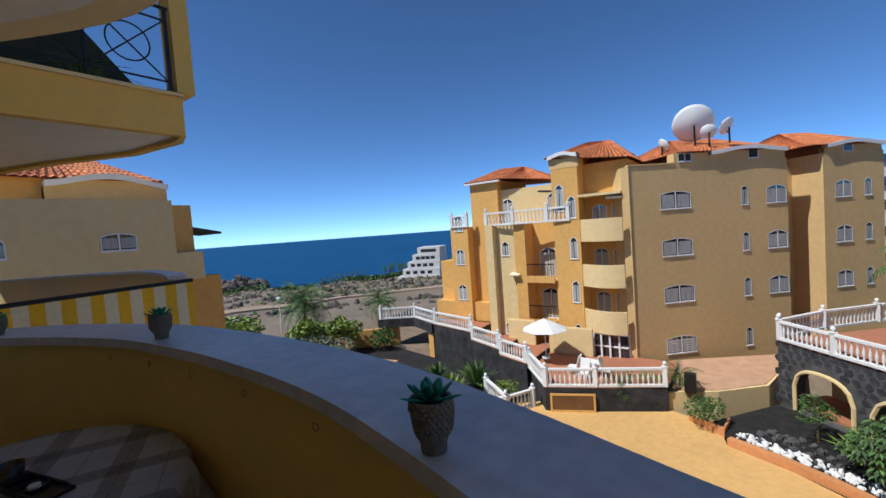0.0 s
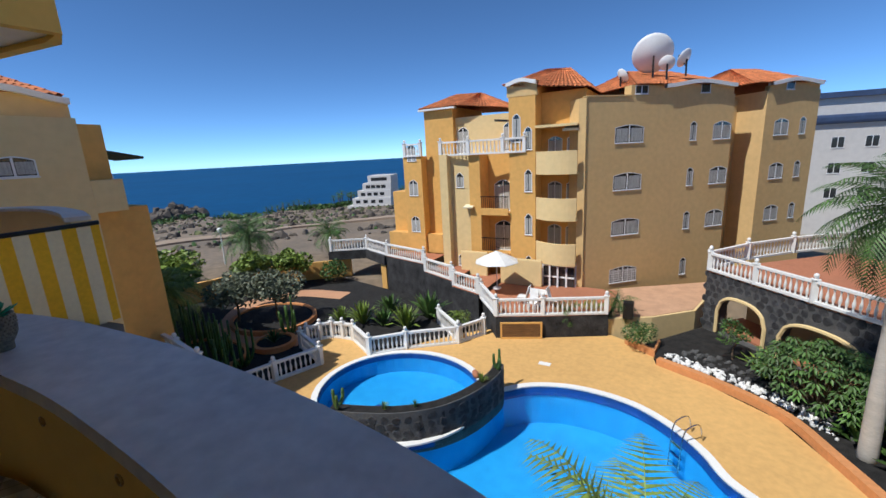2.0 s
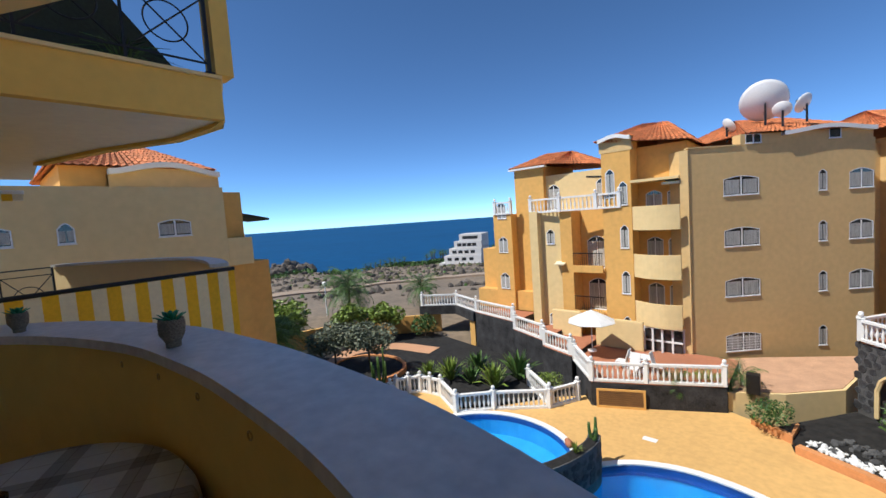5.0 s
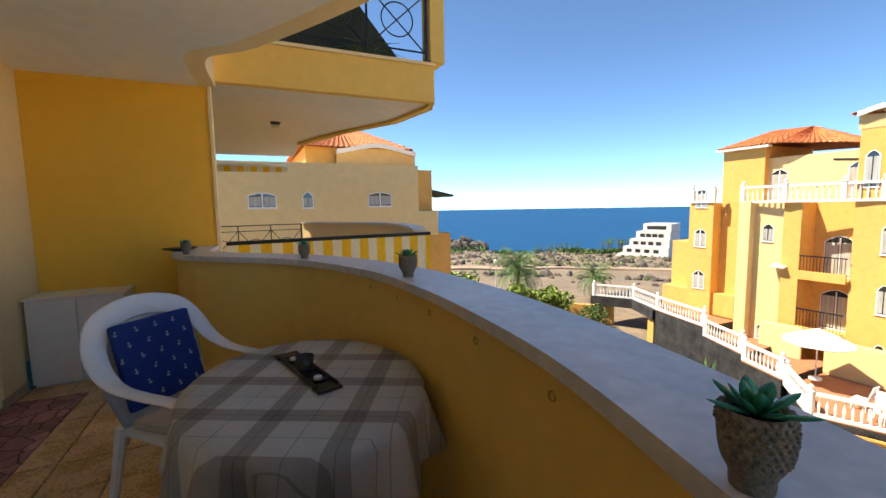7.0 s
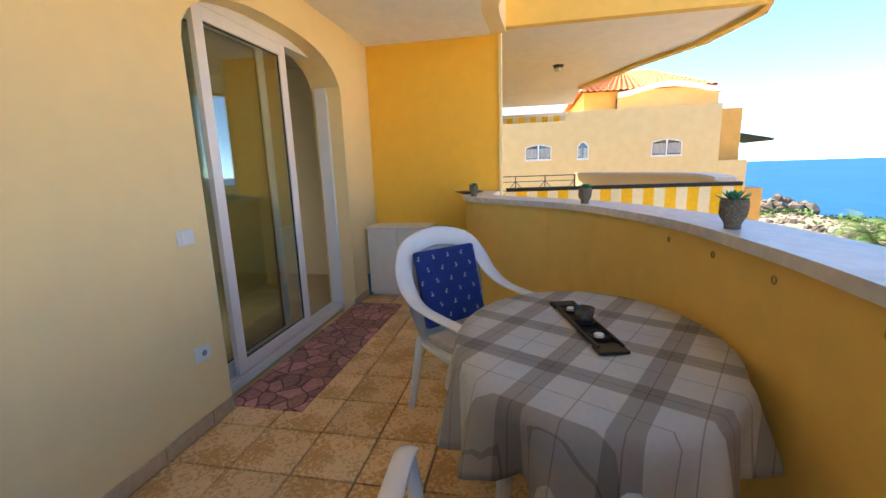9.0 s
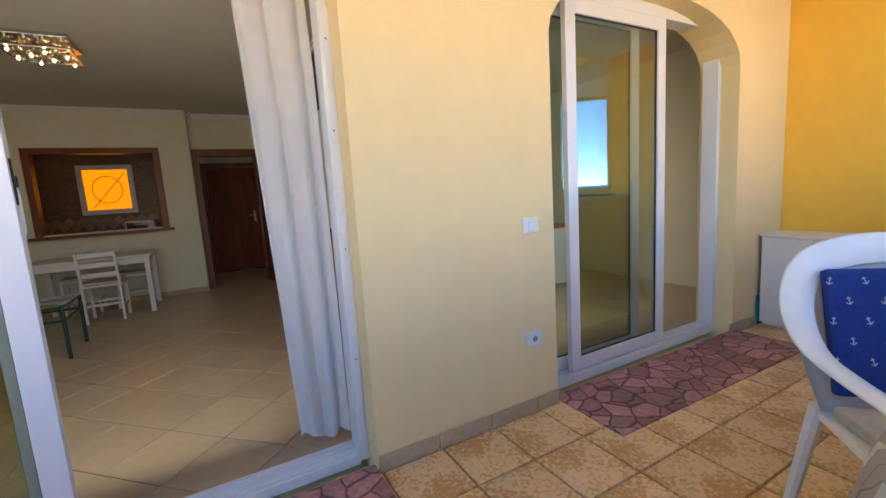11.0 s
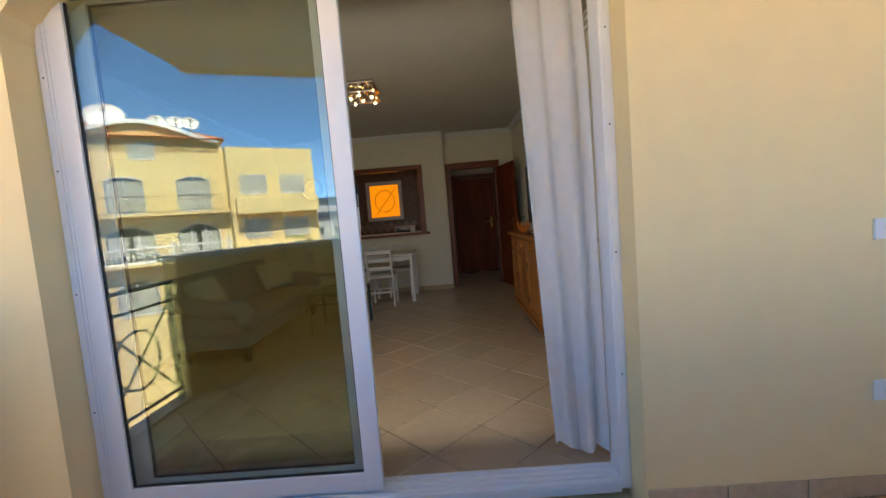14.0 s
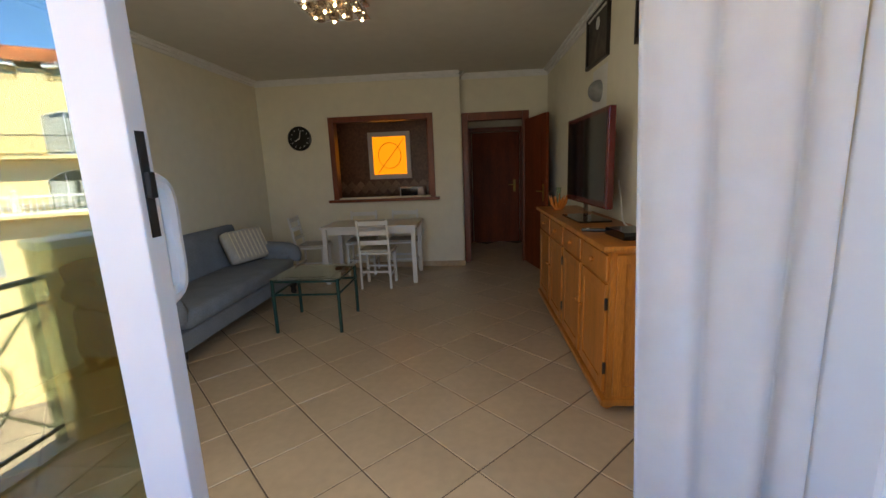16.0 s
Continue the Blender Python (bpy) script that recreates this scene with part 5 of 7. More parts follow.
def lump(bm, c, s, rr):
    r = bmesh.ops.create_icosphere(bm, subdivisions=1, radius=1)
    m = Matrix.Translation(c) @ pose(0, 0, 0, rr.uniform(0, 360), rr.uniform(0, 360), rr.uniform(0, 360)) @ Matrix.Diagonal((s * rr.uniform(0.7, 1.3), s * rr.uniform(0.6, 1.2), s * rr.uniform(0.4, 0.8), 1))
    bmesh.ops.transform(bm, matrix=m, verts=r["verts"])

def scatter(name, label, cat, material, count, smin, smax, seed, r0=70, r1=255, a0=-75, a1=-5):
    rr = random.Random(seed)
    bm = B()
    for _ in range(count):
        r, az = rr.uniform(r0, r1), rr.uniform(a0, a1)
        if 78 < r < 96 or noise.noise((r * 0.03, az * 0.2, seed)) < -0.12:
            continue
        x, y, z = polar(r, az)
        lump(bm, (x, y, z), rr.uniform(smin, smax) ** 1.0, rr)
    tagged(link_mesh(name, bm, material), label, cat, kind="stuff")

scatter("rocks", "grey brown lava boulders scattered on the waste land", "rocks", ROCK, 1300, 0.3, 1.5, 5)
scatter("scrub", "low dry scrub on the waste land", "scrub", SCRUB, 900, 0.4, 1.1, 6)
scatter("rocks", "small grey brown lava stones strewn over the waste land", "rocks", ROCK, 1500, 0.2, 0.8, 15, 60, 250)
scatter("scrub", "low green bushes dotted over the waste land", "scrub", LEAF, 420, 0.3, 0.9, 16, 60, 250)
bm = B()
for k in range(60):
    a = rnd.uniform(0, 6.28)
    d = rnd.uniform(0, 1) ** 0.7
    lump(bm, (240 + 9 * math.cos(a) * d, -128 + 18 * math.sin(a) * d, -26 + 5.0 * (1 - d)), rnd.uniform(2, 5), rnd)
solo("rock_headland", bm, ROCK, "low rounded brown rock headland by the sea", "rock")
PATHM = mat("pale dusty track", (0.36, 0.27, 0.19), 0.95, vary=0.1, scale=0.4)
bm = B()
pa = [polar(86 + 4 * math.sin(a * 0.1), a, 0.45) for a in range(-66, -8, 2)]
strip(bm, [p[:2] for p in pa], [(p[0] * 1.09, p[1] * 1.09) for p in pa], -13.2, -12.4)
for v in bm.verts:
    r = math.hypot(v.co.x, v.co.y)
    v.co.z = land_z(r, math.degrees(math.atan2(v.co.y, v.co.x))) + (0.35 if v.co.z > -13 else -0.6)
struct("track", bm, PATHM, "pale dusty track across the waste land", "road")


# ---- plants ----
def leaf_cloud(bm, c, rad, n, size, rr, shape=(1, 1, 0.8), shell=0.55):
    for _ in range(n):
        d = Vector((rr.gauss(0, 1), rr.gauss(0, 1), rr.gauss(0, 1))).normalized()
        k = rad * (shell + (1 - shell) * rr.random() ** 0.5)
        p = Vector(c) + Vector((d.x * shape[0], d.y * shape[1], d.z * shape[2])) * k
        a = Vector((rr.gauss(0, 1), rr.gauss(0, 1), rr.gauss(0, 0.6))).normalized()
        b = a.cross(Vector((rr.gauss(0, 1), rr.gauss(0, 1), rr.gauss(0, 1)))).normalized()
        s = size * rr.uniform(0.6, 1.3)
        vs = [bm.verts.new(p + q) for q in (a * s, b * s * 0.45, -a * s, -b * s * 0.45)]
        bm.faces.new(vs)

def tree(x, y, z, h, rad, leaf, seed, label, n=1500, size=0.12, clumps=9, name="tree"):
    rr = random.Random(seed)
    th = thing(name, label, "tree", x, y, z)
    tr = B()
    top = Vector((rr.uniform(-0.2, 0.2), rr.uniform(-0.2, 0.2), h * 0.5))
    tube(tr, smooth_line([(0, 0, -0.1), (rr.uniform(-0.1, 0.1), rr.uniform(-0.1, 0.1), h * 0.25), tuple(top)], 4), 0.07 * h / 3, 8, 0.045 * h / 3)
    cr = B()
    for k in range(clumps):
        a = k * 2.4
        d = rad * 0.62 * math.sqrt((k + 0.5) / clumps)
        c = Vector((d * math.cos(a), d * math.sin(a), h - rad * 0.55 - 0.35 * d + rr.uniform(-0.2, 0.25) * rad))
        tube(tr, [tuple(top * 0.95), tuple(top.lerp(c, 0.6)), tuple(c)], 0.03 * h / 3, 5, 0.01)
        leaf_cloud(cr, c, rad * rr.uniform(0.38, 0.55), n // clumps, size, rr)
    part("trunk", tr, BARK, th, "", True)
    part("crown", cr, leaf, th)
    return th

def palm(x, y, z, h, frond, n, leaf, seed, label, trunk=0.14, name="palm_tree", tm=None, droop=1.0):
    rr = random.Random(seed)
    th = thing(name, label, "palm", x, y, z)
    tr = B()
    tube(tr, smooth_line([(0, 0, -0.1), (0.05, 0.03, h * 0.4), (0.0, 0.0, h)], 6), trunk * 1.15, 10, trunk * 0.8)
    part("trunk", tr, tm or BARK, th, "", True)
    cr = B()
    for k in range(n):
        a = k * 2.4 + rr.uniform(-0.2, 0.2)
        el = 1.25 - 1.9 * (k / n) * droop
        ln = frond * rr.uniform(0.85, 1.1)
        pts = []
        p = Vector((0, 0, h))
        e = el
        for s in range(9):
            pts.append(p.copy())
            p = p + Vector((math.cos(a) * math.cos(e), math.sin(a) * math.cos(e), math.sin(e))) * ln / 8
            e -= (0.17 + 0.05 * droop) * (0.5 + s * 0.14)
        tube(cr, pts, 0.014 * frond / 2, 4, 0.004)
        side = Vector((-math.sin(a), math.cos(a), 0))
        for s in range(1, 8):
            for q in (0.0, 0.33, 0.66):
                b = pts[s].lerp(pts[s + 1], q)
                fl = frond * 0.26 * math.sin(math.pi * min(1, (s + q) / 8.4) ** 0.8) + 0.05
                along = (pts[s + 1] - pts[s]).normalized()
                for sg in (-1, 1):
                    t = b + side * sg * fl * 0.8 + along * fl * 0.5 + Vector((0, 0, -fl * 0.35))
                    w = along * 0.022 * frond
                    cr.faces.new([cr.verts.new(v) for v in (b - w * 0.5, b + w * 0.5, t)])
    part("crown", cr, leaf, th)
    return th

def shrub(x, y, z, rad, leaf, seed, label, n=700, size=0.09, flat=0.75, name="shrub"):
    rr = random.Random(seed)
    th = thing(name, label, "shrub", x, y, z)
    tr, cr = B(), B()
    for k in range(5):
        a = k * 1.26
        c = Vector((rad * 0.45 * math.cos(a), rad * 0.45 * math.sin(a), rad * flat * rr.uniform(0.75, 1.0)))
        tube(tr, [(0, 0, -0.05), tuple(c)], 0.03, 5, 0.01)
        leaf_cloud(cr, c, rad * 0.6, n // 5, size, rr, (1, 1, flat))
    part("stem", tr, BARK, th)
    part("foliage", cr, leaf, th)
    return th

def spiky(x, y, z, h, n, leaf, seed, label, name="agave", cat="plant", w=0.05):
    rr = random.Random(seed)
    th = thing(name, label, cat, x, y, z)
    bm = B()
    for k in range(n):
        a, t = k * 2.4, rr.uniform(0.1, 0.9)
        d = Vector((math.cos(a) * t, math.sin(a) * t, 1.1 - 0.6 * t)).normalized()
        s = Vector((-math.sin(a), math.cos(a), 0)) * w * h
        base, mid, tip = Vector((0.03 * math.cos(a), 0.03 * math.sin(a), 0)), d * h * 0.6, d * h + Vector((0, 0, -0.25 * h * t))
        v = [bm.verts.new(q) for q in (base - s * 0.5, base + s * 0.5, mid + s, mid - s, tip)]
        bm.faces.new(v[:4])
        bm.faces.new((v[3], v[2], v[4]))
    part("leaves", bm, leaf, th)
    return th

def cactus(x, y, z, h, n, seed, label):
    rr = random.Random(seed)
    th = thing("cactus", label, "cactus", x, y, z, 0, "columnar cacti")
    for k in range(n):
        a = k * 2.4
        r = 0.12 + 0.16 * math.sqrt(k)
        hh = h * rr.uniform(0.55, 1.0)
        bm = B()
        tube(bm, smooth_line([(0.3 * r * math.cos(a), 0.3 * r * math.sin(a), 0), (r * math.cos(a), r * math.sin(a), hh * 0.35), (r * 1.1 * math.cos(a), r * 1.1 * math.sin(a), hh)], 3), 0.08, 8, 0.05)
        part("column", bm, LEAF, th, "", True)
    return th


# ---- balustrades ----
bal_bm = B()
lathe(bal_bm, [(0.045, 0), (0.045, 0.05), (0.028, 0.08), (0.045, 0.15), (0.062, 0.25), (0.05, 0.35), (0.026, 0.46), (0.026, 0.52), (0.04, 0.55), (0.04, 0.60)], 8)
BAL = bpy.data.meshes.new("baluster")
bal_bm.to_mesh(BAL)
bal_bm.free()
BAL.materials.append(WHITE)
for p in BAL.polygons:
    p.use_smooth = True

def balustrade(pts, z, label="white concrete balustrade with turned balusters and round finials", step=0.24, h=0.95):
    """A run of balusters between posts at the given points of the plan."""
    th = thing("balustrade", label, "balustrade", pts[0][0], pts[0][1], z, 0, "white balustrades")
    o = Vector(pts[0][:2])
    k = (h - 0.25) / 0.6
    for i, p in enumerate(pts):
        q = Vector(p[:2]) - o
        bm = B()
        box(bm, q.x - 0.11, q.y - 0.11, 0, q.x + 0.11, q.y + 0.11, h + 0.02, 0.01)
        box(bm, q.x - 0.14, q.y - 0.14, h + 0.02, q.x + 0.14, q.y + 0.14, h + 0.07, 0.01)
        po = part("post", bm, WHITE, th)
        part("finial", lathe(B(), [(0.05, 0), (0.04, 0.03), (0.09, 0.09), (0.10, 0.14), (0.07, 0.21), (0.01, 0.24)], 12, Matrix.Translation((q.x, q.y, h + 0.0705))), WHITE, po, "round finial", True)
        if i:
            a = Vector(pts[i - 1][:2]) - o
            d = q - a
            ang = math.degrees(math.atan2(d.y, d.x))
            L = d.length
            m = pose(a.x, a.y, 0, 0, 0, ang)
            part("handrail", box(B(), 0.11, -0.09, h - 0.12, L - 0.11, 0.09, h, 0.01, m), WHITE, th)
            part("plinth", box(B(), 0.11, -0.10, 0, L - 0.11, 0.10, 0.12, 0.01, m), WHITE, th)
            n = max(1, round((L - 0.3) / step))
            for j in range(n):
                s = 0.15 + (L - 0.3) * (j + 0.5) / n
                share("baluster", BAL, th, m @ Matrix.Translation((s, 0, 0.12)) @ Matrix.Diagonal((1, 1, k * 0.97, 1)))
    return th


# ---- pool deck ----
SMALL = [(9 + 3.55 * math.cos(a), -15.1 + 3.3 * math.sin(a)) for a in np.linspace(0, 2 * math.pi, 49)[:-1]]
WALLIN = smooth_line([(9.5, -11.85), (8.4, -12.2), (7.2, -12.75), (6.2, -13.6), (5.55, -14.8), (5.25, -16.2), (5.35, -16.9)], 5)
BIG = smooth_line([(9.0, -10.4), (9.15, -11.2)], 1) + [(p[0] - 0.25, p[1] + 0.35) for p in WALLIN[6:-4]] + smooth_line([(4.9, -16.8), (3.93, -17.65), (2.6, -18.15), (1.3, -18.2), (0.1, -17.95), (-0.8, -17.45), (-1.6, -16.75), (-2.2, -16.0), (-2.7, -15.1), (-3.6, -14.3), (-4.6, -13.3), (-5.0, -11.5), (-4.4, -9.6), (-2.6, -8.2), (0.5, -7.6), (4.0, -7.7), (7.0, -8.6), (8.5, -9.5)], 4)
OUTER = [(-14, -3), (-14, -11), (-8.2, -12.2), (-6.6, -15.0), (-5.6, -17.2), (-4.6, -19.2), (-2.6, -20.7), (-0.6, -21.7), (-0.3, -23.2), (2.1, -24.4), (7.1, -23.0), (8.9, -21.5), (11.0, -18.8), (12.4, -17.6), (14.6, -18.6), (17.0, -17.0), (14.2, -15.5), (15.0, -13.3), (15.7, -11.3), (17.6, -11.2), (17.6, -9.8), (14.0, -9.6), (12.0, -3)]

def sheet_with_holes(bm, outer, holes, z):
    for loop in [outer] + holes:
        vs = [bm.verts.new((x, y, z)) for x, y in loop]
        for a, b in zip(vs, vs[1:] + vs[:1]):
            bm.edges.new((a, b))
    bmesh.ops.triangle_fill(bm, edges=bm.edges[:], use_beauty=True, normal=(0, 0, 1))
    return bm

def grow(loop, d):
    c = Vector((sum(p[0] for p in loop) / len(loop), sum(p[1] for p in loop) / len(loop)))
    out = []
    area = sum(a[0] * b[1] - b[0] * a[1] for a, b in zip(loop, loop[1:] + loop[:1]))
    sg = 1 if area > 0 else -1
    n = len(loop)
    for i in range(n):
        t = (Vector(loop[(i + 1) % n]) - Vector(loop[i - 1])).normalized()
        out.append((loop[i][0] + sg * t.y * d, loop[i][1] - sg * t.x * d))
    return out

struct("pool_deck", sheet_with_holes(B(), OUTER, [SMALL, BIG], ZD), DECK, "ochre painted paving round the pools", "pavement")
POOLT = mat("light blue pool tile", (0.03, 0.28, 0.60), 0.4, color2=(0.05, 0.36, 0.68), scale=9)
POOLD = mat("dark blue pool tile band", (0.015, 0.07, 0.30), 0.4, vary=0.2, scale=9)
WATER = mat("clear pool water", (0.35, 0.75, 0.95), 0.03, transmission=1.0, vary=0.02, bump=0.25, bscale=3.0)
WATER.node_tree.nodes["Principled BSDF"].inputs["IOR"].default_value = 1.09
for nm, loop, lab in (("pool_small", SMALL, "round"), ("pool_large", BIG, "large curved")):
    bm = B()
    n = len(loop)
    top = [bm.verts.new((x, y, ZD)) for x, y in loop]
    low = [bm.verts.new((x, y, ZD - 1.3)) for x, y in loop]
    for i in range(n):
        bm.faces.new((top[i], low[i], low[(i + 1) % n], top[(i + 1) % n]))
    bm.faces.new(low)
    bmesh.ops.triangulate(bm, faces=[f for f in bm.faces if len(f.verts) > 4])
    struct(nm, bm, POOLT, lab + " blue tiled swimming pool basin", "pool")
    bm = B()
    bm.faces.new([bm.verts.new((x, y, ZD - 0.13)) for x, y in loop])
    bmesh.ops.triangulate(bm, faces=bm.faces[:])
    w = struct(nm + "_water", bm, WATER, "clear blue water of the " + lab + " pool", "water")
    w.visible_shadow = False
    o = grow(loop, 0.28)
    struct(nm + "_coping", strip(B(), loop + loop[:1], o + o[:1], ZD - 0.02, ZD + 0.05), WHITE, "white stone coping of the pool", "trim")
    i2 = grow(loop, -0.03)
    struct(nm + "_band", strip(B(), i2 + i2[:1], loop + loop[:1], ZD - 0.3, ZD - 0.021), POOLD, "dark blue tile band at the waterline", "trim")

# the curved lava wall between the pools
lw = struct("lava_wall", strip(B(), WALLIN, offset_line(WALLIN, 0.45), ZD - 0.4, ZD + 1.18), LAVAM, "curved dark lava stone planter wall in the pool", "wall")
out_l = WALLIN
rr = random.Random(8)
def stone_mesh(seed):
    r2 = random.Random(seed)
    bm = B()
    pts = []
    k = 7
    for i in range(k):
        a = 2 * math.pi * i / k + r2.uniform(-0.25, 0.25)
        rad = 0.5 * r2.uniform(0.8, 1.1)
        pts.append((rad * math.cos(a), rad * math.sin(a)))
    lo = [bm.verts.new((x, y, 0)) for x, y in pts]
    hi = [bm.verts.new((x * 0.82, y * 0.82, 0.12)) for x, y in pts]
    bm.faces.new(hi)
    for i in range(k):
        j = (i + 1) % k
        bm.faces.new((lo[i], lo[j], hi[j], hi[i]))
    me = bpy.data.meshes.new("stone")
    bm.to_mesh(me)
    bm.free()
    me.materials.append(LAVA)
    return me
STONES = [stone_mesh(s) for s in range(8)]

def face_stones(parent, a, b, z0, z1, size, rr, skip=lambda s, z: False, flip=1):
    """Rough stones set on the face from a to b, which looks to the left of that way."""
    a, b = Vector(a), Vector(b)
    d = b - a
    L = d.length
    t = d / L
    nrm = Vector((-t.y, t.x)) * flip
    z, row = z0 + size * 0.4, 0
    while z < z1:
        s = (size * 0.5 if row % 2 else 0.1)
        while s < L:
            if not skip(s, z):
                p = a + t * (s + rr.uniform(-0.05, 0.05))
                base = Matrix(((t.x, 0, nrm.x, p.x), (t.y, 0, nrm.y, p.y), (0, 1, 0, z + rr.uniform(-0.04, 0.04)), (0, 0, 0, 1)))
                sc = size * rr.uniform(0.95, 1.25)
                share("stone", rr.choice(STONES), parent, base @ pose(0, 0, -0.01, 0, 0, rr.uniform(0, 360)) @ Matrix.Diagonal((sc * 1.1, sc * 0.9, sc * rr.uniform(0.5, 1.0), 1)))
            s += size * rr.uniform(0.95, 1.15)
        z += size * 0.82
        row += 1

WALLOUT = offset_line(WALLIN, 0.45)
for i in range(0, len(WALLIN) - 3, 3):
    a, b = WALLOUT[i], WALLOUT[i + 3]
    face_stones(lw, a, b, ZD - 0.1, ZD + 1.15, 0.34, rr, flip=-1)
struct("planter_soil", strip(B(), offset_line(WALLIN, 0.05), offset_line(WALLIN, 0.40), ZD + 1.17, ZD + 1.2), SOIL, "dark gravel on top of the lava wall", "soil")
for k, (i, h) in enumerate(((1, 0.7), (8, 0.35), (12, 0.3), (22, 0.45), (27, 0.9))):
    p = offset_line(WALLIN, 0.22)[i]
    if h > 0.5:
        cactus(p[0], p[1], ZD + 1.2, h, 3, k, "small green columnar cactus on the lava wall")
    else:
        spiky(p[0], p[1], ZD + 1.2, h, 24, LEAF2 if k % 2 else LEAF, k, "small spiky succulent on the lava wall")
jar = thing("fallen_jar", "tipped terracotta jar on the lava wall", "jar", 5.55, -15.6, ZD + 1.32)
part("body", lathe(B(), [(0.06, -0.25), (0.13, -0.15), (0.14, 0.0), (0.08, 0.13), (0.10, 0.17)], 14, pose(0, 0, 0, 90, 0, 40)), TERRA, jar, "", True)
dol = thing("dolphin_mosaic", "blue dolphin mosaic on the floor of the small pool", "mosaic", 9.2, -15.0, ZD - 1.29)
part("body", prism(B(), [(-0.9, 0), (-0.4, 0.28), (0.3, 0.3), (0.8, 0.05), (1.1, 0.25), (1.05, -0.1), (0.7, -0.1), (0.2, 0.05), (-0.4, 0.0)][::-1], 0, 0.01), POOLD, dol)
pq = thing("pool_sign", "small white sign on the lava wall", "sign", 9.25, -11.75, ZD + 0.32, 190)
part("plate", box(B(), -0.16, -0.012, -0.12, 0.16, 0.0, 0.12), WHITE, pq)
part("text_bar", box(B(), -0.12, -0.016, 0.0, 0.12, -0.0125, 0.05), mat("dull red bar", (0.5, 0.1, 0.1), 0.6), pq)
lad = thing("pool_ladder", "chrome pool ladder with curved handrails", "ladder", -1.75, -16.75, ZD, -50)
for x in (-0.24, 0.24):
    part("rail", tube(B(), smooth_line([(x, 0.45, -0.9), (x, 0.35, 0.3), (x, 0.1, 0.62), (x, -0.25, 0.6), (x, -0.4, 0.05)], 5), 0.022, 8), CHROME, lad, "", True)
for z in (-0.2, -0.5, -0.8):
    part("rung", box(B(), -0.24, 0.33, z, 0.24, 0.43, z + 0.03), CHROME, lad)
struct("drain_cover", box(B(), 3.7, -19.95, ZD + 0.001, 4.25, -19.65, ZD + 0.012), WHITE, "pale square cover in the paving", "trim")

for run in ([(17.55, -11.3), (15.35, -11.45), (14.7, -13.35), (13.9, -15.4), (16.2, -16.3)], smooth_line([(16.4, -16.9), (15.6, -18.0), (14.2, -18.2)], 2) + [(12.25, -17.15), (10.9, -18.5), (8.7, -20.15), (7.9, -21.7)], [(10.9, -22.0), (8.75, -20.3)]):
    balustrade(run, ZD)

# garden beds, paths and kerbs
KERB = mat("orange painted kerb", (0.62, 0.27, 0.10), 0.85, vary=0.1, scale=2)
struct("garden_soil", prism(B(), [(15.2, -12.0), (17.8, -11.6), (32, -12), (36, -22), (24, -27.5), (12.5, -25), (8.9, -22.0), (11.2, -19), (12.6, -17.8), (15, -19), (17.2, -17), (14.8, -15.6)][::-1], ZD - 1.9, ZD + 0.03), SOIL, "black volcanic gravel garden bed", "soil")
bm = B()
gp = smooth_line([(16.6, -16.3), (18.5, -15.2), (21.5, -15.0), (24, -16.6), (26, -20), (24.0, -23.5), (20, -24.5)], 5)
strip(bm, gp, offset_line(gp, 1.5), ZD + 0.031, ZD + 0.05)
struct("garden_path", bm, mat("pale terracotta garden path", (0.55, 0.30, 0.17), 0.85, vary=0.08, scale=2), "pale terracotta garden path", "path")
for c, rx, ry, nm in (((17.9, -15.9), 0.95, 0.9, "ring_planter"), ((21.0, -18.4), 2.6, 2.2, "ring_planter"), ((20.0, -13.6), 2.2, 1.2, "ring_planter")):
    loop = [(c[0] + rx * math.cos(a), c[1] + ry * math.sin(a)) for a in np.linspace(0, 2 * math.pi, 37)[:-1]]
    th = thing(nm, "round planter with orange kerb and black gravel", "planter", 0, 0, 0)
    o = grow(loop, 0.22)
    part("kerb", strip(B(), loop + loop[:1], o + o[:1], ZD, ZD + 0.32), KERB, th)
    part("gravel", prism(B(), loop, ZD + 0.04, ZD + 0.22), SOIL, th)
gw = struct("garden_wall", strip(B(), [(31, -13.5), (27.5, -24), (23, -28)], [(31.3, -13.5), (27.8, -24.1), (23.1, -28.3)], ZD, ZD + 1.5), OUT_ORANGE, "long orange garden wall", "wall")
kl = smooth_line([(-0.6, -21.7), (-2.6, -20.7), (-4.6, -19.2), (-5.6, -17.2), (-6.6, -15.0), (-8.2, -12.2)], 5)
struct("kerb_bed", strip(B(), kl, offset_line(kl, -0.3), ZD - 0.02, ZD + 0.3), KERB, "orange kerb of the planting bed", "kerb")
struct("bed_soil", prism(B(), ([p for p in offset_line(kl, -0.28)] + [(-12.5, -13), (-9, -20), (-5.4, -23.8), (-2.5, -26.6), (0.0, -23.4)])[::-1], ZD - 1.9, ZD + 0.16), SOIL, "black gravel planting bed", "soil")
bm = B()
rr = random.Random(3)
for _ in range(260):
    s = rr.random()
    p = kl[int(s * 14)]
    lump(bm, (p[0] - rr.uniform(0.3, 0.9), p[1] - rr.uniform(0.3, 0.9), ZD + 0.2), rr.uniform(0.05, 0.14), rr)
tagged(link_mesh("pebbles", bm, WHITE), "white pebbles edging the planting bed", "pebbles", kind="stuff")
bm = B()
for _ in range(160):
    s = rr.random()
    p = kl[int(s * 16)]
    d = rr.uniform(0.9, 2.4)
    lump(bm, (p[0] - 0.7 * d, p[1] - 0.7 * d, ZD + 0.2), rr.uniform(0.08, 0.2), rr)
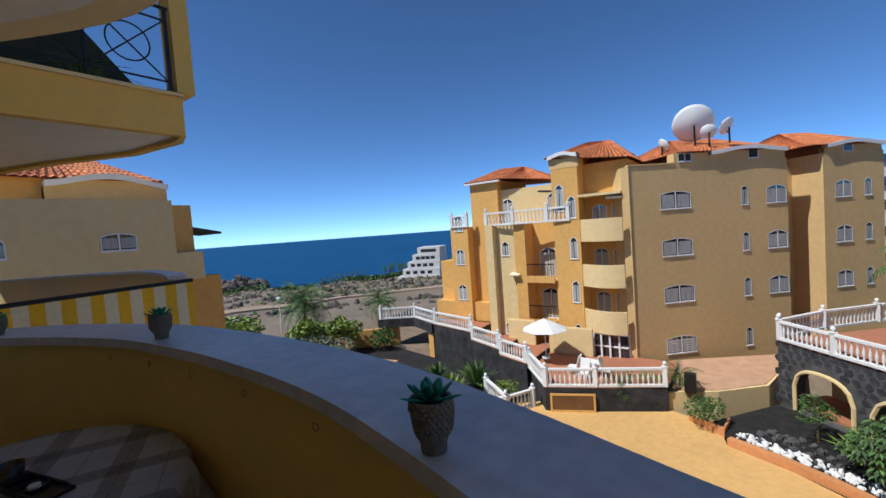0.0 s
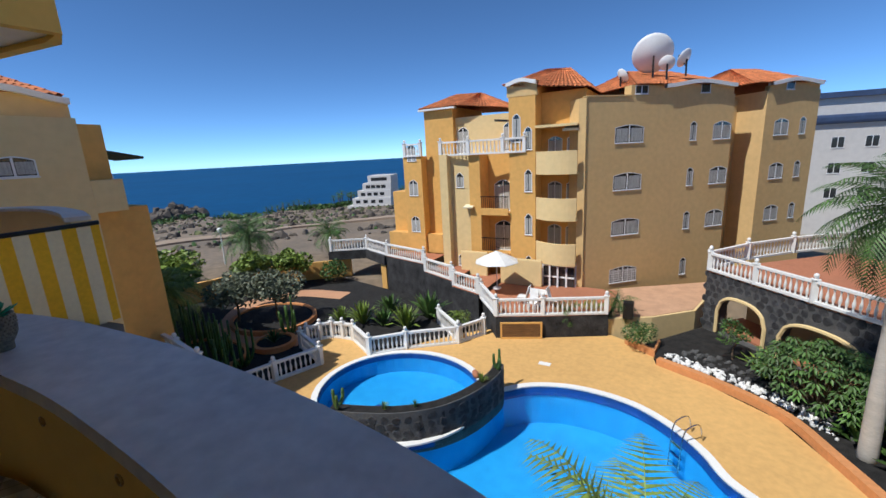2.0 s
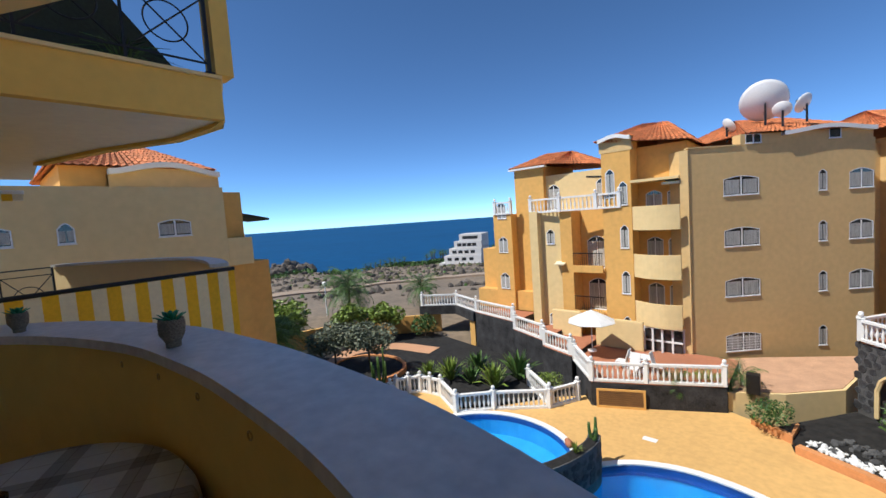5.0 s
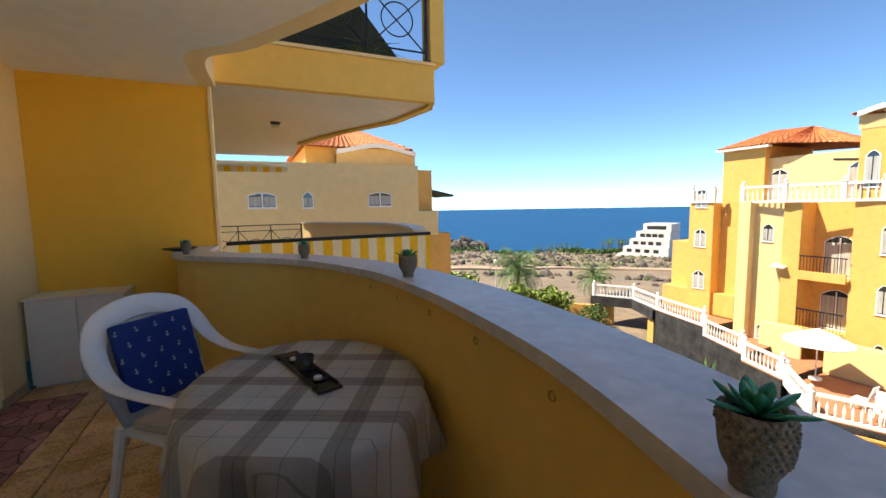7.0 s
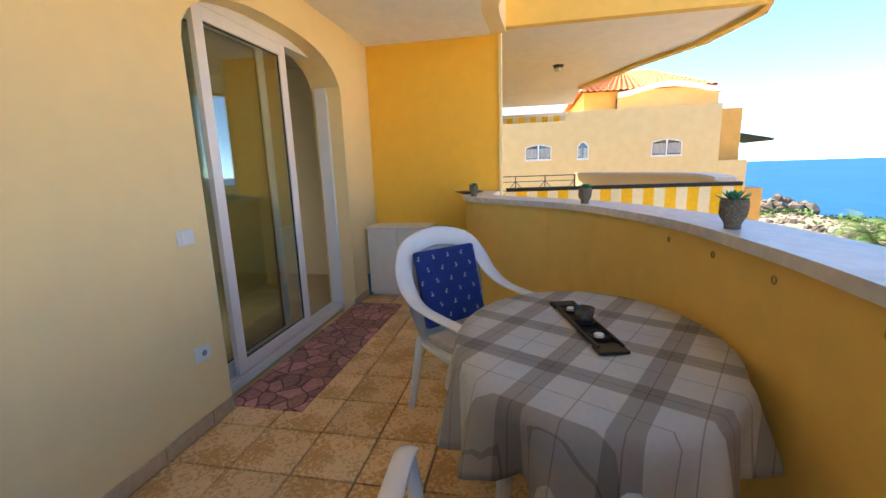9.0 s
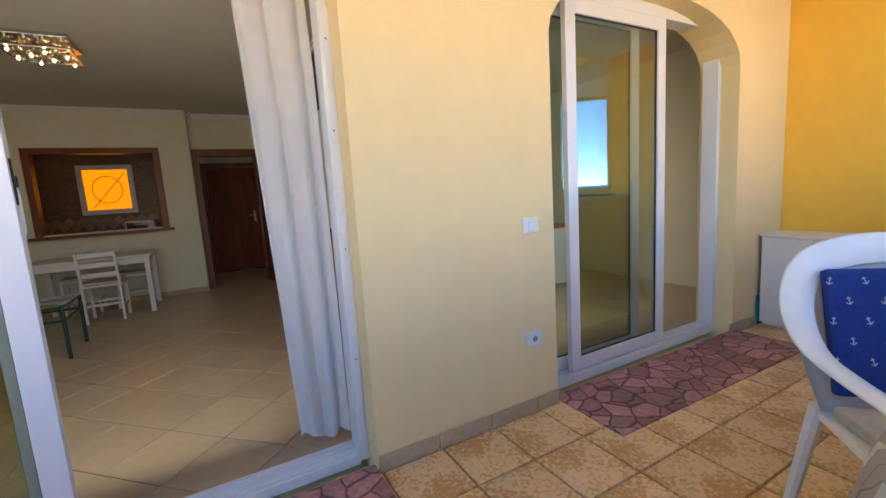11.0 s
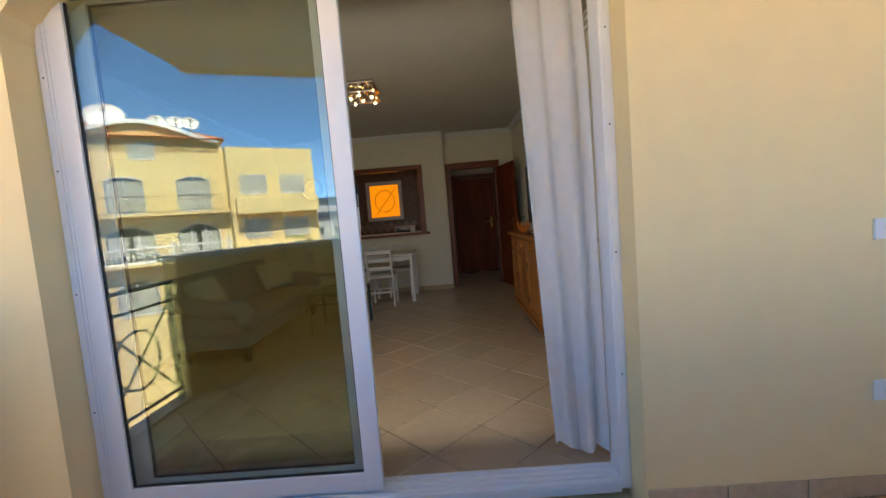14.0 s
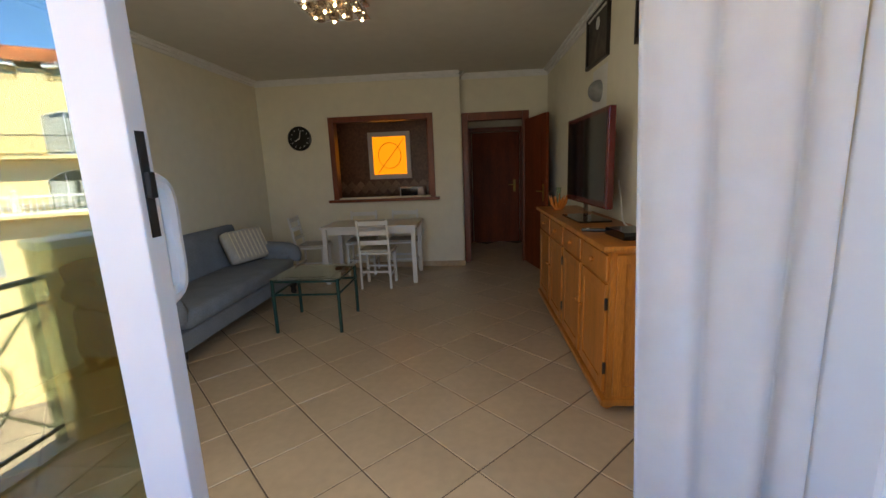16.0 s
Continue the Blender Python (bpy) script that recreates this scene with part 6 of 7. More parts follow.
tagged(link_mesh("lava_pebbles", bm, LAVAM), "grey lava pebbles in the planting bed", "pebbles", kind="stuff")

# planting
tree(20.3, -18.2, ZD + 0.2, 3.4, 1.9, OLIVE, 11, "grey green olive tree with a rounded crown", 2600, 0.13, 9, "olive_tree")
tree(22.5, -17.0, ZD + 0.2, 3.6, 2.0, OLIVE, 12, "grey green olive tree with a rounded crown", 2600, 0.13, 9, "olive_tree")
tree(25.5, -14.6, ZD, 5.6, 2.5, LEAF2, 13, "bright green garden tree with airy crown", 3000, 0.22, 12)
tree(28.0, -14.6, ZD, 4.6, 2.2, LEAF2, 16, "bright green garden tree with airy crown", 2400, 0.22, 10)
tree(27.5, -22.0, ZD, 3.4, 1.8, LEAF2, 14, "bright green garden tree with airy crown", 2600, 0.2, 9)
tree(25.5, -24.0, ZD, 3.2, 1.6, LEAF2, 15, "bright green garden tree with airy crown", 1400, 0.2, 8)
shrub(23.2, -26.2, ZD, 1.1, LEAF, 30, "round clipped green shrub", 900, 0.12, 1.1)
palm(22.6, -13.2, ZD, 3.4, 2.6, 40, LEAF2, 21, "short garden palm with arching fronds")
palm(44, -17.0, -8.6, 3.6, 4.2, 40, LEAF, 22, "date palm with a wide crown")
palm(36, -28.0, -8.4, 3.2, 3.8, 40, LEAF, 23, "date palm with a wide crown")
palm(30, -33, -8.4, 2.8, 2.6, 30, LEAF, 24, "date palm with a wide crown")
for k, (x, y, h, n) in enumerate(((21.2, -13.2, 3.2, 9), (19.6, -13.8, 2.6, 8), (18.6, -13.0, 2.9, 8), (17.4, -13.6, 2.4, 8), (18.3, -17.3, 2.4, 7), (22.3, -14.4, 2.8, 8), (17.0, -12.6, 2.2, 7))):
    cactus(x, y, ZD, h, n, k + 40, "clump of tall columnar cactus in black gravel")
spiky(17.9, -15.9, ZD + 0.2, 0.9, 30, LEAF, 50, "green rosette plant in a ring planter")
for k, (x, y, h) in enumerate(((15.2, -20.2, 1.6), (13.8, -20.4, 1.3), (12.3, -20.6, 1.7), (11.8, -22.4, 2.0), (16.6, -19.8, 1.2), (14.6, -22.2, 1.5))):
    spiky(x, y, ZD, h, 36, LEAF if k % 2 else LEAF2, 60 + k, "leafy garden plant with long blades", "garden_plant", w=0.06)
shrub(9.6, -22.0, ZD, 0.75, LEAF2, 71, "round clipped bright shrub", 700, 0.07, 0.9)
for k, (x, y, s) in enumerate(((3.8, -23.7, 1.6), (2.6, -24.6, 1.5), (1.4, -25.2, 1.8), (3.2, -24.6, 1.2))):
    palm(x, y, ZD, s * 0.8, s * 0.7, 18, LEAF2 if k % 2 else LEAF, 80 + k, "young fan palm by the terrace wall", 0.06)
shrub(0.2, -23.0, ZD + 0.3, 0.85, LEAF, 90, "green flowering shrub in a kerbed bed", 900, 0.07, 0.8)
tree(-3.6, -23.2, ZD + 0.1, 2.0, 0.9, LEAF, 91, "small cloud-pruned tree with bare limbs", 700, 0.07, 4)
spiky(-4.6, -22.0, ZD + 0.1, 1.5, 40, LEAF2, 92, "yellow green blade-leaved plant", "garden_plant", w=0.04)

def schefflera(x, y, z, h, rad, seed, n):
    """Whorls of drooping leaflets on many stems."""
    rr = random.Random(seed)
    th = thing("umbrella_tree", "large glossy umbrella tree with whorled leaves", "tree", x, y, z)
    tr, cr = B(), B()
    for k in range(n):
        a = k * 2.4
        d = rad * math.sqrt((k + 0.5) / n)
        c = Vector((d * math.cos(a), d * math.sin(a), h * (1 - 0.45 * (d / rad) ** 2) + rr.uniform(-0.3, 0.15)))
        tube(tr, [(0.1 * math.cos(a), 0.1 * math.sin(a), 0), (c.x * 0.6, c.y * 0.6, c.z * 0.5), tuple(c)], 0.03, 4, 0.012)
        for w in range(2):
            cc = c - Vector((0, 0, 0.22 * w))
            for j in range(11):
                b = j * 0.571 + rr.uniform(-0.1, 0.1)
                dr = Vector((math.cos(b), math.sin(b), rr.uniform(-0.75, -0.25))).normalized()
                s = Vector((-math.sin(b), math.cos(b), 0)) * 0.055
                L = rr.uniform(0.3, 0.42)
                vs = [cr.verts.new(q) for q in (cc + dr * 0.08, cc + dr * L * 0.6 + s, cc + dr * L + Vector((0, 0, -0.05)), cc + dr * L * 0.6 - s)]
                cr.faces.new(vs)
    part("trunk", tr, BARK, th)
    part("crown", cr, LEAF, th)
    return th

schefflera(-6.0, -20.6, ZD, 2.6, 2.1, 101, 75)
schefflera(-8.3, -18.6, ZD, 3.0, 2.0, 102, 70)
for k, (x, y) in enumerate(((-6.0, -18.6), (-6.7, -17.2), (-7.4, -16.0))):
    spiky(x - 0.6, y, ZD, 1.2, 30, LEAF, 110 + k, "broad blade plant in the bed", "garden_plant", w=0.1)
PALMW = mat("pale grey royal palm trunk", (0.50, 0.47, 0.42), 0.85, vary=0.12, scale=3, stretch=(1, 1, 5), bump=0.3, bscale=12)
palm(-6.5, -17.75, ZD, 7.7, 2.7, 64, LEAF, 120, "tall royal palm with a smooth pale trunk", 0.22, "royal_palm", PALMW, 1.1)
palm(-9.8, -24.2, -5.2, 1.9, 2.0, 24, LEAF, 122, "palm behind the stone terrace", 0.15)
palm(-0.9, -7.0, ZD, 4.2, 2.4, 44, LEAF2, 121, "feathery palm growing below the balcony", 0.12, "feather_palm", None, 1.0)

# far palms and hedges on the shore
for k in range(26):
    az = -46.5 - 10 * (k / 26) + rnd.uniform(-0.3, 0.3)
    r = rnd.uniform(232, 250)
    x, y, z = polar(r, az)
    palm(x, y, z, rnd.uniform(5, 8), 3.0, 12, LEAF, 200 + k, "distant palm on the shore", 0.25, "shore_palm")
for k in range(9):
    az = -38 - 6 * (k / 9)
    x, y, z = polar(rnd.uniform(236, 250), az)
    palm(x, y, z, rnd.uniform(3, 5), 2.4, 10, LEAF, 240 + k, "distant palm on the shore", 0.25, "shore_palm")
bm = B()
rr = random.Random(77)
for _ in range(420):
    az, r = rr.uniform(-56, -20), rr.uniform(222, 250)
    if az > -41 and rr.random() < 0.6:
        continue
    x, y, z = polar(r, az)
    leaf_cloud(bm, (x, y, z + 1.0), rr.uniform(1.2, 2.4), 16, 1.0, rr)
tagged(link_mesh("shore_hedge", bm, LEAF), "dark green hedges and bushes along the shore", "hedge", kind="stuff")
boat = thing("motor_boat", "small white motor boat trailing a wake", "boat", 480, -190, -27)
part("hull", prism(B(), [(-4, -1.4), (3, -1.4), (5.5, 0), (3, 1.4), (-4, 1.4)], 0, 1.4), WHITE, boat)
part("cabin", box(B(), -2, -0.9, 1.4, 1, 0.9, 2.6, 0.2), WHITE, boat)
struct("boat_wake", strip(B(), [(485, -186), (505, -130), (520, -80)], [(493, -189), (513, -132), (528, -80)], -26.99, -26.9), WHITE, "white foam wake on the sea", "water")
lp = thing("street_lamp", "white globe street lamp on a thin post", "lamp", 39, -27, -8.6)
part("post", lathe(B(), [(0.08, 0), (0.05, 3.6)], 8), WHITE, lp)
part("globe", ball(B(), (0, 0, 3.85), 0.28, 12), WHITE, lp, "", True)


# ---- buildings ----
def arched_window(parent, x, z, w, h, y=0.0, arch=0.15, mull=1, grid=0, curtain_=True, frame=ALU):
    """A window on a face that looks along -y: sunk glass, frame, sill, mullions."""
    n = 8
    pts = [(-w / 2, 0), (w / 2, 0)] + [(w / 2 - w * i / n, h - arch + arch * math.sin(math.pi * i / n)) for i in range(n + 1)]
    def ring(k, dy):
        return [(x + px * k, y + dy, z + h / 2 + (pz - h / 2) * (1 - (1 - k) * w / h)) for px, pz in pts]
    bm = B()
    o, i1, i2 = ring(1.0, -0.02), ring(1 - 0.08 / w, -0.02), ring(1 - 0.08 / w, 0.06)
    vs = [[bm.verts.new(p) for p in r] for r in (o, i1, i2)]
    m = len(pts)
    for a, b in zip(vs, vs[1:]):
        for k in range(m):
            bm.faces.new((a[k], a[(k + 1) % m], b[(k + 1) % m], b[k]))
    for k in range(mull):
        px = x - w / 2 + w * (k + 1) / (mull + 1)
        box(bm, px - 0.03, y - 0.02, z + 0.04, px + 0.03, y + 0.02, z + h - arch * 0.4)
    for k in range(grid):
        px = x - w / 2 + w * (k + 1) / (grid + 1)
        box(bm, px - 0.012, y - 0.03, z + 0.04, px + 0.012, y - 0.021, z + h - arch * 0.5)
        pz = z + h * (k + 1) / (grid + 2)
        box(bm, x - w / 2, y - 0.03, pz - 0.012, x + w / 2, y - 0.021, pz + 0.012)
    fr = part("window", bm, frame, parent)
    bm = B()
    bm.faces.new([bm.verts.new(p) for p in ring(1 - 0.06 / w, 0.0)])
    part("pane", bm, DARKGL, fr)
    part("sill", box(B(), x - w / 2 - 0.02, y - 0.05, z - 0.04, x + w / 2 + 0.02, y + 0.0, z - 0.003), WHITE, fr)
    if curtain_:
        for sx in (-1, 1):
            part("drape", box(B(), x + sx * w * 0.25 - w * 0.2, y - 0.012, z + 0.08, x + sx * w * 0.25 + w * 0.2, y - 0.004, z + h - arch - 0.05), DRAPE, fr)
    return fr

DRAPE = mat("pale net drapes", (0.46, 0.46, 0.43), 0.9, vary=0.25, scale=8, stretch=(6, 1, 0.5))

def tiled_roof(parent, pts_eave, ridge, name="roof"):
    """A roof of sloping planes from the eaves up to a ridge line, covered with overlapping half-round tiles."""
    bm = B()
    n = len(pts_eave)
    R = [Vector(r) for r in ridge]
    for i in range(n):
        a, b = Vector(pts_eave[i]), Vector(pts_eave[(i + 1) % n])
        ra = min(R, key=lambda r: (r - a).length)
        rb = min(R, key=lambda r: (r - b).length)
        cols = max(2, int((b - a).length / 0.26))
        nrm = (b - a).cross((ra + rb) / 2 - a).normalized()
        if nrm.z < 0:
            nrm = -nrm
        rows = max(2, int(((ra + rb) / 2 - (a + b) / 2).length / 0.42))
        for c in range(cols):
            u0, um, u1 = c / cols, (c + 0.5) / cols, (c + 1) / cols
            for k in range(rows):
                v0, v1 = k / rows, (k + 1) / rows
                low, high = [], []
                for u, h in ((u0, 0.0), (um, 0.075), (u1, 0.0)):
                    e, t = a.lerp(b, u), ra.lerp(rb, u)
                    low.append(bm.verts.new(e.lerp(t, v0) + nrm * (h + 0.035)))
                    high.append(bm.verts.new(e.lerp(t, v1) + nrm * h))
                bm.faces.new((low[0], low[1], high[1], high[0]))
                bm.faces.new((low[1], low[2], high[2], high[1]))
        base = [bm.verts.new(v) for v in ((a, b, rb, ra) if (ra - rb).length > 0.01 else (a, b, ra))]
        bm.faces.new(base)
    ob = part(name, bm, ROOFT, parent, "terracotta tiled roof")
    ob["kind"] = "stuff"
    return ob

def gable_trim(parent, x0, x1, z0, peak, y, material=WHITE):
    """A waved white gable edge over a face."""
    bm = B()
    n = 16
    top = []
    for i in range(n + 1):
        u = i / n
        top.append((x0 + (x1 - x0) * u, z0 + (peak - z0) * (0.5 - 0.5 * math.cos(2 * math.pi * u)) ** 0.8))
    for (xa, za), (xb, zb) in zip(top, top[1:]):
        vs = [bm.verts.new(p) for p in ((xa, y - 0.25, za), (xb, y - 0.25, zb), (xb, y - 0.25, zb + 0.22), (xa, y - 0.25, za + 0.22), (xa, y + 0.1, za), (xb, y + 0.1, zb), (xb, y + 0.1, zb + 0.22), (xa, y + 0.1, za + 0.22))]
        for f in ((0, 1, 2, 3), (7, 6, 5, 4), (0, 4, 5, 1), (3, 2, 6, 7)):
            bm.faces.new([vs[k] for k in f])
    part("gable_trim", bm, material, parent, "white waved gable edge")
    bm = B()
    lo = [bm.verts.new((x, y, z0 - 0.6)) for x, z in top]
    hi = [bm.verts.new((x, y, z)) for x, z in top]
    lo2 = [bm.verts.new((x, y + 0.3, z0 - 0.6)) for x, z in top]
    hi2 = [bm.verts.new((x, y + 0.3, z)) for x, z in top]
    for i in range(n):
        bm.faces.new((lo[i], lo[i + 1], hi[i + 1], hi[i]))
        bm.faces.new((hi[i], hi[i + 1], hi2[i + 1], hi2[i]))
        bm.faces.new((lo2[i + 1], lo2[i], hi2[i], hi2[i + 1]))
    part("gable", bm, OUT_CREAM, parent)

def sat_dish(x, y, z, r, rz, el, label):
    th = thing("satellite_dish", label, "satellite dish", x, y, z, rz, "dishes on the roof")
    bm = B()
    prof = [(0.02, 0)] + [(r * k / 8, 0.35 * r * (k / 8) ** 2) for k in range(1, 9)] + [(r * 1.0, 0.35 * r + 0.03)]
    lathe(bm, prof, 32, pose(0, 0, r * 1.05, 90 - el, 0, 0), False)
    bmesh.ops.solidify(bm, geom=bm.faces[:], thickness=0.02)
    part("reflector", bm, WHITE, th, "", True)
    part("mast", lathe(B(), [(0.06, -0.4), (0.05, r * 1.05)], 10), IRON, th)
    d = Vector((0, -math.cos(radians(el)), math.sin(radians(el))))
    part("arm", tube(B(), [(0, 0, r * 0.2), tuple(Vector((0, 0, r * 1.05)) + d * r * 0.9)], 0.025, 6), IRON, th)
    part("receiver", box(B(), -0.08, -0.08, -0.08, 0.08, 0.08, 0.08, 0.02, Matrix.Translation(Vector((0, 0, r * 1.05)) + d * r * 0.9)), IRON, th)
    return th

# the large block across the pool: its flank with rows of windows
fl = thing("apartment_block", "large beige apartment block flank with rows of arched windows", "building", 3.9, -28.0, 0, -136.4)
ZB = ZD - 1.9
part("wall", box(B(), 0, 0, ZB, 10.5, 7.5, 4.35), OUT_CREAM, fl)
part("wall", box(B(), 12.6, -0.4, ZB, 17.0, 7.5, 4.45), OUT_CREAM, fl)
part("wall", box(B(), 10.5, 1.6, ZB, 12.6, 7.5, 4.2), OUT_CREAM, fl)
for zc in (2.2, -0.6, -3.4, -6.5):
    arched_window(fl, 2.9, zc - 0.5, 2.0, 1.05, -0.005, 0.16, 1, 5 if zc < -6 else 0)
    arched_window(fl, 7.5, zc - 0.55, 0.5, 1.15, -0.005, 0.18, 0)
    if zc > -6:
        arched_window(fl, 9.7, zc - 0.55, 1.4, 1.1, -0.005, 0.2, 1)
        arched_window(fl, 14.0, zc - 0.5, 1.2, 1.05, -0.405, 0.2, 1)
        arched_window(fl, 15.8, zc - 0.5, 0.55, 1.1, -0.405, 0.2, 0)
gable_trim(fl, 5.2, 10.4, 4.75, 5.0, 0.02)
gable_trim(fl, 12.7, 16.9, 4.75, 5.0, -0.38)
part("cornice", box(B(), 2.9, 0.0, 4.355, 5.2, 0.6, 4.95, 0.02), OUT_CREAM, fl)
arched_window(fl, 8.2, 4.45, 0.7, 0.75, 0.0, 0.02, 0, 0, False)
arched_window(fl, 14.4, 4.5, 0.7, 0.7, -0.385, 0.02, 0, 0, False)
arched_window(fl, 3.6, 4.45, 0.9, 0.5, -0.02, 0.02, 1, 0, False)
tiled_roof(fl, [(3.2, -0.2, 4.95), (10.6, -0.2, 4.9), (10.6, 7.5, 4.9), (3.2, 7.5, 4.95)], [(5.4, 3.6, 6.3), (8.4, 3.6, 6.3)])
tiled_roof(fl, [(11.6, -0.5, 4.9), (17.2, -0.5, 4.9), (17.2, 7.5, 4.9), (11.6, 7.5, 4.9)], [(13.2, 3.0, 6.3), (15.4, 3.0, 6.3)])
part("coping", box(B(), -0.05, -0.06, 4.352, 2.9, 0.3, 4.42), OUT_CREAM, fl)

# the same block's garden front with balconies
fg = thing("apartment_block", "ochre and orange apartment block front with rounded balconies", "building", 3.9, -28.0, 0, 180)
part("wall", box(B(), -3.0, 1.3, ZB, -0.3, 6, 5.0), OUT_ORANGE, fg)
part("wall", box(B(), -0.42, -0.1, ZB, 0.0, 4, 4.3), OUT_CREAM, fg)
part("wall", box(B(), -4.7, 0.0, ZB, -3.0, 6, 5.7), OUT_ORANGE, fg)
part("wall", box(B(), -7.0, 1.2, ZB, -4.7, 6, 1.45), OUT_ORANGE, fg)
part("wall", box(B(), -7.5, -0.2, ZB, -6.7, 6, 1.45), OUT_ORANGE, fg)
part("wall", box(B(), -9.0, 0.0, ZB, -7.5, 6, 1.45), PALE, fg)
part("wall", box(B(), -9.6, -0.5, ZB, -9.0, 6, 1.55), PALE, fg)
part("wall", box(B(), -12.0, 1.8, ZB, -9.6, 7, 4.85), OUT_ORANGE, fg)
part("wall", box(B(), -9.6, 2.2, 1.45, -4.7, 7, 4.1), PALE, fg)
part("wall", box(B(), -13.6, 1.0, ZB, -12.0, 7, 1.5), OUT_ORANGE, fg)
part("wall", box(B(), -15.5, 2.0, ZB, -13.6, 8, -1.2), OUT_ORANGE, fg)
for z in (0.2, -2.6, -5.4):
    n = 12
    pts = [(-0.35 - 2.6 * i / n, -0.05 - 0.75 * math.sin(math.pi * (0.25 + 0.75 * i / n)) ** 0.8) for i in range(n + 1)]
    o = [(p[0], p[1] + 0.14) for p in pts]
    bl = part("balcony", strip(B(), pts, o, z, z + 1.25), PALE, fg, "rounded cream balcony parapet")
    part("slab", prism(B(), [(-0.35, 1.3)] + pts[:] + [(-2.95, 1.3)], z - 0.12, z), PALE, bl)
    arched_window(fg, -0.95, z + 0.15, 0.85, 2.0, 1.29, 0.2, 1)
    arched_window(fg, -2.1, z + 0.15, 0.9, 2.0, 1.29, 0.2, 1)
part("soffit", box(B(), -2.95, -0.3, 2.85, -0.43, 1.3, 3.0), PALE, fg)
glazing = part("conservatory", box(B(), -2.95, -0.5, -8.04, -0.4, 0.0, -7.96), ALU, fg, "white framed glazed conservatory")
for i in range(6):
    u = i / 5
    x, y = -0.4 - 2.5 * u, -0.15 - 0.45 * math.sin(math.pi * u)
    part("post", box(B(), x - 0.05, y - 0.05, -7.955, x + 0.05, y + 0.05, -5.55), ALU, glazing)
for z in (-7.95, -6.4, -5.65):
    part("rail", box(B(), -2.95, -0.45, z, -0.4, -0.37, z + 0.09), ALU, glazing)
part("pane", box(B(), -2.9, -0.36, -7.9, -0.45, -0.34, -5.6), DARKGL, fg)
part("awning", box(B(), -1.35, 0.3, 2.55, -0.43, 1.28, 2.7, 0.02, pose(0, 0, 0, 8)), CREAMC, fg)
for z in (-1.35, -4.15):
    part("loggia_wall", box(B(), -6.7, -0.25, z - 1.2, -4.75, -0.1, z - (0.9 if z < -2 else 0.75)), OUT_ORANGE, fg)
    bm = B()
    box(bm, -6.7, -0.2, z, -4.75, -0.16, z + 0.06)
    rail = part("railing", bm, IRON, fg, "dark iron balcony railing")
    for k in range(14):
        part("bar", box(B(), -6.65 + k * 0.14, -0.19, z - 1.0, -6.63 + k * 0.14, -0.17, z), IRON, rail)
    part("slab", box(B(), -6.7, -0.1, z - 1.25, -4.75, 1.2, z - 1.1), OUT_ORANGE, fg)
    arched_window(fg, -5.6, z - 1.05, 1.3, 2.1, 1.19, 0.3, 1)
for z in (1.6, -1.0, -3.8, -6.6):
    arched_window(fg, -3.45, z, 0.5, 1.4, -0.005, 0.25, 0)
    arched_window(fg, -12.8, z - 0.4, 0.8, 1.2, 0.995, 0.25, 1)
arched_window(fg, -4.2, 2.1, 0.55, 1.7, -0.005, 0.25, 0)
arched_window(fg, -5.5, 1.6, 0.8, 1.9, 2.19, 0.25, 1)
arched_window(fg, -9.0, 1.6, 0.9, 1.8, 2.19, 0.25, 1)
arched_window(fg, -8.3, -0.7, 0.6, 1.0, -0.005, 0.25, 0)
arched_window(fg, -8.3, -6.3, 0.7, 0.9, -0.005, 0.25, 0)
part("awning", box(B(), -7.9, -1.0, -1.9, -7.2, -0.2, -1.82, 0, pose(0, 0, 0, 14)), CREAMC, fg)
part("bird_ornament", box(B(), -6.9, 2.17, 2.95, -5.8, 2.19, 3.05, 0, pose(0, 0, 0, 0, 6)), IRON, fg)
gable_trim(fg, -4.8, -2.9, 5.4, 5.6, -0.02)
tiled_roof(fg, [(-5.0, -0.3, 5.5), (0.0, 0.6, 4.95), (0.0, 7, 4.95), (-5.0, 7, 5.5)], [(-3.2, 3.5, 6.7), (-1.8, 3.5, 6.6)])
tiled_roof(fg, [(-12.3, 1.5, 4.85), (-9.0, 1.5, 4.85), (-6.0, 2.4, 4.5), (-6.0, 7.5, 4.6), (-12.3, 7.5, 4.85)], [(-10.6, 4.6, 6.0), (-8.6, 4.6, 5.9)])
part("eave", box(B(), -12.3, 1.45, 4.72, -9.3, 1.85, 4.845), WHITE, fg)
balustrade([(13.5, -27.8), (11.3, -27.6), (9.0, -27.9), (7.6, -28.0)], 1.45, step=0.26)
balustrade([(17.3, -29.0), (15.9, -29.0)], 1.5, step=0.26)

sat_dish(0.9, -32.9, 5.6, 1.2, 14, 28, "large white satellite dish on the tiled roof")
sat_dish(-0.9, -33.3, 5.9, 0.55, 60, 30, "small grey satellite dish on the tiled roof")
sat_dish(0.1, -32.2, 5.7, 0.45, 10, 30, "small white satellite dish on the tiled roof")
sat_dish(2.6, -31.6, 5.2, 0.45, -50, 30, "small white satellite dish on the tiled roof")

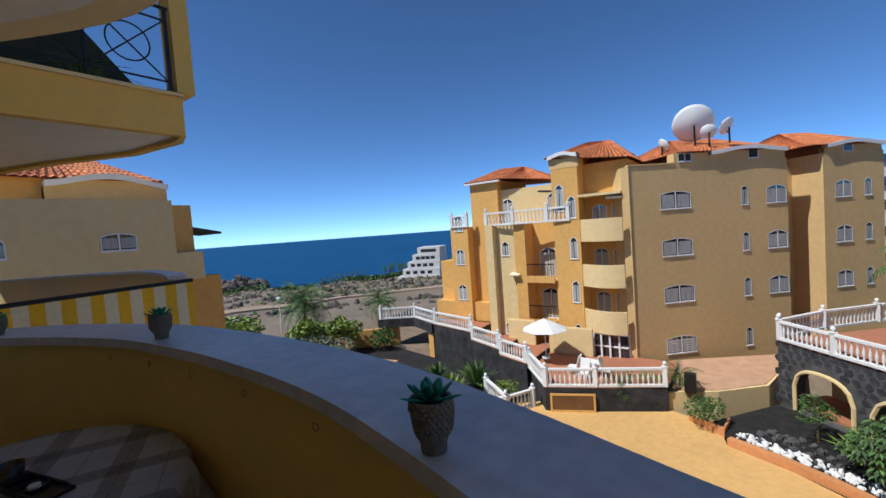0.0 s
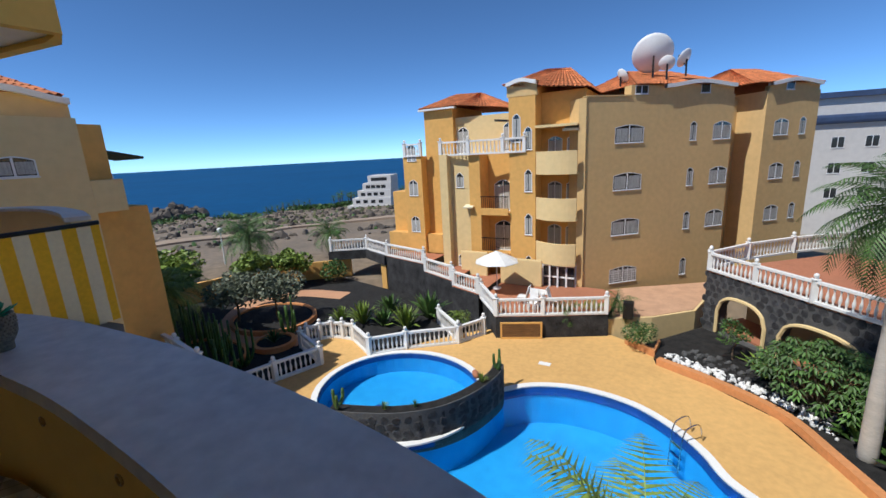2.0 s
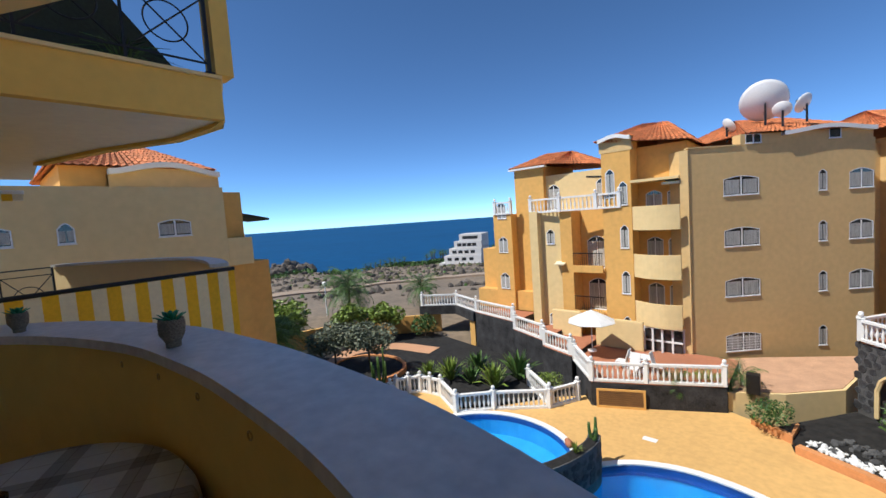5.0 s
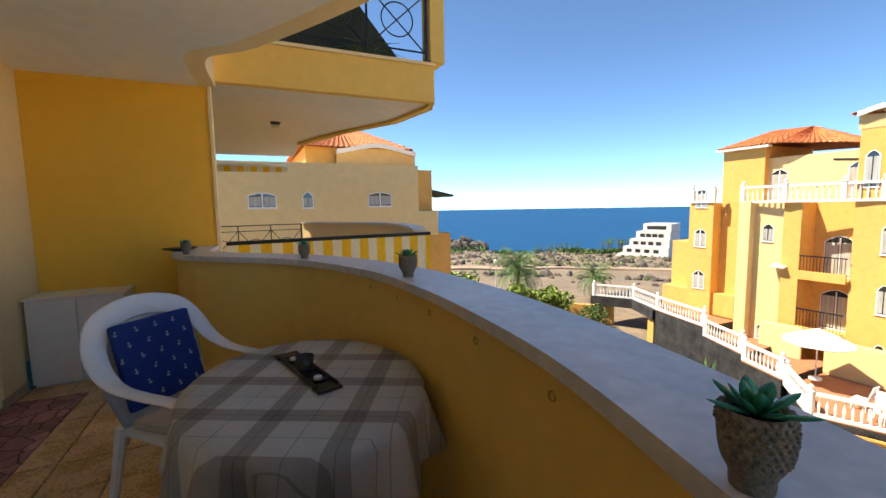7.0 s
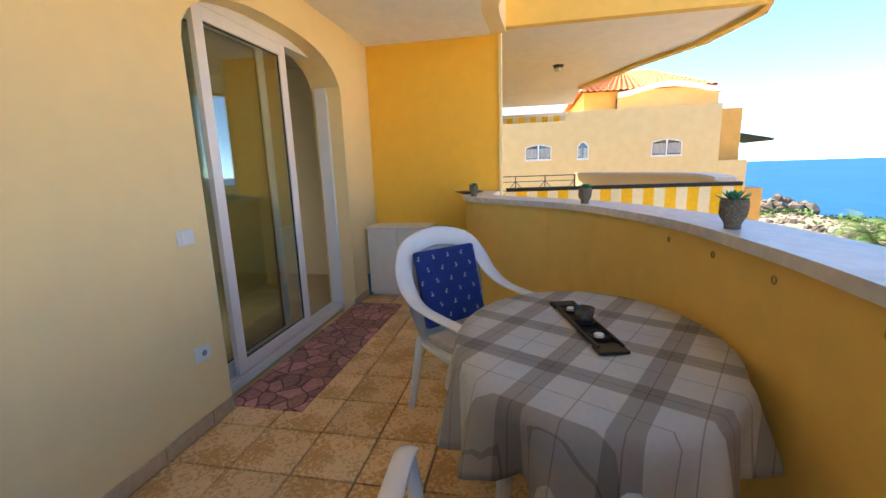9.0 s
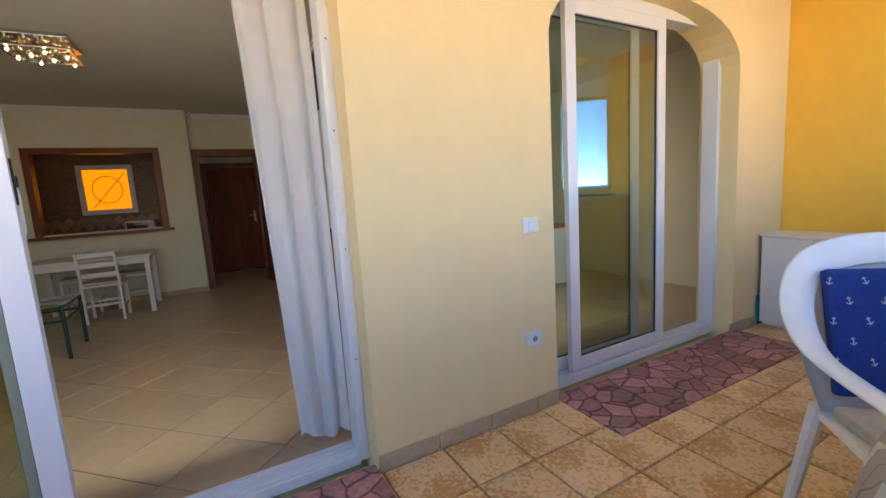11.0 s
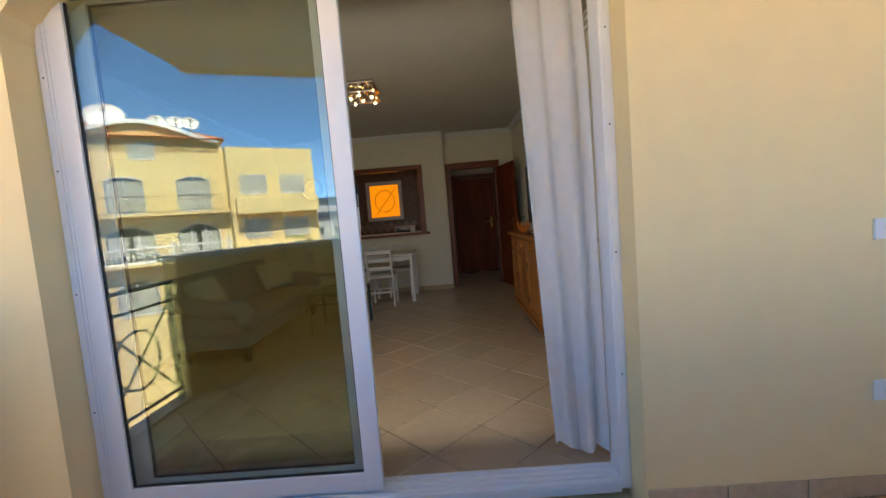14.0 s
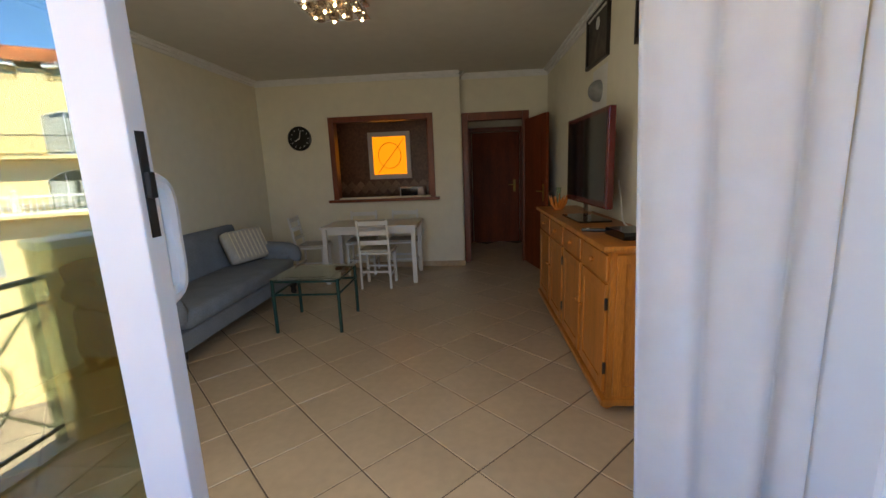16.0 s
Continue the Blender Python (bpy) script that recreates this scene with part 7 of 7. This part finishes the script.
# stepped podium terraces with lava walls
pods = (([(7.1, -21.5), (4.8, -22.5), (1.8, -24.0), (1.8, -28), (9.0, -28), (9.0, -24.0)], -7.0, 0.9), ([(9.05, -23.6), (9.05, -28), (11.3, -28), (11.3, -24.5)], -6.7, 1.0), ([(11.35, -24.6), (11.35, -28.5), (14.2, -28.5), (14.2, -25.9)], -6.4, 1.1), ([(14.25, -26.0), (14.25, -29), (18.5, -29), (18.5, -27.2)], -5.9, 1.1))
STONEF = mat("dark lava masonry", (0.045, 0.045, 0.048), 0.9, vary=0.5, scale=6, bump=0.9, bscale=9)
for k, (pl, zt, _) in enumerate(pods):
    area = sum(a[0] * b[1] - b[0] * a[1] for a, b in zip(pl, pl[1:] + pl[:1]))
    pl2 = pl if area > 0 else pl[::-1]
    struct("podium_" + "abcd"[k], prism(B(), pl2, ZB, zt), STONEF, "dark lava stone podium under a garden terrace", "wall")
    struct("podium_floor_" + "abcd"[k], prism(B(), pl2, zt + 0.002, zt + 0.03), TERRA, "terracotta terrace paving", "pavement")
balustrade([(8.95, -23.8), (7.1, -21.6), (4.85, -22.6), (1.9, -24.0)], -6.96)
balustrade([(11.25, -24.7), (9.15, -23.8)], -6.66)
balustrade([(14.15, -26.0), (11.45, -24.8)], -6.36)
balustrade([(24.0, -27.0), (21.5, -28.6), (18.4, -27.3), (14.35, -26.15)], -5.86)
struct("podium_e", prism(B(), [(24.2, -26.8), (21.5, -28.4), (18.55, -27.0), (18.55, -31), (24.2, -31)][::-1], -6.6, -5.89), STONEF, "dark lava stone bridge terrace", "wall")
struct("podium_e_base", prism(B(), [(18.6, -27.2), (18.6, -31), (19.4, -31), (19.4, -27.6)], ZB, -6.6), OUT_ORANGE, "orange pier of the bridge terrace", "wall")
struct("garden_room", box(B(), 14.5, -31, -5.86, 19.5, -29.2, -4.4), OUT_ORANGE, "low orange garden wall block", "wall")
for x0, x1, yy, zt in ((6.2, 9.0, -27.2, -5.2), (10.0, 12.0, -27.4, -5.0)):
    struct("terrace_divider", box(B(), x0, yy, -7.0, x1, yy + 0.15, zt, 0.1), PALE, "low cream divider wall between terraces", "wall")
gr = thing("garage_grille", "brown slatted garage grille in an ochre frame", "grille", 0, 0, 0)
a0, a1 = Vector((7.0, -21.47)), Vector((4.85, -22.42))
ang = math.degrees(math.atan2(a1.y - a0.y, a1.x - a0.x))
gr.matrix_basis = pose(a0.x, a0.y, ZD, 0, 0, ang)
gl = (a1 - a0).length
part("frame", frame_bars(B(), 0.15, gl, 0.0, 0.95, -0.09, -0.04, 0.1), OUT_ORANGE, gr)
for k in range(7):
    part("slat", box(B(), 0.25, -0.075, 0.12 + k * 0.105, gl - 0.1, -0.05, 0.2 + k * 0.105), SHUT, gr)
um = thing("parasol", "open white garden parasol", "parasol", 8.4, -25.0, -6.66)
part("pole", lathe(B(), [(0.25, 0), (0.25, 0.08), (0.03, 0.1), (0.03, 2.4)], 10), ALU, um)
part("canopy", lathe(B(), [(1.35, 1.75), (0.7, 2.1), (0.02, 2.4), (0.02, 2.36), (0.7, 2.06), (1.33, 1.72)], 8), mat("white parasol canvas", (0.8, 0.8, 0.78), 0.8), um)
tb = thing("patio_table", "round white plastic patio table", "table", 5.5, -24.0, -6.96)
part("top", lathe(B(), [(0.55, 0.72), (0.55, 0.75)], 20), WHITE, tb)
part("leg", lathe(B(), [(0.3, 0), (0.05, 0.08), (0.05, 0.72)], 10), WHITE, tb)
for k, (dx, dy, rz) in enumerate(((0.9, 0.1, 90), (-0.9, 0.0, -90), (0.1, 0.85, 180))):
    ch = thing("patio_chair", "white high-backed patio chair", "chair", 5.5 + dx, -24.0 + dy, -6.96, rz, "patio chairs")
    part("seat", box(B(), -0.25, -0.25, 0.4, 0.25, 0.25, 0.45), WHITE, ch)
    part("back", box(B(), -0.25, 0.0, 0.0, 0.25, 0.05, 0.7, 0.02, pose(0, 0.22, 0.42, -14)), WHITE, ch)
    for sx in (-0.22, 0.22):
        for sy in (-0.22, 0.22):
            part("leg", box(B(), sx - 0.02, sy - 0.02, 0, sx + 0.02, sy + 0.02, 0.4), WHITE, ch)
struct("ramp_wall", prism(B(), [(1.8, -24.2), (-0.2, -25.2), (-2.2, -27.0), (-3.8, -33), (1.0, -30), (3.6, -28)][::-1], ZB, ZD + 0.9), PALE, "pale ramp wall at the foot of the block", "wall")
struct("ramp_top", prism(B(), [(1.7, -24.4), (-0.2, -25.35), (-2.1, -27.1), (-3.7, -33), (1.0, -30), (3.6, -28)][::-1], ZD + 0.902, ZD + 0.93), mat("pale terracotta ramp", (0.55, 0.33, 0.2), 0.85), "terracotta paved ramp", "pavement")
bx = thing("meter_box", "dark grey metal cabinet", "cabinet", 0.9, -24.6, ZD + 0.93)
part("body", box(B(), -0.25, -0.2, 0, 0.25, 0.2, 0.9, 0.02), IRON, bx)
struct("planter_kerb", strip(B(), [(0.9, -23.4), (-0.5, -22.4), (-0.7, -23.6)], [(0.9, -23.6), (-0.45, -22.65), (-0.6, -23.8)], ZD, ZD + 0.35), KERB, "orange kerb round a shrub bed", "kerb")

# ---- stone terrace with arches ----
A0, C0 = Vector((-2.6, -27.4)), Vector((-9.6, -19.2))
dv = C0 - A0
tl_ = dv.length
ang = math.degrees(math.atan2(dv.y, dv.x))
st = thing("stone_terrace", "dark lava stone terrace wall with cream-edged arches", "terrace", A0.x, A0.y, 0, ang)
ob = part("wall", arch_wall(B(), 0.0, tl_, ZB, -5.15, 0.0, 0.5, [(0.9, 3.5, ZD - 0.05, -7.0, -6.1), (4.2, 7.5, ZD - 0.05, -7.0, -6.1)]), LAVAM, st)
for x0, x1 in ((0.9, 3.5), (4.2, 7.5)):
    pts = []
    for i in range(17):
        u = -1 + 2 * i / 16
        pts.append(((x0 + x1) / 2 + (x1 - x0) / 2 * u, -0.06, -7.0 + 0.9 * max(0.0, 1 - abs(u) ** 2.6) ** 0.5))
    part("arch_edge", tube(B(), [(x0, -0.06, ZD)] + pts + [(x1, -0.06, ZD)], 0.09, 6), PALE, st, "cream arch edging")
part("vault", box(B(), 0.2, 2.6, ZB, tl_ - 0.3, 2.8, -5.2), OUT_CREAM, st, "cream back wall under the arches")
part("vault_floor", box(B(), 0, 0.5, ZB, tl_, 2.6, ZD + 0.05), TERRA, st)
part("top", box(B(), 0.0, 0.0, -5.148, tl_, 9.0, -5.05), TERRA, st, "terracotta terrace paving")
rr = random.Random(15)
def arch_gap(s, z):
    x = s
    for x0, x1 in ((0.9, 3.5), (4.2, 7.5)):
        if x0 - 0.25 < x < x1 + 0.25:
            u = abs((2 * x - x0 - x1) / (x1 - x0 + 0.5))
            if z < -6.85 + 0.95 * max(0.0, 1 - u**2.6) ** 0.5:
                return True
    return False
zr, row = ZD + 0.2, 0
while zr < -5.25:
    s = 0.2 * (row % 2)
    while s < tl_:
        if not arch_gap(s, zr):
            base = Matrix(((1, 0, 0, s), (0, 0, -1, 0.012), (0, 1, 0, zr), (0, 0, 0, 1)))
            sc = 0.42 * rr.uniform(0.9, 1.2)
            share("stone", rr.choice(STONES), ob, base @ pose(0, 0, 0, 0, 0, rr.uniform(0, 360)) @ Matrix.Diagonal((sc, sc, sc * 0.5, 1)))
        s += 0.42 * rr.uniform(0.95, 1.15)
    zr, row = zr + 0.34, row + 1
t_ = dv / tl_
balustrade([tuple(A0 + t_ * s) for s in (0.1, 2.7, 5.3, 7.9, 10.6)], -5.05)
balustrade([(-2.7, -27.6), (-4.6, -30.2), (-7.0, -32.6), (-10.0, -35.0)], -5.05)

# ---- distant white buildings ----
GREYW = mat("grey white render", (0.62, 0.60, 0.57), 0.9, vary=0.05, scale=0.5)
BLUER = mat("blue grey roof", (0.05, 0.08, 0.16), 0.5, vary=0.15)
wb = thing("white_block", "distant white apartment block with blue grey roofs", "building", -22, -66, 0, -170)
part("wall", box(B(), -11, 0, ZB, 9, 12, 2.6), GREYW, wb)
part("wall", box(B(), -9, 1, 2.6, 6, 11, 5.4), GREYW, wb)
part("roof", box(B(), -11.3, -0.4, 2.602, 9.3, 0.99, 3.6, 0.3), BLUER, wb)
part("roof", prism(B(), [(-9.4, 0.6), (6.4, 0.6), (6.4, 11.4), (-9.4, 11.4)], 5.402, 6.0), BLUER, wb)
for zc in (0.6, -2.2, -5.0):
    for x in (-9, -6, -3, 0, 3, 6):
        arched_window(wb, x, zc - 0.6, 1.2, 1.2, -0.005, 0.02, 1, 0, False)
ht = thing("white_hotel", "distant stepped white hotel by the shore", "building", 112, -138, 0, -160)
for k in range(5):
    part("storey", box(B(), -9 + k * 2.2, k * 0.8, -21 + k * 3, 10, 14, -18.05 + k * 3, 0.1), GREYW, ht)
    for j in range(4):
        part("window", box(B(), -7.5 + k * 2.2 + j * (15.5 - 2.2 * k) / 4, k * 0.8 - 0.05, -20.2 + k * 3, -5.6 + k * 2.2 + j * (15.5 - 2.2 * k) / 4, k * 0.8 - 0.002, -18.9 + k * 3), DARKGL, ht)

# ---- neighbouring block towards the sea ----
nb = thing("neighbour_block", "cream neighbouring block with arched windows and tiled roof", "building", 17.0, -9.0, 0, -90)
# its own x runs towards our house front, -y faces us
part("wall", box(B(), -10.5, 0.0, ZB, 0.0, 10, 3.45), PALE, nb)
part("wall", box(B(), 0.0, 0.5, ZB, 0.9, 9, 3.3), OUT_ORANGE, nb)
part("parapet", box(B(), 0.0, 0.0, 0.2, 1.0, 0.5, 1.35, 0.02), PALE, nb)
part("wall", box(B(), -4.6, 3.0, 3.45, 0.4, 9.5, 4.6), OUT_ORANGE, nb)
for zc in (1.6, -1.2, -4.0, -6.6):
    arched_window(nb, -6.7, zc, 1.05, 0.62, -0.005, 0.12, 1)
    arched_window(nb, -4.95, zc - 0.02, 0.45, 0.68, -0.005, 0.2, 0)
    arched_window(nb, -1.85, zc, 1.1, 0.64, -0.005, 0.12, 1)
tiled_roof(nb, [(-4.9, 2.6, 4.5), (0.8, 2.6, 4.5), (0.8, 9.8, 4.5), (-4.9, 9.8, 4.5)], [(-3.0, 6.0, 5.9), (-1.2, 6.0, 5.9)])
gable_trim(nb, -3.2, 0.9, 4.2, 4.55, 2.7)
for z in (-1.6, -4.2):
    pts = [(0.0 + 1.9 * math.sin(math.pi * i / 12), 1.2 + 3.6 * i / 12) for i in range(13)]
    o = [(p[0] - 0.13 if 0 < i < 12 else p[0], p[1]) for i, p in enumerate(pts)]
    part("balcony", strip(B(), pts, o, z, z + 1.15), PALE, nb, "rounded cream balcony")
    part("slab", prism(B(), pts, z - 0.15, z - 0.002), PALE, nb)
balustrade([(20.5, -9.9), (18.6, -10.3), (18.3, -9.6)], 0.25)
part("awning", box(B(), 0.9, 1.8, 2.2, 2.3, 4.2, 2.3, 0.0, pose(0, 0, 0.4, 0, 12)), AWN_D, nb, "dark awning")
part("wall", box(B(), 0.9, 1.2, ZB, 2.2, 8, 0.2), OUT_ORANGE, nb)
for run, zz in (([(30.7, -14.7), (29.9, -11.5), (27.0, -10.6)], -6.9), ([(25.3, -13.6), (24.2, -10.5), (21.5, -10.2)], -6.7), ([(14.7, -10.2), (17.0, -10.6), (19.8, -10.9), (19.8, -9.3)], -6.3)):
    balustrade(run, zz)
    lo = [(p[0], p[1]) for p in run]
    struct("terrace_base", strip(B(), offset_line(lo, -0.2), offset_line(lo, 0.2), ZB, zz - 0.003), STONEF, "dark lava stone base of a garden terrace", "wall")
struct("terrace_divider_low", box(B(), 15.5, -9.6, ZB, 19.5, -9.3, -5.4, 0.1), PALE, "cream wall with painted ornament", "wall")
shrub(15.6, -9.9, -6.9, 0.8, LEAF2, 300, "yellow green potted shrub", 700, 0.12, 1.1)
shrub(14.4, -9.4, -7.3, 0.7, LEAF2, 301, "yellow green potted shrub", 600, 0.12, 0.9)

# ---- block behind the terrace, seen in the door glass ----
rb = thing("courtyard_block", "sunlit cream courtyard block with arches, balconies and tiled roof", "building", -18.2, -22.0, 0, 144)
part("wall", box(B(), -4.2, 0, ZB, 14, 8, 7.0), PALE, rb)
part("wall", box(B(), -9.5, -1.2, ZB, -4.2, 8, 6.6), PALE, rb)
gable_trim(rb, -4.0, 4.0, 7.0, 8.0, 0.0)
gable_trim(rb, 5.0, 13.0, 7.0, 8.0, 0.0)
tiled_roof(rb, [(-4.4, -0.3, 7.2), (14.2, -0.3, 7.2), (14.2, 8, 7.2), (-4.4, 8, 7.2)], [(-1, 4, 8.8), (10, 4, 8.8)])
arched_window(rb, 0.0, 6.0, 1.3, 0.9, -0.005, 0.02, 1)
for x in (-2.4, 1.0, 3.6, 8.0, 11.0):
    arched_window(rb, x, 2.9, 1.8, 2.1, -0.005, 0.25, 1)
    arched_window(rb, x, -0.1, 2.3, 2.2, -0.005, 0.5, 2)
    arched_window(rb, x, -3.0, 2.0, 2.0, -0.005, 0.4, 1)
for x in (-8.0, -5.6):
    for z in (2.8, 0.0, -2.8):
        arched_window(rb, x, z + 0.9, 1.6, 1.2, -1.205, 0.02, 1)
for z in (2.5, -0.4, -3.2):
    part("balcony", box(B(), -9.4, -2.0, z - 0.1, -4.4, -1.205, z + 0.9, 0.05), PALE, rb)
bm = B()
for k in range(70):
    box(bm, -4.0 + k * 0.24, -0.6, 2.85, -3.98 + k * 0.24, -0.58, 3.75)
box(bm, -4.1, -0.62, 3.75, 13.4, -0.56, 3.8)
part("railing", bm, IRON, rb)
part("slab", box(B(), -4.2, -0.7, 2.65, 13.5, -0.002, 2.8), PALE, rb)
part("slab", box(B(), -4.2, -0.7, -0.2, 13.5, -0.002, -0.05), PALE, rb)
wv = (Vector((math.cos(radians(144)), math.sin(radians(144)))), Vector((-math.sin(radians(144)), math.cos(radians(144)))))
def on_rb(x, y):
    return (-18.2 + wv[0].x * x + wv[1].x * y, -22.0 + wv[0].y * x + wv[1].y * y)
balustrade([on_rb(9.5, -0.4), on_rb(6.0, -0.4), on_rb(2.5, -0.4), on_rb(-1.0, -0.4), on_rb(-4.0, -0.4)], -0.05)
p = on_rb(1.5, 2.0)
sat_dish(p[0], p[1], 7.5, 1.0, 144, 30, "large white satellite dish on the courtyard block")
for q in (-1.0, -2.0, -2.8):
    p = on_rb(q, 1.6)
    sat_dish(p[0], p[1], 7.9, 0.5, 144, 30, "small white satellite dish on the courtyard block")
# wing beside the open end of the terrace
struct("wall_wing", box(B(), -16, 3.2, ZB, -3.9, 3.4, 6), OUT_ORANGE, "orange wall of the set-back wing", "wall")
struct("wing_slab", box(B(), -14, 0.7, -0.45, -3.9, 3.2, -0.25), OUT_ORANGE, "balcony slab of the set-back wing", "floor")
struct("wing_soffit", box(B(), -14, 0.7, 2.35, -3.9, 3.198, 2.6), PALE, "pale balcony slab over the set-back wing", "ceiling")
balustrade([(-9.3, 0.85), (-6.6, 0.85), (-4.05, 0.85)], -0.25)
wg = thing("wing_window", "white framed glazed door of the wing", "window", -10.2, 3.19, -0.25)
wg["kind"] = "structure"
arched_window(wg, 0, 0.05, 2.4, 2.1, 0.0, 0.2, 2)
struct("wall_house_below", box(B(), -3.0, 0.0, ZB, 11.5, 0.4, -0.43), OUT_CREAM, "cream house wall below the terrace", "wall")
struct("wall_house_side", box(B(), -3.85, 0.31, ZB, -3.86 + 0.002, 7.6, 6), PALE, "cream side wall of the house", "wall")


# ---- floor tiles, last ----
def tile_mesh(name, w, material, th=0.012):
    bm = B()
    h = w / 2
    lo = [bm.verts.new((x, y, 0)) for x, y in ((-h, -h), (h, -h), (h, h), (-h, h))]
    hi = [bm.verts.new((x * 0.985, y * 0.985, th)) for x, y in ((-h, -h), (h, -h), (h, h), (-h, h))]
    bm.faces.new(hi)
    for i in range(4):
        bm.faces.new((lo[i], lo[(i + 1) % 4], hi[(i + 1) % 4], hi[i]))
    me = bpy.data.meshes.new(name)
    bm.to_mesh(me)
    bm.free()
    me.materials.append(material)
    return me

tm = tile_mesh("tile", 0.325, FLOOR_TILE)
rr = random.Random(1)
for i in range(22):
    for j in range(10):
        x, y = -3.15 + i * 0.333, -0.18 - j * 0.333
        if inside_terrace(x, y + 0.1) or inside_terrace(x, y - 0.05):
            share("tile", tm, terrace_tiles, pose(x, y, ZT - 0.012, 0, 0, 90 * rr.randrange(4)))
rm = tile_mesh("tile", 0.393, ROOM_TILE, 0.005)
q = 0.5657
for i in range(-8, 5):
    for j in range(-5, 24):
        x, y = -0.93 + i * q + (q / 2 if j % 2 else 0), 1.59 + q / 2 + j * q / 2
        if RX0 - 0.1 < x < RX1 + 0.02 and 0.40 < y < 7.4 and not (y > RY1 and x < -0.9):
            share("tile", rm, room_floor, pose(x, y, -0.006, 0, 0, 45 + 90 * rr.randrange(4)))
hb = B()
d = 0.393 * 0.7071
hv = [hb.verts.new(p) for p in ((-d, 0, 0.005), (d, 0, 0.005), (0, d, 0.005), (-d, 0, 0), (d, 0, 0), (0, d, 0))]
hb.faces.new(hv[:3])
for a, b in ((0, 1), (1, 2), (2, 0)):
    hb.faces.new((hv[a], hv[a + 3], hv[b + 3], hv[b]))
hm = bpy.data.meshes.new("tile")
hb.to_mesh(hm)
hb.free()
hm.materials.append(ROOM_TILE)
for i in range(-4, 3):
    share("tile", hm, room_floor, pose(-0.93 + i * q, 1.59 + q / 2 - 6 * q / 2, -0.006))
